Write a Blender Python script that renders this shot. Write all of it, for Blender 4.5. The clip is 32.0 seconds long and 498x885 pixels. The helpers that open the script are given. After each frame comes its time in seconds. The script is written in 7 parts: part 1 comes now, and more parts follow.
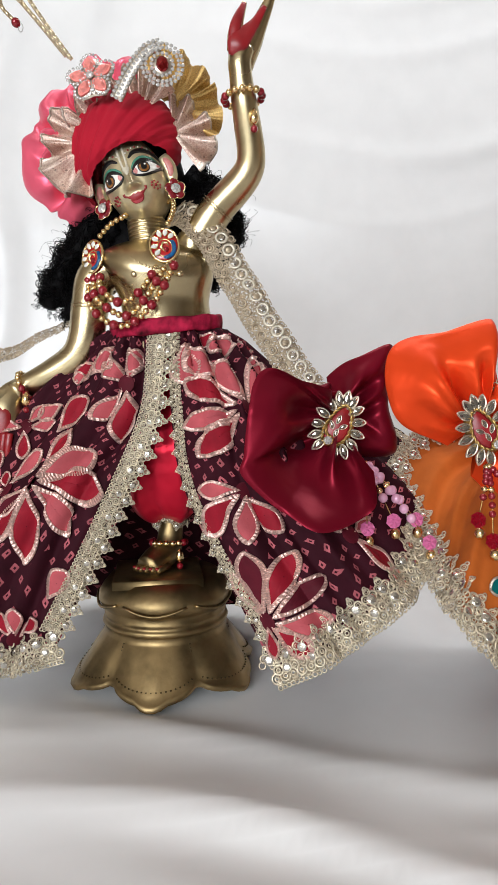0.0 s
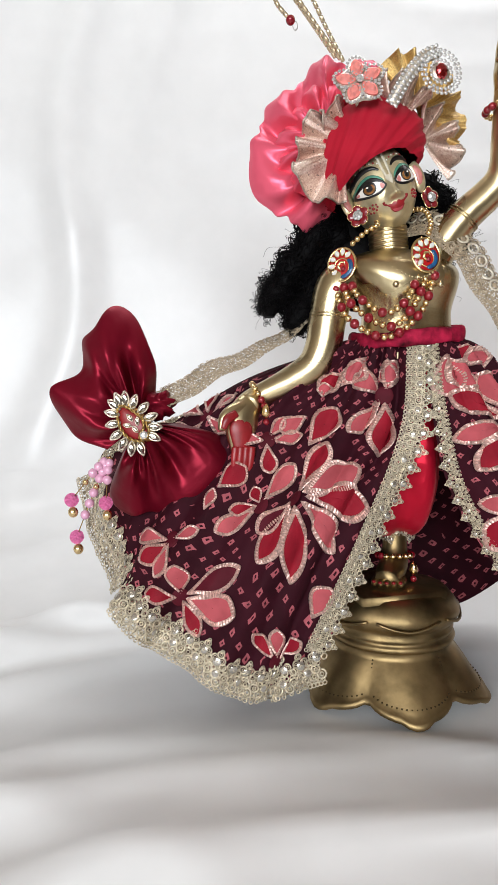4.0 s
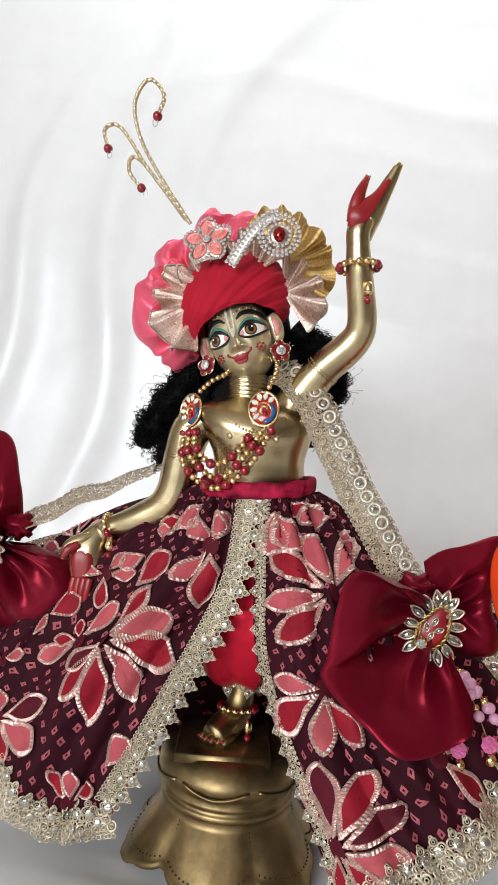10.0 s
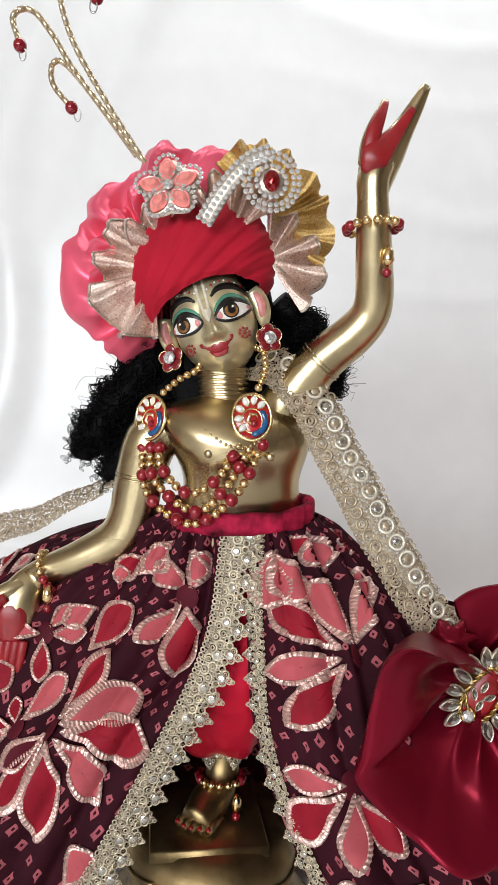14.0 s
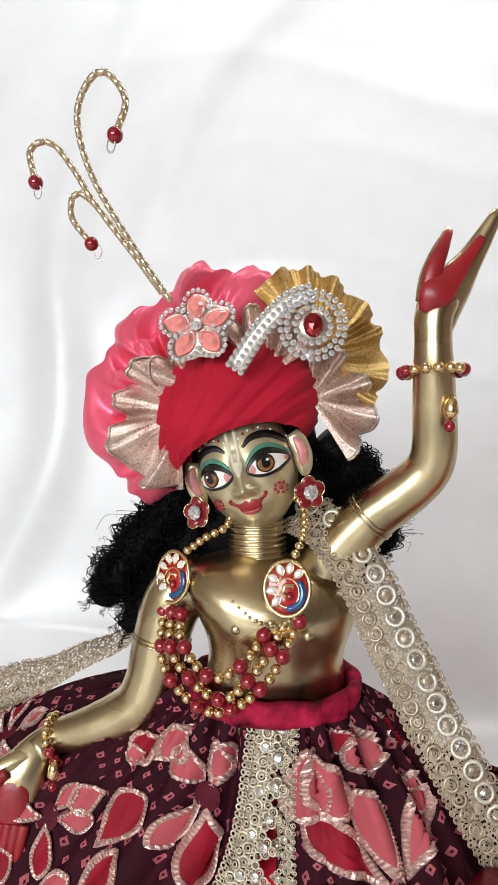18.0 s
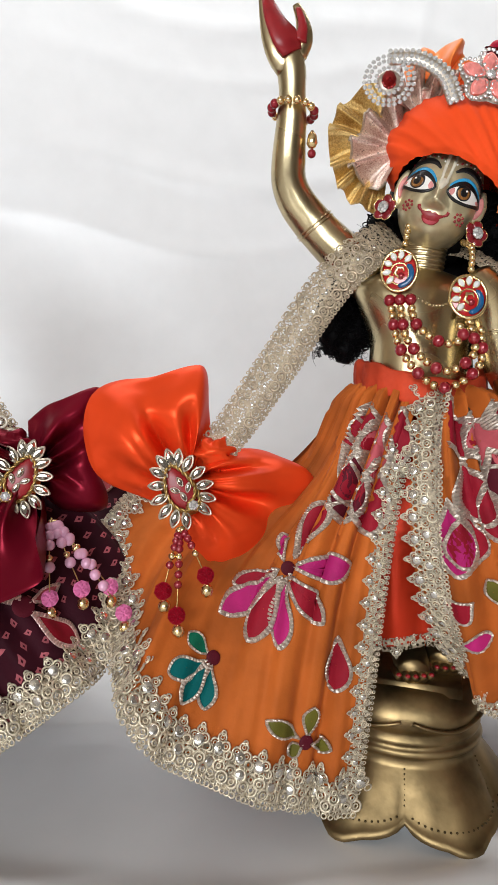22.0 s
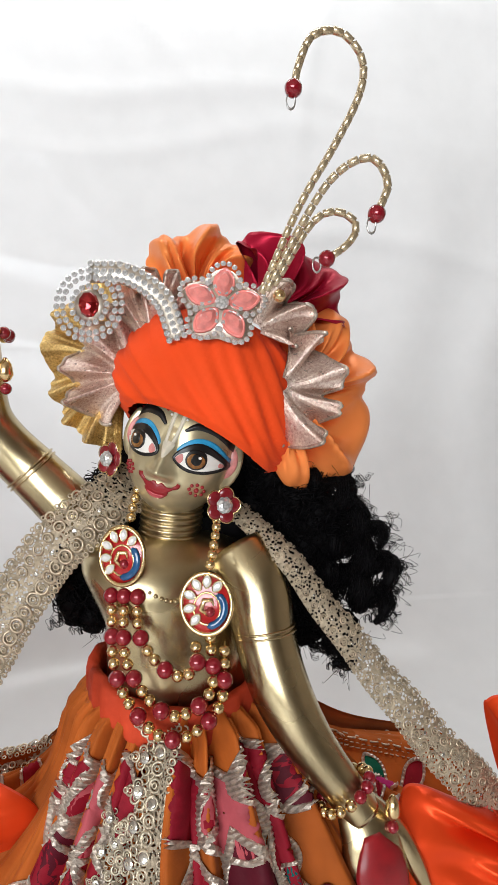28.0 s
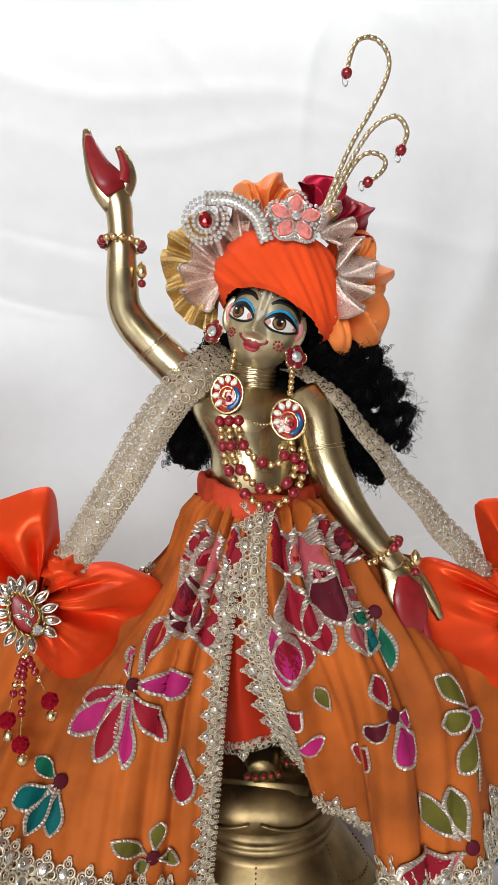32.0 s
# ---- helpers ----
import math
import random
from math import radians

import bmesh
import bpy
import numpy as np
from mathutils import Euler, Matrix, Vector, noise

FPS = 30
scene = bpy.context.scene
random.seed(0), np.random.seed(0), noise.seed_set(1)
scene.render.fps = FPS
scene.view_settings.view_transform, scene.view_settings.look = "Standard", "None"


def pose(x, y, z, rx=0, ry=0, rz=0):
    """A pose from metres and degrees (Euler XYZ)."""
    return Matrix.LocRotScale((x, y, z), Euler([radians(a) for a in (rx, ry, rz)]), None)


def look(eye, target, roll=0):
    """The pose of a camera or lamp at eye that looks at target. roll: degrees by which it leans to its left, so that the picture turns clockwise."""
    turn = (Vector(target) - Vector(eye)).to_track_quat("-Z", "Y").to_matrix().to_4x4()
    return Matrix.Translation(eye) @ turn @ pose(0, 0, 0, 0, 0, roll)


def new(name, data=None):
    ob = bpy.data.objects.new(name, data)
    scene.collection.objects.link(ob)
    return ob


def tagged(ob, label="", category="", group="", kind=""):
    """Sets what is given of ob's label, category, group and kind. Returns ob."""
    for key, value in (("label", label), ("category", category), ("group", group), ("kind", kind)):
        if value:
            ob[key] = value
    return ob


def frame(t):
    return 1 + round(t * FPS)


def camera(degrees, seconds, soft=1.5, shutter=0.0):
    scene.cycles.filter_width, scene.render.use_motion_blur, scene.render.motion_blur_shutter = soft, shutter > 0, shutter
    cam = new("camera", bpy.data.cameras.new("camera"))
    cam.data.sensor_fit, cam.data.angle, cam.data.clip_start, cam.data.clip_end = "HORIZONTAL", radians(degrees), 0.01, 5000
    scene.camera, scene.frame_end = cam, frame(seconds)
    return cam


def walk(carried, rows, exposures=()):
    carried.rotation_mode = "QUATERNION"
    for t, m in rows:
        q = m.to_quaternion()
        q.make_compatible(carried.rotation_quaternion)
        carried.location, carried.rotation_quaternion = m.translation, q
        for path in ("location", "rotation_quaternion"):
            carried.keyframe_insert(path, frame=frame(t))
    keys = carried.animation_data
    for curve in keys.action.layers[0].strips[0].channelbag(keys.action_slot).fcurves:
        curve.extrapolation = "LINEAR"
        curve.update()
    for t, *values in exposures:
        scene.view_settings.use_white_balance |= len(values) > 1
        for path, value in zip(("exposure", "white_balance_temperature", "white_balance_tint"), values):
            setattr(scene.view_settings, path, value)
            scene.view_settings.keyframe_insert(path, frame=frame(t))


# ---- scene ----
cam = camera(42.8, 32.0)
METRES, EYE, TILT, LEAN, TURN = 2.0, 0.235, -4.5, 0.5, 0.0
ROWS = [
    (0.0, 0.0, 0.0, 0.0, 0.0, 0.0, -0.0),
    (0.5, -0.011, 0.001, -0.0002, 0.97, -0.63, -0.32),
    (1.0, -0.0274, 0.0007, 0.0045, 0.9, -0.47, -0.55),
    (1.5, -0.0412, 0.0009, 0.0072, -0.71, 0.18, 0.08),
    (2.0, -0.0564, 0.0, 0.0107, -2.6, 0.13, 0.47),
    (2.5, -0.0746, 0.0004, 0.0106, -3.64, 0.43, 0.03),
    (3.0, -0.0954, -0.0012, 0.007, -4.34, 0.13, 0.03),
    (3.5, -0.1117, 0.0026, 0.0078, -5.42, 0.06, 0.27),
    (4.0, -0.121, 0.0112, 0.0065, -5.65, -0.28, 0.44),
    (4.5, -0.1261, 0.0233, 0.0081, -5.63, -0.42, 0.04),
    (6.5, -0.0982, 0.053, 0.0389, -0.26, 0.23, -1.85),
    (7.0, -0.0763, 0.051, 0.048, 1.46, 0.23, -2.04),
    (7.5, -0.0577, 0.0482, 0.0547, 2.17, 1.36, -1.96),
    (8.0, -0.0415, 0.0447, 0.0644, 4.06, 2.18, -2.29),
    (8.5, -0.0236, 0.0402, 0.0706, 5.35, 3.05, -3.15),
    (9.0, -0.0116, 0.0303, 0.0717, 6.9, 3.55, -5.17),
    (9.5, -0.0055, 0.0199, 0.0573, 6.49, 3.0, -5.41),
    (10.0, -0.0053, 0.01, 0.044, 7.21, 4.38, -5.67),
    (10.5, -0.0069, 0.0148, 0.0242, 6.79, 2.78, -5.37),
    (11.0, -0.0103, 0.0302, 0.0143, 6.39, 1.68, -4.8),
    (11.5, -0.0112, 0.046, 0.011, 6.51, 0.75, -4.8),
    (12.0, -0.0137, 0.0564, 0.0163, 6.63, 0.05, -5.28),
    (12.5, -0.0115, 0.0631, 0.0346, 6.39, -2.13, -5.06),
    (13.0, -0.0117, 0.0654, 0.0487, 5.52, -3.53, -5.36),
    (13.5, -0.0215, 0.064, 0.0645, 2.79, -2.1, -4.94),
    (15.5, -0.0725, 0.059, 0.0695, -9.42, 3.14, 0.37),
    (16.0, -0.0788, 0.0691, 0.0699, -8.91, 3.3, -0.26),
    (16.5, -0.0789, 0.075, 0.0758, -6.51, 3.83, -1.05),
    (17.0, -0.0701, 0.079, 0.0869, -2.94, 3.51, -2.19),
    (17.5, -0.0507, 0.082, 0.0969, 1.77, 3.74, -3.2),
    (18.0, -0.0317, 0.0863, 0.1005, 4.34, 2.95, -4.89),
    (18.5, -0.0197, 0.0853, 0.0972, 6.47, 2.6, -6.5),
    (19.0, -0.0077, 0.0792, 0.0889, 6.34, 2.65, -5.92),
    (19.5, -0.0002, 0.0635, 0.0806, 4.65, 3.02, -5.27),
    (20.0, 0.0144, 0.0438, 0.0665, 2.6, 3.85, -4.75),
    (20.5, 0.0275, 0.0363, 0.0448, 0.75, 3.44, -4.14),
    (21.0, 0.0386, 0.0316, 0.0295, -1.58, 2.91, -3.12),
    (21.5, 0.0551, 0.0281, 0.0176, -4.7, 2.13, -2.25),
    (22.0, 0.0728, 0.0204, 0.0131, -8.46, 1.73, -1.32),
    (22.5, 0.0882, 0.0174, 0.0118, -10.97, 1.79, -1.07),
    (23.0, 0.1026, 0.0169, 0.0215, -12.65, 1.81, -0.14),
    (23.5, 0.1156, 0.0182, 0.0355, -12.7, 1.42, -0.39),
    (24.0, 0.1266, 0.027, 0.0452, -11.62, 0.09, -0.65),
    (24.5, 0.1409, 0.0394, 0.0571, -9.51, -0.4, -0.18),
    (25.0, 0.1515, 0.0457, 0.0723, -6.1, -0.49, -0.84),
    (25.5, 0.1581, 0.048, 0.085, -4.88, -0.1, -0.5),
    (26.0, 0.1623, 0.0512, 0.0979, -4.7, 0.56, -0.6),
    (26.5, 0.161, 0.0569, 0.1047, -4.43, 0.95, -0.59),
    (28.5, 0.1374, 0.0604, 0.0866, -13.82, 2.78, 1.03),
    (29.0, 0.1292, 0.0504, 0.0792, -14.4, 3.63, 1.32),
    (29.5, 0.1236, 0.039, 0.0734, -14.46, 4.08, 1.59),
    (30.0, 0.12, 0.0277, 0.0694, -14.22, 4.01, 1.82),
    (30.5, 0.1169, 0.0195, 0.0644, -14.0, 3.98, 1.54),
    (31.0, 0.1138, 0.0111, 0.0634, -14.06, 4.08, 1.75),
    (31.5, 0.1149, 0.0048, 0.0598, -14.29, 3.66, 2.03),
    (32.0, 0.1054, 0.0026, 0.0452, -13.05, 3.23, 1.71),
]
walk(cam, [(t, pose(0, 0, EYE, TILT, LEAN, TURN) @ pose(METRES * x, METRES * y, METRES * z, 90 + pitch, roll, yaw)) for t, x, y, z, yaw, pitch, roll in ROWS])

# ---- light ----
world = bpy.data.worlds.new("room_air")
scene.world = world
world.use_nodes = True
world.node_tree.nodes["Background"].inputs[0].default_value = (0.95, 0.97, 1.0, 1)
world.node_tree.nodes["Background"].inputs[1].default_value = 0.2


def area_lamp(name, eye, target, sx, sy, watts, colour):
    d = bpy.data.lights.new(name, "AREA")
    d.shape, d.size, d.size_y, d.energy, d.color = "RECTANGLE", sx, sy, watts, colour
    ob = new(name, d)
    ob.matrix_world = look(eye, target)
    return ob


# Soft front light, added in the opening of an assumed window out of view.
area_lamp("assumed_window_light", (-0.85, -1.96, 0.72), (0.0, 0.8, 0.58), 2.0, 0.85, 66, (0.908, 0.960, 1.0))
# Fill lamp added above the cloth to brighten the backdrop; no fixture is known.
area_lamp("backdrop_fill_light", (0.35, 0.74, 1.6), (0.35, 0.95, 0.4), 1.8, 0.12, 10.5, (0.95, 0.98, 1.0))


# ---- materials ----
def nodes_of(name):
    m = bpy.data.materials.new(name)
    m.use_nodes = True
    nt = m.node_tree
    return m, nt, nt.nodes["Principled BSDF"]


def ramp(nt, fac, stops):
    r = nt.nodes.new("ShaderNodeValToRGB")
    e = r.color_ramp.elements
    while len(e) < len(stops):
        e.new(0.5)
    for el, (p, c) in zip(e, stops):
        el.position, el.color = p, (*c, 1)
    nt.links.new(fac, r.inputs[0])
    return r.outputs[0]


def noise_tex(nt, scale, detail=3, rough=0.5, vec=None, distort=0.0):
    n = nt.nodes.new("ShaderNodeTexNoise")
    n.inputs["Scale"].default_value, n.inputs["Detail"].default_value = scale, detail
    n.inputs["Roughness"].default_value, n.inputs["Distortion"].default_value = rough, distort
    if vec is None:
        vec = nt.nodes.new("ShaderNodeTexCoord").outputs["Object"]
    nt.links.new(vec, n.inputs["Vector"])
    return n.outputs[0]


def math_node(nt, op, a, b=None):
    n = nt.nodes.new("ShaderNodeMath")
    n.operation = op
    for k, v in enumerate((a, b)):
        if v is None:
            continue
        if isinstance(v, (int, float)):
            n.inputs[k].default_value = v
        else:
            nt.links.new(v, n.inputs[k])
    return n.outputs[0]


def bump(nt, bsdf, height, strength, dist):
    b = nt.nodes.new("ShaderNodeBump")
    b.inputs["Strength"].default_value, b.inputs["Distance"].default_value = strength, dist
    nt.links.new(height, b.inputs["Height"])
    nt.links.new(b.outputs[0], bsdf.inputs["Normal"])


def varied(c, k):
    return tuple(min(1.0, x * k) for x in c)


def simple(name, c, rough=0.5, metal=0.0, spread=0.15, scale=60.0, bump_scale=0.0, bump_amt=0.2, dist=0.0005, sheen=0.0, coat=0.0, rough_var=0.1, spec=0.5):
    """A surface of one colour that varies softly at two scales, with a fine relief."""
    m, nt, b = nodes_of(name)
    n1 = noise_tex(nt, scale, 4)
    nt.links.new(ramp(nt, n1, [(0.3, varied(c, 1 - spread)), (0.7, varied(c, 1 + spread))]), b.inputs["Base Color"])
    b.inputs["Metallic"].default_value = metal
    n2 = noise_tex(nt, scale * 0.3, 2)
    nt.links.new(math_node(nt, "ADD", math_node(nt, "MULTIPLY", n2, rough_var), rough - rough_var / 2), b.inputs["Roughness"])
    b.inputs["Sheen Weight"].default_value = sheen
    b.inputs["Specular IOR Level"].default_value = spec
    b.inputs["Coat Weight"].default_value = coat
    if bump_scale:
        bump(nt, b, noise_tex(nt, bump_scale, 3), bump_amt, dist)
    return m


def satin(name, c, rough=0.33, aniso=0.5, sheen=0.0, spread=0.1, crease=0.4, metal=0.3):
    """Satin: a coloured sheen with faint weave, soft dents and drawn creases."""
    m, nt, b = nodes_of(name)
    b.inputs["Metallic"].default_value = metal
    n1 = noise_tex(nt, 25, 3)
    nt.links.new(ramp(nt, n1, [(0.3, varied(c, 1 - spread)), (0.7, varied(c, 1 + spread))]), b.inputs["Base Color"])
    b.inputs["Roughness"].default_value = rough
    b.inputs["Anisotropic"].default_value = aniso
    b.inputs["Sheen Weight"].default_value = sheen
    b.inputs["Sheen Tint"].default_value = (*varied(c, 1.3), 1)
    b.inputs["Specular Tint"].default_value = (*(min(1, 0.18 + 1.4 * x) for x in c), 1)
    dents = math_node(nt, "ADD", noise_tex(nt, 34, 2, 0.45, distort=0.5), math_node(nt, "MULTIPLY", noise_tex(nt, 130, 2), 0.10))
    bump(nt, b, dents, crease, 0.0034)
    return m


BRASS = simple("brass", (0.56, 0.455, 0.27), 0.27, 1.0, 0.20, 45, 160, 0.14, 0.0006, rough_var=0.2)
BRASS_DARK = simple("brass_aged", (0.28, 0.198, 0.095), 0.46, 1.0, 0.5, 40, 110, 0.25, 0.0012, rough_var=0.3)
BRASS_PIT = simple("brass_pit", (0.09, 0.06, 0.025), 0.6, 0.8)
RED_PAINT = simple("red_paint", (0.27, 0.010, 0.014), 0.36, 0.0, 0.25, 90, 200, 0.15)
FACE_PAINT = simple("face_paint", (0.56, 0.47, 0.29), 0.30, 0.6, 0.22, 90, 140, 0.12, 0.0006, rough_var=0.16)
LIP_PAINT = simple("lip_paint", (0.50, 0.07, 0.09), 0.3, 0.0, 0.15, 200)
WHITE_PAINT = simple("white_paint", (0.85, 0.82, 0.76), 0.3, 0.0, 0.05)
BLACK_PAINT = simple("black_paint", (0.008, 0.007, 0.007), 0.3)
IRIS_PAINT = simple("amber_paint", (0.25, 0.105, 0.03), 0.25, 0, 0.4, 400)
GREEN_PAINT = simple("green_paint", (0.07, 0.25, 0.17), 0.35, 0.1, 0.25, 300)
BLUE_PAINT = simple("blue_paint", (0.03, 0.30, 0.55), 0.35, 0, 0.2, 300)
PINK_PAINT = simple("pink_paint", (0.62, 0.22, 0.2), 0.35, 0, 0.2, 300)
CREAM_PAINT = simple("cream_paint", (0.66, 0.60, 0.47), 0.55, 0.1, 0.1, 300)

CLOTH = satin("white_satin", (0.78, 0.775, 0.775), 0.32, 0.5, 0.0, 0.02, 0.05, 0.0)
# Tone of the unseen room, dark and warm to shape reflections and bounce.
ROOM_BOUNCE = simple("room_bounce_tone", (0.38, 0.32, 0.265), 0.8, 0, 0.04, 3)
MAROON_SATIN = satin("maroon_satin", (0.165, 0.005, 0.016), 0.31, metal=0.4)
ORANGE_SATIN = satin("vermilion_satin", (0.80, 0.066, 0.014), 0.32)
# Trouser orange deepened: the shade under the skirt is put into the colour.
SHADED_ORANGE_SATIN = satin("shaded_orange_satin", (0.44, 0.030, 0.010), 0.32, crease=0.6)
LIGHT_ORANGE_SATIN = satin("orange_satin", (0.90, 0.26, 0.07), 0.32, metal=0.15)
PINK_SATIN = satin("pink_satin", (0.80, 0.12, 0.19), 0.3)
CRIMSON_SATIN = satin("crimson_satin", (0.50, 0.010, 0.03), 0.28, crease=0.7)
WINE_SATIN = satin("wine_satin", (0.34, 0.008, 0.03))
RED_COTTON = simple("crimson_cotton", (0.42, 0.009, 0.026), 0.75, 0, 0.12, 30, 900, 0.3, 0.0003, sheen=0.03, spec=0.15)
ORANGE_COTTON = simple("orange_cotton", (0.85, 0.075, 0.012), 0.75, 0, 0.08, 30, 900, 0.3, 0.0003, sheen=0.03, spec=0.15)


def bandhani(name, base, dot, pitch, size):
    """Tie-dyed cotton: rows of small square dots with a dark heart on a dark ground, worn unevenly."""
    m, nt, b = nodes_of(name)
    uv = nt.nodes.new("ShaderNodeUVMap").outputs[0]
    mp = nt.nodes.new("ShaderNodeMapping")
    mp.inputs["Scale"].default_value = (1 / pitch, 1 / pitch, 1)
    mp.inputs["Rotation"].default_value = (0, 0, radians(38))
    wob = nt.nodes.new("ShaderNodeVectorMath")
    wob.operation = "MULTIPLY_ADD"
    nz = nt.nodes.new("ShaderNodeTexNoise")
    nz.inputs["Scale"].default_value = 55
    nt.links.new(uv, nz.inputs["Vector"])
    wob.inputs[1].default_value = (0.012, 0.012, 0)
    nt.links.new(nz.outputs[1], wob.inputs[0])
    nt.links.new(uv, wob.inputs[2])
    nt.links.new(wob.outputs[0], mp.inputs[0])
    sep = nt.nodes.new("ShaderNodeSeparateXYZ")
    nt.links.new(mp.outputs[0], sep.inputs[0])
    d = [math_node(nt, "ABSOLUTE", math_node(nt, "SUBTRACT", math_node(nt, "FRACT", sep.outputs[k]), 0.5)) for k in (0, 1)]
    far = math_node(nt, "MAXIMUM", *d)
    inside = math_node(nt, "MULTIPLY", math_node(nt, "LESS_THAN", far, size), math_node(nt, "GREATER_THAN", far, size * 0.34))
    some = math_node(nt, "GREATER_THAN", noise_tex(nt, 28, 2, vec=uv), 0.40)
    mix = nt.nodes.new("ShaderNodeMix")
    mix.data_type = "RGBA"
    nt.links.new(math_node(nt, "MULTIPLY", inside, some), mix.inputs[0])
    nt.links.new(ramp(nt, noise_tex(nt, 35, 3), [(0.3, varied(base, 0.75)), (0.7, varied(base, 1.4))]), mix.inputs[6])
    nt.links.new(ramp(nt, noise_tex(nt, 120, 2), [(0.3, varied(dot, 0.7)), (0.7, varied(dot, 1.2))]), mix.inputs[7])
    nt.links.new(mix.outputs[2], b.inputs["Base Color"])
    b.inputs["Roughness"].default_value, b.inputs["Specular IOR Level"].default_value = 0.75, 0.12
    bump(nt, b, noise_tex(nt, 700, 3), 0.35, 0.0004)
    return m


MAROON_PRINT = bandhani("maroon_tie_dye", (0.030, 0.0034, 0.008), (0.40, 0.10, 0.12), 0.0110, 0.19)
ORANGE_PRINT = simple("orange_muslin", (0.42, 0.098, 0.015), 0.72, 0, 0.38, 20, 500, 0.4, 0.0005, sheen=0.02, spec=0.15)
DEEP_RED = simple("deep_red_petal", (0.26, 0.008, 0.02), 0.65, 0, 0.2, 60, 700, 0.35, 0.0004, spec=0.15)
ROSE = simple("rose_petal", (0.45, 0.085, 0.10), 0.65, 0, 0.18, 60, 700, 0.35, 0.0004, spec=0.15)
MAGENTA = simple("magenta_petal", (0.40, 0.016, 0.13), 0.65, 0, 0.2, 60, 700, 0.35, 0.0004, spec=0.15)
WINE = simple("wine_petal", (0.085, 0.006, 0.014), 0.65, 0, 0.2, 60, 700, 0.35, 0.0004, spec=0.15)
TEAL = simple("teal_petal", (0.0, 0.10, 0.10), 0.6, 0, 0.2, 60, 700, 0.35, 0.0004, spec=0.15)
GREEN = simple("green_petal", (0.004, 0.115, 0.062), 0.6, 0, 0.2, 60, 700, 0.35, 0.0004, spec=0.15)
OLIVE = simple("olive_petal", (0.12, 0.105, 0.016), 0.65, 0, 0.25, 60, 700, 0.35, 0.0004, spec=0.15)
SILVER_BRAID = simple("silver_braid", (0.54, 0.46, 0.39), 0.34, 0.7, 0.3, 500, 1500, 0.6, 0.0005)
ROSE_BRAID = simple("rose_silver_braid", (0.68, 0.46, 0.41), 0.32, 0.72, 0.3, 500, 1500, 0.6, 0.0005)
LACE = simple("silver_gold_lace", (0.66, 0.575, 0.435), 0.37, 0.55, 0.4, 400, 1400, 0.5, 0.0004)
LACE_NET = simple("lace_net", (0.38, 0.31, 0.22), 0.6, 0.4, 0.4, 600, 1800, 0.7, 0.0005)


def with_holes(m, scale, size):
    """Opens round holes in a net."""
    nt = m.node_tree
    v = nt.nodes.new("ShaderNodeTexVoronoi")
    v.inputs["Scale"].default_value = scale
    nt.links.new(nt.nodes.new("ShaderNodeTexCoord").outputs["Object"], v.inputs["Vector"])
    nt.links.new(math_node(nt, "GREATER_THAN", v.outputs["Distance"], size), nt.nodes["Principled BSDF"].inputs["Alpha"])
    return m


with_holes(LACE_NET, 520, 0.46)
SEQUIN = simple("sequin", (0.66, 0.63, 0.57), 0.2, 0.9, 0.15, 300)
STOLE_LACE = simple("pale_gold_lace", (0.52, 0.42, 0.30), 0.36, 0.6, 0.35, 400, 1400, 0.5, 0.0004)
STOLE_NET = simple("stole_net", (0.42, 0.34, 0.24), 0.55, 0.3, 0.3, 500, 1800, 0.7, 0.0005)
with_holes(STOLE_NET, 620, 0.40)
STOLE_RING = simple("ivory_ring_thread", (0.78, 0.72, 0.60), 0.34, 0.45, 0.12, 400, 1400, 0.5, 0.0004)


def tissue(name, dark, light, metal, rough):
    """Metal-thread tissue: fine glittering weave over a soft change of tone."""
    m, nt, b = nodes_of(name)
    n = math_node(nt, "ADD", math_node(nt, "MULTIPLY", noise_tex(nt, 900, 2, 0.6), 0.6), math_node(nt, "MULTIPLY", noise_tex(nt, 60, 3), 0.45))
    nt.links.new(ramp(nt, n, [(0.38, dark), (0.66, light)]), b.inputs["Base Color"])
    b.inputs["Metallic"].default_value = metal
    nt.links.new(math_node(nt, "ADD", math_node(nt, "MULTIPLY", noise_tex(nt, 300, 2), 0.3), rough - 0.15), b.inputs["Roughness"])
    bump(nt, b, noise_tex(nt, 1100, 2, 0.7), 0.8, 0.0006)
    return m


TISSUE = tissue("rose_silver_tissue", (0.50, 0.29, 0.23), (0.93, 0.79, 0.69), 0.7, 0.32)
GOLD_TISSUE = tissue("gold_tissue", (0.34, 0.19, 0.05), (0.80, 0.56, 0.22), 0.75, 0.38)
GOLD = simple("gold_plate", (0.83, 0.62, 0.32), 0.22, 1.0, 0.15, 200)
ANTIQUE_GOLD = simple("antique_gold", (0.42, 0.28, 0.10), 0.3, 1.0, 0.25, 300)
RED_PEARL = simple("red_pearl", (0.27, 0.008, 0.018), 0.16, 0.25, 0.2, 120, coat=0.6)
PINK_PEARL = simple("pink_pearl", (0.76, 0.40, 0.56), 0.2, 0.1, 0.1, 120, coat=0.5)
PINK_RIBBON = satin("pink_ribbon", (0.78, 0.20, 0.42))
HAIR = simple("black_hair", (0.0035, 0.003, 0.0034), 0.55, 0, 0.3, 300, 900, 0.4, 0.0006, rough_var=0.2, spec=0.07)
WINE_ENAMEL = simple("wine_enamel", (0.20, 0.008, 0.014), 0.2, 0, 0.2, 200, coat=0.4)
RED_ENAMEL = simple("red_enamel", (0.42, 0.012, 0.014), 0.15, 0, 0.2, 200, coat=0.5)
BLUE_ENAMEL = simple("blue_enamel", (0.008, 0.075, 0.20), 0.15, 0, 0.3, 200, coat=0.5)
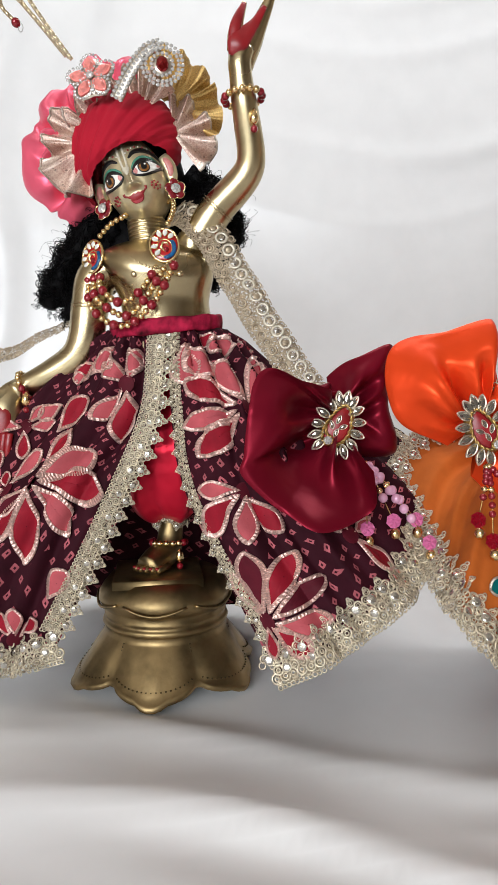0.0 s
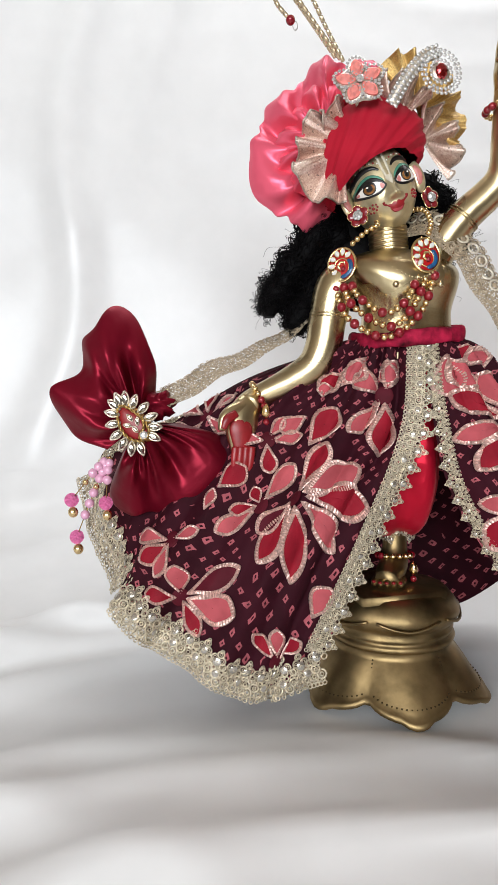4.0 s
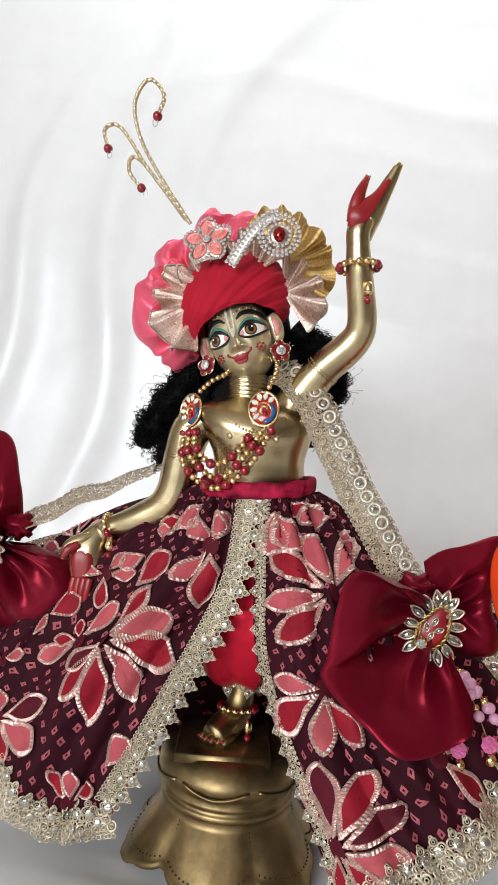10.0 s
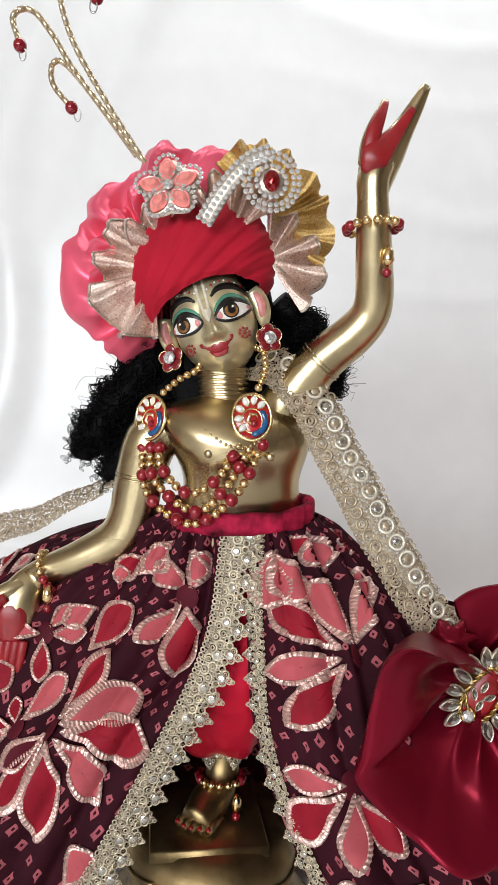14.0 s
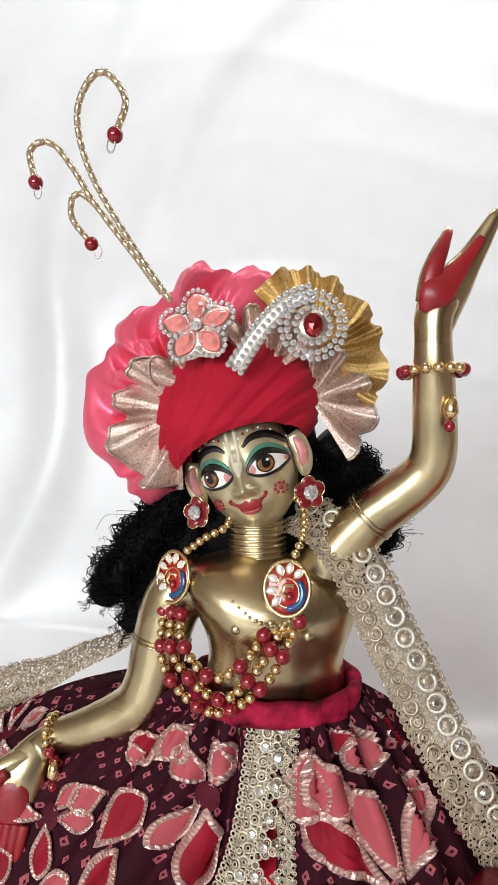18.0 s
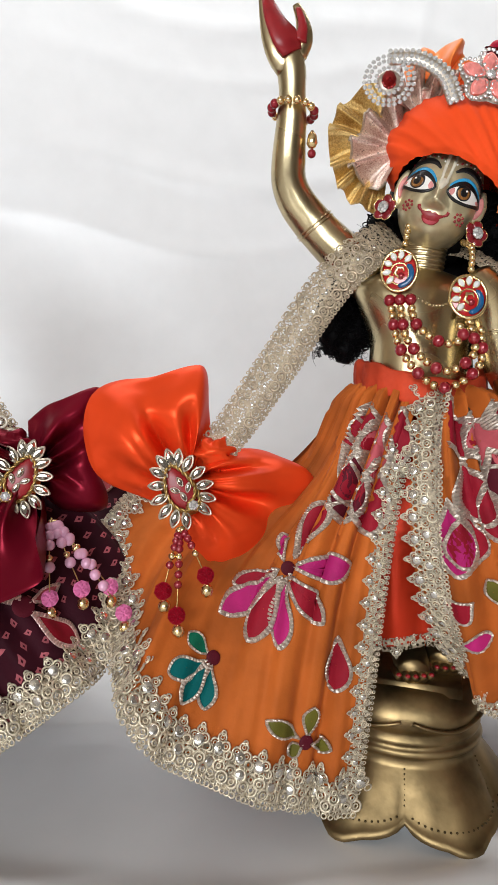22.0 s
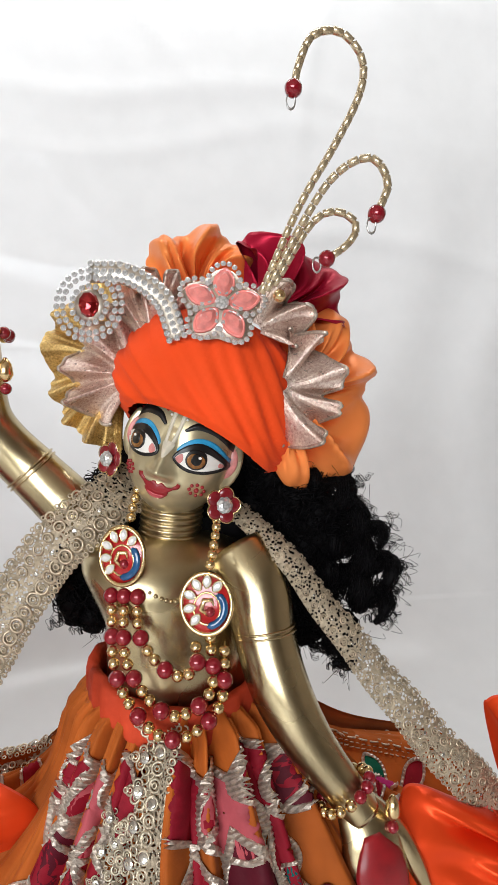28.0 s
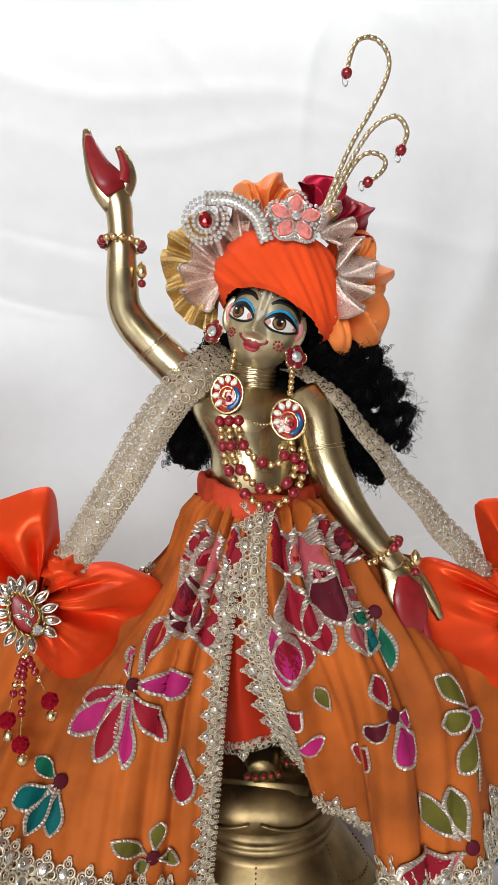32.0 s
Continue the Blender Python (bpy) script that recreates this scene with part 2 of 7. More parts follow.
WHITE_KUNDAN = simple("white_kundan", (0.82, 0.80, 0.78), 0.14, 0.1, 0.05, 200, coat=0.5)
CORAL = simple("coral_stone", (0.78, 0.24, 0.21), 0.18, 0, 0.25, 220, coat=0.6)
STEEL = simple("steel_wire", (0.5, 0.49, 0.47), 0.3, 1.0)


def crystal(name, c, rough=0.06, metal=0.85):
    """Cut glass on a silver foil: bright facets that pick up the room."""
    m, nt, b = nodes_of(name)
    v = nt.nodes.new("ShaderNodeTexVoronoi")
    v.inputs["Scale"].default_value = 3
    nt.links.new(nt.nodes.new("ShaderNodeTexCoord").outputs["Object"], v.inputs["Vector"])
    nt.links.new(ramp(nt, v.outputs["Distance"], [(0.2, c), (0.8, varied(c, 0.45))]), b.inputs["Base Color"])
    b.inputs["Metallic"].default_value, b.inputs["Roughness"].default_value = metal, rough
    b.inputs["Coat Weight"].default_value = 0.8
    return m


RHINESTONE = crystal("rhinestone", (0.98, 0.97, 0.95), 0.06, 0.55)
MARQUISE = crystal("foiled_glass", (0.56, 0.52, 0.45), 0.09)
SETTING = simple("silver_setting", (0.58, 0.51, 0.43), 0.35, 0.9, 0.3, 300)
RUBY = crystal("ruby_glass", (0.70, 0.015, 0.02))

# ---- mesh tools ----
base_of = {}


class Geo:
    """Gathers vertices, faces, material numbers and surface coordinates of one mesh."""

    def __init__(self):
        self.v, self.f, self.m, self.uv, self.n = [], [], [], [], 0

    def add(self, V, F, mi=0, uv=None, M=None):
        V = np.asarray(V, float).reshape(-1, 3)
        if M is not None:
            A = np.array(M)
            V = V @ A[:3, :3].T + A[:3, 3]
        self.v.append(V)
        self.f.extend(tuple(i + self.n for i in q) for q in F)
        self.m.extend([mi] * len(F))
        self.uv.append(np.zeros((len(V), 2)) if uv is None else np.asarray(uv, float).reshape(-1, 2))
        self.n += len(V)
        return self

    def mesh(self, name, mats, origin=(0, 0, 0), smooth=True):
        me = bpy.data.meshes.new(name)
        V = np.concatenate(self.v) - np.array(origin)
        me.from_pydata(V.tolist(), [], self.f)
        for mt in mats:
            me.materials.append(mt)
        if len(mats) > 1:
            me.polygons.foreach_set("material_index", self.m)
        me.polygons.foreach_set("use_smooth", [smooth] * len(self.f))
        U = np.concatenate(self.uv)
        if np.any(U):
            layer = me.uv_layers.new(name="UVMap")
            idx = np.empty(len(me.loops), int)
            me.loops.foreach_get("vertex_index", idx)
            layer.data.foreach_set("uv", U[idx].ravel())
        me.update()
        return me


def thing(name, at_point, label, category, group="", kind=""):
    """An empty at the base of a thing that has parts."""
    ob = new(name)
    ob.location, ob.empty_display_size = at_point, 0.01
    base_of[ob] = Vector(at_point)
    return tagged(ob, label, category, group, kind)


def part(name, geo, material, parent, label="", smooth=True, kind=""):
    """One mesh object under a thing or a part; its geometry is given in world metres."""
    mats = material if isinstance(material, (list, tuple)) else [material]
    ob = new(name, geo.mesh(name, mats, base_of[parent], smooth))
    ob.parent = parent
    base_of[ob] = base_of[parent]
    return tagged(ob, label, kind=kind)


def piece(name, mesh, M, parent, label=""):
    """One more object on a shared mesh, at the world pose M, under a thing or a part."""
    ob = new(name, mesh)
    ob.parent = parent
    ob.matrix_basis = Matrix.Translation(-base_of[parent]) @ M
    base_of[ob] = base_of[parent]
    return tagged(ob, label)


def grid_faces(n, m, wrap=False):
    F = []
    for i in range(n - 1):
        for j in range(m if wrap else m - 1):
            k = (j + 1) % m
            F.append((i * m + j, i * m + k, (i + 1) * m + k, (i + 1) * m + j))
    return F


def catmull(pts, n, closed=False):
    """n points along a smooth curve through pts (rows of any width)."""
    P = np.asarray(pts, float)
    k = len(P)
    if closed:
        t = np.linspace(0, k, n, endpoint=False)
        i = np.floor(t).astype(int)
        f = (t - i)[:, None]
        a, b, c, d = (P[(i + o) % k] for o in (-1, 0, 1, 2))
    else:
        Q = np.vstack([2 * P[0] - P[1], P, 2 * P[-1] - P[-2]])
        t = np.linspace(0, k - 1, n)
        i = np.minimum(np.floor(t).astype(int), k - 2)
        f = (t - i)[:, None]
        a, b, c, d = (Q[i + o] for o in range(4))
    return 0.5 * (2 * b + (c - a) * f + (2 * a - 5 * b + 4 * c - d) * f ** 2 + (3 * b - a - 3 * c + d) * f ** 3)


def unit(a):
    a = np.asarray(a, float)
    return a / np.maximum(np.linalg.norm(a, axis=-1, keepdims=True), 1e-9)


def frames_along(P, up=(0.13, -0.97, 0.2)):
    """Two side directions for each point of a curve, without twist."""
    P = np.asarray(P, float)
    T = unit(np.gradient(P, axis=0))
    N = np.empty_like(P)
    n = np.asarray(up, float)
    for i, t in enumerate(T):
        n = n - t * np.dot(n, t)
        n = n / max(np.linalg.norm(n), 1e-9)
        N[i] = n
    return T, N, np.cross(T, N)


def tube(geo, P, radii, seg=10, mi=0, closed=False, flat=1.0, up=(0.13, -0.97, 0.2)):
    """A round (or flattened) tube along points P."""
    P = np.asarray(P, float)
    r = np.broadcast_to(np.asarray(radii, float), (len(P),))
    T, N, B = frames_along(P, up)
    a = np.linspace(0, 2 * np.pi, seg, endpoint=False)
    V = P[:, None] + r[:, None, None] * (np.cos(a)[None, :, None] * N[:, None] * flat + np.sin(a)[None, :, None] * B[:, None])
    n = len(P)
    if closed:
        V = np.concatenate([V, V[:1]])
        n += 1
    V = V.reshape(-1, 3)
    F = grid_faces(n, seg, True)
    if not closed:
        F = F + [tuple(range(seg))[::-1], tuple((n - 1) * seg + k for k in range(seg))]
    geo.add(V, F, mi)


def ball(n=10, m=7):
    V, F = [(0, 0, 1.0)], []
    for i in range(1, m):
        th = math.pi * i / m
        for j in range(n):
            ph = 2 * math.pi * j / n
            V.append((math.sin(th) * math.cos(ph), math.sin(th) * math.sin(ph), math.cos(th)))
    V.append((0, 0, -1.0))
    for j in range(n):
        F.append((0, 1 + j, 1 + (j + 1) % n))
        F.append((len(V) - 1, 1 + (m - 2) * n + (j + 1) % n, 1 + (m - 2) * n + j))
    for i in range(m - 2):
        for j in range(n):
            a, b = 1 + i * n + j, 1 + i * n + (j + 1) % n
            F.append((a, a + n, b + n, b))
    return np.array(V), F


BALL = ball()
BALL_FINE = ball(20, 14)


def ring_shape(R, r, n=12, k=6):
    a = np.linspace(0, 2 * np.pi, n, endpoint=False)
    b = np.linspace(0, 2 * np.pi, k, endpoint=False)
    A, B = np.meshgrid(a, b, indexing="ij")
    V = np.stack([(R + r * np.cos(B)) * np.cos(A), (R + r * np.cos(B)) * np.sin(A), r * np.sin(B)], -1)
    V = np.concatenate([V, V[:1]]).reshape(-1, 3)
    return V, grid_faces(n + 1, k, True)


def disc_shape(R, h, n=12):
    """A shallow domed disc with a rim."""
    a = np.linspace(0, 2 * np.pi, n, endpoint=False)
    V = [(0, 0, h)]
    for rr, z in ((0.55, h * 0.9), (0.9, h * 0.5), (1.0, 0.0)):
        V += [(R * rr * math.cos(t), R * rr * math.sin(t), z) for t in a]
    F = [(0, 1 + j, 1 + (j + 1) % n) for j in range(n)]
    for i in range(2):
        F += [(1 + i * n + j, 1 + (i + 1) * n + j, 1 + (i + 1) * n + (j + 1) % n, 1 + i * n + (j + 1) % n) for j in range(n)]
    return np.array(V), F


def basis(origin, x, z, scale=1.0):
    """A pose with the given x axis and facing direction z."""
    z = unit(z)
    x = np.asarray(x, float)
    x = unit(x - z * np.dot(x, z))
    y = np.cross(z, x)
    M = np.eye(4)
    M[:3, 0], M[:3, 1], M[:3, 2], M[:3, 3] = x * scale, y * scale, z * scale, origin
    return Matrix(M.tolist())


def surface(ctrl):
    """A smooth sheet through a small cage of points: S(u, v), u along a row, v down the rows."""
    C = np.asarray(ctrl, float)
    R, K = C.shape[:2]

    def weights(t, k):
        t = np.clip(np.asarray(t, float), -0.15, 1.15) * (k - 1)
        i = np.clip(np.floor(t).astype(int), 0, k - 2)
        f = t - i
        w = (0.5 * (-f + 2 * f ** 2 - f ** 3), 0.5 * (2 - 5 * f ** 2 + 3 * f ** 3), 0.5 * (f + 4 * f ** 2 - 3 * f ** 3), 0.5 * (f ** 3 - f ** 2))
        return i, w

    E = np.concatenate([2 * C[:1] - C[1:2], C, 2 * C[-1:] - C[-2:-1]])
    E = np.concatenate([2 * E[:, :1] - E[:, 1:2], E, 2 * E[:, -1:] - E[:, -2:-1]], axis=1)

    def S(u, v):
        iu, wu = weights(u, K)
        iv, wv = weights(v, R)
        out = 0
        for a in range(4):
            for b in range(4):
                out = out + (wv[a] * wu[b])[..., None] * E[iv + a, iu + b]
        return out

    return S


def with_folds(S, folds):
    """The sheet S with soft folds: rows of (count over u, phase, depth in metres, growth towards the hem; below zero: gathers that fade from the waist)."""
    def G(u, v):
        u, v = np.asarray(u, float), np.asarray(v, float)
        p = S(u, v)
        e = 1e-3
        n = unit(np.cross(S(u + e, v) - p, S(u, v + e) - p))
        h = 0
        free = np.clip((u - 0.05) / 0.09, 0, 1)
        for count, phase, depth, grow in folds:
            if grow < 0:
                w = 2 * np.pi * (count * u + phase + 0.10 * np.sin(4 * v + 7 * u))
                fade = np.clip(v / 0.06, 0, 1) * (0.22 + 0.78 * np.clip(1 - v / 0.75, 0, 1) ** 1.2)
                h = h + free * depth * (np.sin(w) + 0.35 * np.sin(2 * w + 1.0)) * fade
                continue
            h = h + free * depth * np.sin(2 * np.pi * (count * u + phase + 0.12 * np.sin(3 * v + phase))) * np.clip(v, 0, 1.2) ** grow * np.clip(1.25 - v, 0, 1) ** 0.2
        return p + n * h[..., None]

    G.base = S
    return G


def normal_of(S, u, v):
    """The sheet's normal, on the side that faces the front."""
    u, v = np.asarray(u, float), np.asarray(v, float)
    e = 2e-3
    n = unit(np.cross(S(u + e, v) - S(u - e, v), S(u, v + e) - S(u, v - e)))
    return np.where((n[..., 1] > 0)[..., None], -n, n)


def sheet(geo, S, nu, nv, size, mi=0, u0=0.0, u1=1.0, v0=0.0, v1=1.0, thick=0.0012):
    """Meshes the sheet on both sides, with metric surface coordinates."""
    u, v = np.meshgrid(np.linspace(u0, u1, nu), np.linspace(v0, v1, nv))
    p, n = S(u, v), normal_of(S, u, v)
    uv = np.stack([u * size[0], v * size[1]], -1)
    F = grid_faces(nv, nu)
    geo.add(p, F, mi, uv)
    geo.add(p - n * thick, [q[::-1] for q in F], mi, uv)


# ---- the setting ----
def backdrop_cloth():
    """White satin laid over the table and drawn up behind as a wall, in one sweep with soft creases."""
    nx, ns = 420, 340
    prof = catmull([(-0.55, -0.004), (-0.2, -0.004), (0.2, -0.004), (0.6, -0.004), (0.85, 0.004), (1.0, 0.05), (1.075, 0.16), (1.10, 0.4), (1.11, 0.8), (1.12, 1.3)], ns)
    x = np.linspace(-1.6, 2.0, nx)
    X, Y = np.meshgrid(x, prof[:, 0])
    Z = np.repeat(prof[:, 1][:, None], nx, 1)
    t = np.gradient(prof, axis=0)
    t = unit(t)
    nrm = np.stack([-t[:, 1], t[:, 0]], -1)
    s = np.concatenate([[0], np.cumsum(np.linalg.norm(np.diff(prof, axis=0), axis=1))])[:, None]
    wall = np.clip((s - 1.45) / 0.4, 0, 1)
    table = 1 - wall
    away = np.clip(np.hypot((X - 0.12) / 0.33, (Y - 0.47) / 0.13) - 1.0, 0, 1)
    w = np.zeros_like(X)
    for cx, cy, ang, ln, wd, amp in CREASES:
        ca, sa = math.cos(radians(ang)), math.sin(radians(ang))
        a = (X - cx) * ca + (s - cy) * sa
        b = -(X - cx) * sa + (s - cy) * ca + 0.03 * np.sin(a * 9 + cx * 7)
        w += amp * np.exp(-(b / wd) ** 2) * np.exp(-(a / ln) ** 2)
    soft = 0.006 * np.sin(X * 11 + 2.5 * np.sin(s * 6)) * np.sin(s * 7 + X * 3)
    w = (w + soft * 0.7) * np.where(wall > 0.5, 1.0, 0.6 + 0.65 * away)
    P = np.stack([X, Y + nrm[:, :1] * w, Z + nrm[:, 1:] * w], -1)
    g = Geo()
    F = grid_faces(ns, nx)
    g.add(P, F)
    return g


rng = np.random.default_rng(4)
CREASES = [(0.05, 0.955, -7, 0.35, 0.014, 0.009), (-0.35, 0.93, 10, 0.25, 0.016, 0.011), (0.45, 0.90, -40, 0.15, 0.012, 0.011), (0.38, 0.93, -58, 0.12, 0.010, 0.010), (-0.15, 0.885, 3, 0.5, 0.012, 0.007), (0.1, 0.86, -12, 0.25, 0.015, 0.008),
           (-0.5, 1.02, 28, 0.3, 0.02, 0.016), (-0.55, 1.12, 12, 0.3, 0.022, 0.016), (-0.3, 1.22, -12, 0.35, 0.02, 0.012), (0.52, 1.0, -70, 0.2, 0.014, 0.010),
           (-0.15, 0.72, 3, 0.5, 0.03, 0.009), (0.15, 0.77, -14, 0.22, 0.018, 0.009), (-0.35, 0.84, 12, 0.3, 0.022, 0.012), (-0.4, 0.70, -10, 0.25, 0.02, 0.008), (0.05, 0.60, 8, 0.4, 0.03, 0.008), (0.5, 0.78, -35, 0.2, 0.02, 0.010), (-0.7, 1.35, 25, 0.3, 0.03, 0.016),
           (-0.55, 0.9, 20, 0.35, 0.02, 0.012), (-0.45, 1.15, 35, 0.3, 0.025, 0.016), (0.1, 0.86, -8, 0.35, 0.02, 0.005), (-0.1, 0.80, 4, 0.4, 0.025, 0.005),
           (0.55, 0.86, -50, 0.12, 0.012, 0.008), (0.42, 0.88, -65, 0.12, 0.01, 0.007), (-0.5, 1.0, -30, 0.3, 0.03, 0.014), (0.2, 1.3, 5, 0.5, 0.05, 0.012),
           (-0.42, 2.1, 82, 0.6, 0.035, 0.02), (-0.62, 2.0, 75, 0.5, 0.03, 0.022), (-0.2, 2.45, 60, 0.35, 0.03, 0.012), (0.5, 2.2, 2, 0.6, 0.018, 0.005),
           (0.1, 2.45, -3, 0.7, 0.016, 0.004), (0.75, 2.0, 88, 0.5, 0.06, 0.007), (0.25, 2.3, -50, 0.12, 0.014, 0.002), (0.95, 2.2, 80, 0.5, 0.05, 0.009), (0.15, 2.62, 1, 0.6, 0.014, 0.004), (0.3, 2.36, 2, 0.5, 0.013, 0.0025), (0.25, 2.08, 1, 0.5, 0.014, 0.0025), (0.62, 2.5, 70, 0.2, 0.014, 0.003), (0.35, 2.55, -62, 0.12, 0.012, 0.003)]
cloth = new("backdrop", backdrop_cloth().mesh("backdrop", [CLOTH]))
tagged(cloth, "white satin cloth over the table and up behind", "backdrop", kind="structure")


def slab(name, x0, x1, y0, y1, z0, z1, mat, label, category):
    g = Geo()
    V = [(x, y, z) for x in (x0, x1) for y in (y0, y1) for z in (z0, z1)]
    g.add(V, [(0, 1, 3, 2), (4, 6, 7, 5), (0, 4, 5, 1), (2, 3, 7, 6), (0, 2, 6, 4), (1, 5, 7, 3)])
    ob = new(name, g.mesh(name, [mat], smooth=False))
    return tagged(ob, label, category, kind="structure")


# Unseen room shell, added to close the space and tint the bounced light.
slab("floor", -2.0, 2.4, -2.0, 1.4, -0.80, -0.75, ROOM_BOUNCE, "unseen room floor, warm tone for bounced light", "floor")
slab("ceiling", -2.0, 2.4, -2.0, 1.4, 1.65, 1.7, ROOM_BOUNCE, "unseen room ceiling, warm tone for bounced light", "ceiling")
slab("wall_north", -2.0, 2.4, 1.35, 1.4, -0.75, 1.65, ROOM_BOUNCE, "unseen wall behind the cloth, warm tone for bounced light", "wall")
slab("wall_south", -2.0, 2.4, -2.05, -2.0, -0.75, 0.2, ROOM_BOUNCE, "unseen wall below the assumed window", "wall")
slab("wall_south_top", -2.0, 2.4, -2.05, -2.0, 1.5, 1.65, ROOM_BOUNCE, "unseen wall above the assumed window", "wall")
slab("wall_south_side", -2.0, -1.88, -2.05, -2.0, 0.2, 1.5, ROOM_BOUNCE, "unseen wall beside the assumed window", "wall")
slab("wall_south_end", 0.2, 2.4, -2.05, -2.0, 0.2, 1.5, ROOM_BOUNCE, "unseen wall beside the assumed window", "wall")
slab("wall_east", 2.35, 2.4, -2.0, 1.35, -0.75, 1.65, ROOM_BOUNCE, "unseen room wall, warm tone for bounced light", "wall")
slab("wall_west", -2.05, -2.0, -2.0, 1.35, -0.75, 1.65, ROOM_BOUNCE, "unseen room wall, warm tone for bounced light", "wall")


def box_geo(x0, x1, y0, y1, z0, z1):
    V = [(x, y, z) for x in (x0, x1) for y in (y0, y1) for z in (z0, z1)]
    return Geo().add(V, [(0, 1, 3, 2), (4, 6, 7, 5), (0, 4, 5, 1), (2, 3, 7, 6), (0, 2, 6, 4), (1, 5, 7, 3)])


TABLE_WOOD = simple("table_wood", (0.24, 0.14, 0.07), 0.5, 0, 0.3, 12, 90, 0.3, 0.001)
table = thing("table", (0.2, 0.26, -0.75), "long plain wooden table under the white satin cloth", "table")
part("tabletop", box_geo(-1.55, 1.95, -0.5, 1.02, -0.06, -0.03), TABLE_WOOD, table, smooth=False)
for tx in (-1.48, 1.81):
    for ty in (-0.44, 0.89):
        part("leg", box_geo(tx, tx + 0.07, ty, ty + 0.07, -0.75, -0.06), TABLE_WOOD, table, smooth=False)


# ---- the two brass statues ----
def head_axes(right, fwd):
    """Columns: the head's own right, back and up."""
    r = unit(right)
    f = np.asarray(fwd, float)
    f = unit(f - r * np.dot(f, r))
    b = -f
    return np.stack([r, b, np.cross(r, b)], 1)


FACE = (0.0245, 0.030, 0.037, 0.0305)
BOXY = 2.3


def face_width(z):
    """Half width and depth of the head at a height, narrower towards the chin."""
    low = np.clip(-np.asarray(z, float) / FACE[3], 0, 1)
    return FACE[0] * (1 - 0.22 * low ** 2), FACE[1] * (1 - 0.05 * low ** 2)


def relief(x, z):
    """How far nose, cheeks, mouth, chin and brow stand out of the plain egg."""
    x, z = np.asarray(x, float), np.asarray(z, float)
    hill = lambda cx, cz, sx, sz: np.exp(-((x - cx) / sx) ** 2 - ((z - cz) / sz) ** 2)
    run = np.clip((0.010 - z) / 0.0185, 0, 1)
    end = np.clip((z + 0.0112) / 0.0030, 0, 1)
    nose = (0.0008 + 0.0078 * run ** 1.3) * end ** 0.6 * np.exp(-np.abs(x / (0.0019 + 0.0017 * run)) ** 2.2) * (z < 0.0112)
    sides = hill(-0.0043, -0.0085, 0.0019, 0.0021) + hill(0.0043, -0.0085, 0.0019, 0.0021)
    cheeks = hill(-0.0135, -0.0105, 0.0062, 0.0060) + hill(0.0135, -0.0105, 0.0062, 0.0060)
    eyes = hill(-0.0132, 0.0022, 0.0085, 0.0050) + hill(0.0132, 0.0022, 0.0085, 0.0050)
    return nose + 0.0030 * sides + 0.0014 * cheeks + 0.0010 * eyes + 0.0020 * hill(0, -0.0162, 0.0070, 0.0034) + 0.0026 * hill(0, -0.0242, 0.0060, 0.0042)


def on_face(x, z, lift=0.0):
    """A point of the face's front, in the head's own metres."""
    a, b = face_width(z)
    c = np.where(z < 0, FACE[3], FACE[2])
    q = np.clip(1 - np.abs(x / a) ** BOXY - np.abs(z / c) ** BOXY, 0.01, 1)
    p = np.stack([x + 0 * q, -b * q ** (1 / BOXY), z + 0 * q], -1)
    n = unit(p / np.array(FACE[:3]) ** 2)
    p[..., 1] -= relief(x, z)
    return p + n * lift


def head_shape(n=150, m=100):
    """The bare head: a boxy egg with a narrower chin and its features raised on the front."""
    ph = np.linspace(0, 2 * np.pi, n, endpoint=False)
    power = lambda t: np.sign(t) * np.abs(t) ** (2 / BOXY)
    rows = []
    for th in np.linspace(0.02, np.pi - 0.02, m):
        z = math.cos(th) * (FACE[2] if th < np.pi / 2 else FACE[3])
        k = (1 - abs(math.cos(th)) ** BOXY) ** (1 / BOXY)
        a, b = face_width(z)
        x, y = a * k * power(np.cos(ph)), b * k * power(np.sin(ph))
        rows.append(np.stack([x, y - relief(x, z) * np.clip(-y / 0.01, 0, 1), np.full(n, z)], -1))
    return np.concatenate(rows), grid_faces(m, n, True) + [tuple(range(n))[::-1], tuple((m - 1) * n + i for i in range(n))]


def face_patch(geo, H, outline, mi, lift, inner=0.5):
    """A painted patch that follows the face, from an outline of (x, z)."""
    o = catmull(outline, 28, closed=True)
    c = o.mean(0)
    rings = [on_face(*(c + (o - c) * k).T, lift) for k in (0.02, inner, 0.9, 1.0)]
    rings.append(on_face(*(c + (o - c) * 1.02).T, -0.0008))
    V = np.concatenate(rings)
    geo.add(V @ H[0].T + H[1], grid_faces(5, 28, True), mi)


def face_line(geo, H, pts, w, mi, lift=0.0003):
    """A painted line that follows the face; w gives the half width along it."""
    p = catmull(pts, 18)
    W = catmull([(k,) for k in w], 18)[:, 0]
    d = unit(np.gradient(p, axis=0))
    s = np.stack([-d[:, 1], d[:, 0]], -1)
    rows = [on_face(*(p + s * W[:, None] * k).T, lf) for k, lf in ((-1.05, -0.0004), (-0.9, lift), (0.9, lift), (1.05, -0.0004))]
    geo.add(np.stack(rows, 1).reshape(-1, 3) @ H[0].T + H[1], grid_faces(18, 4), mi)


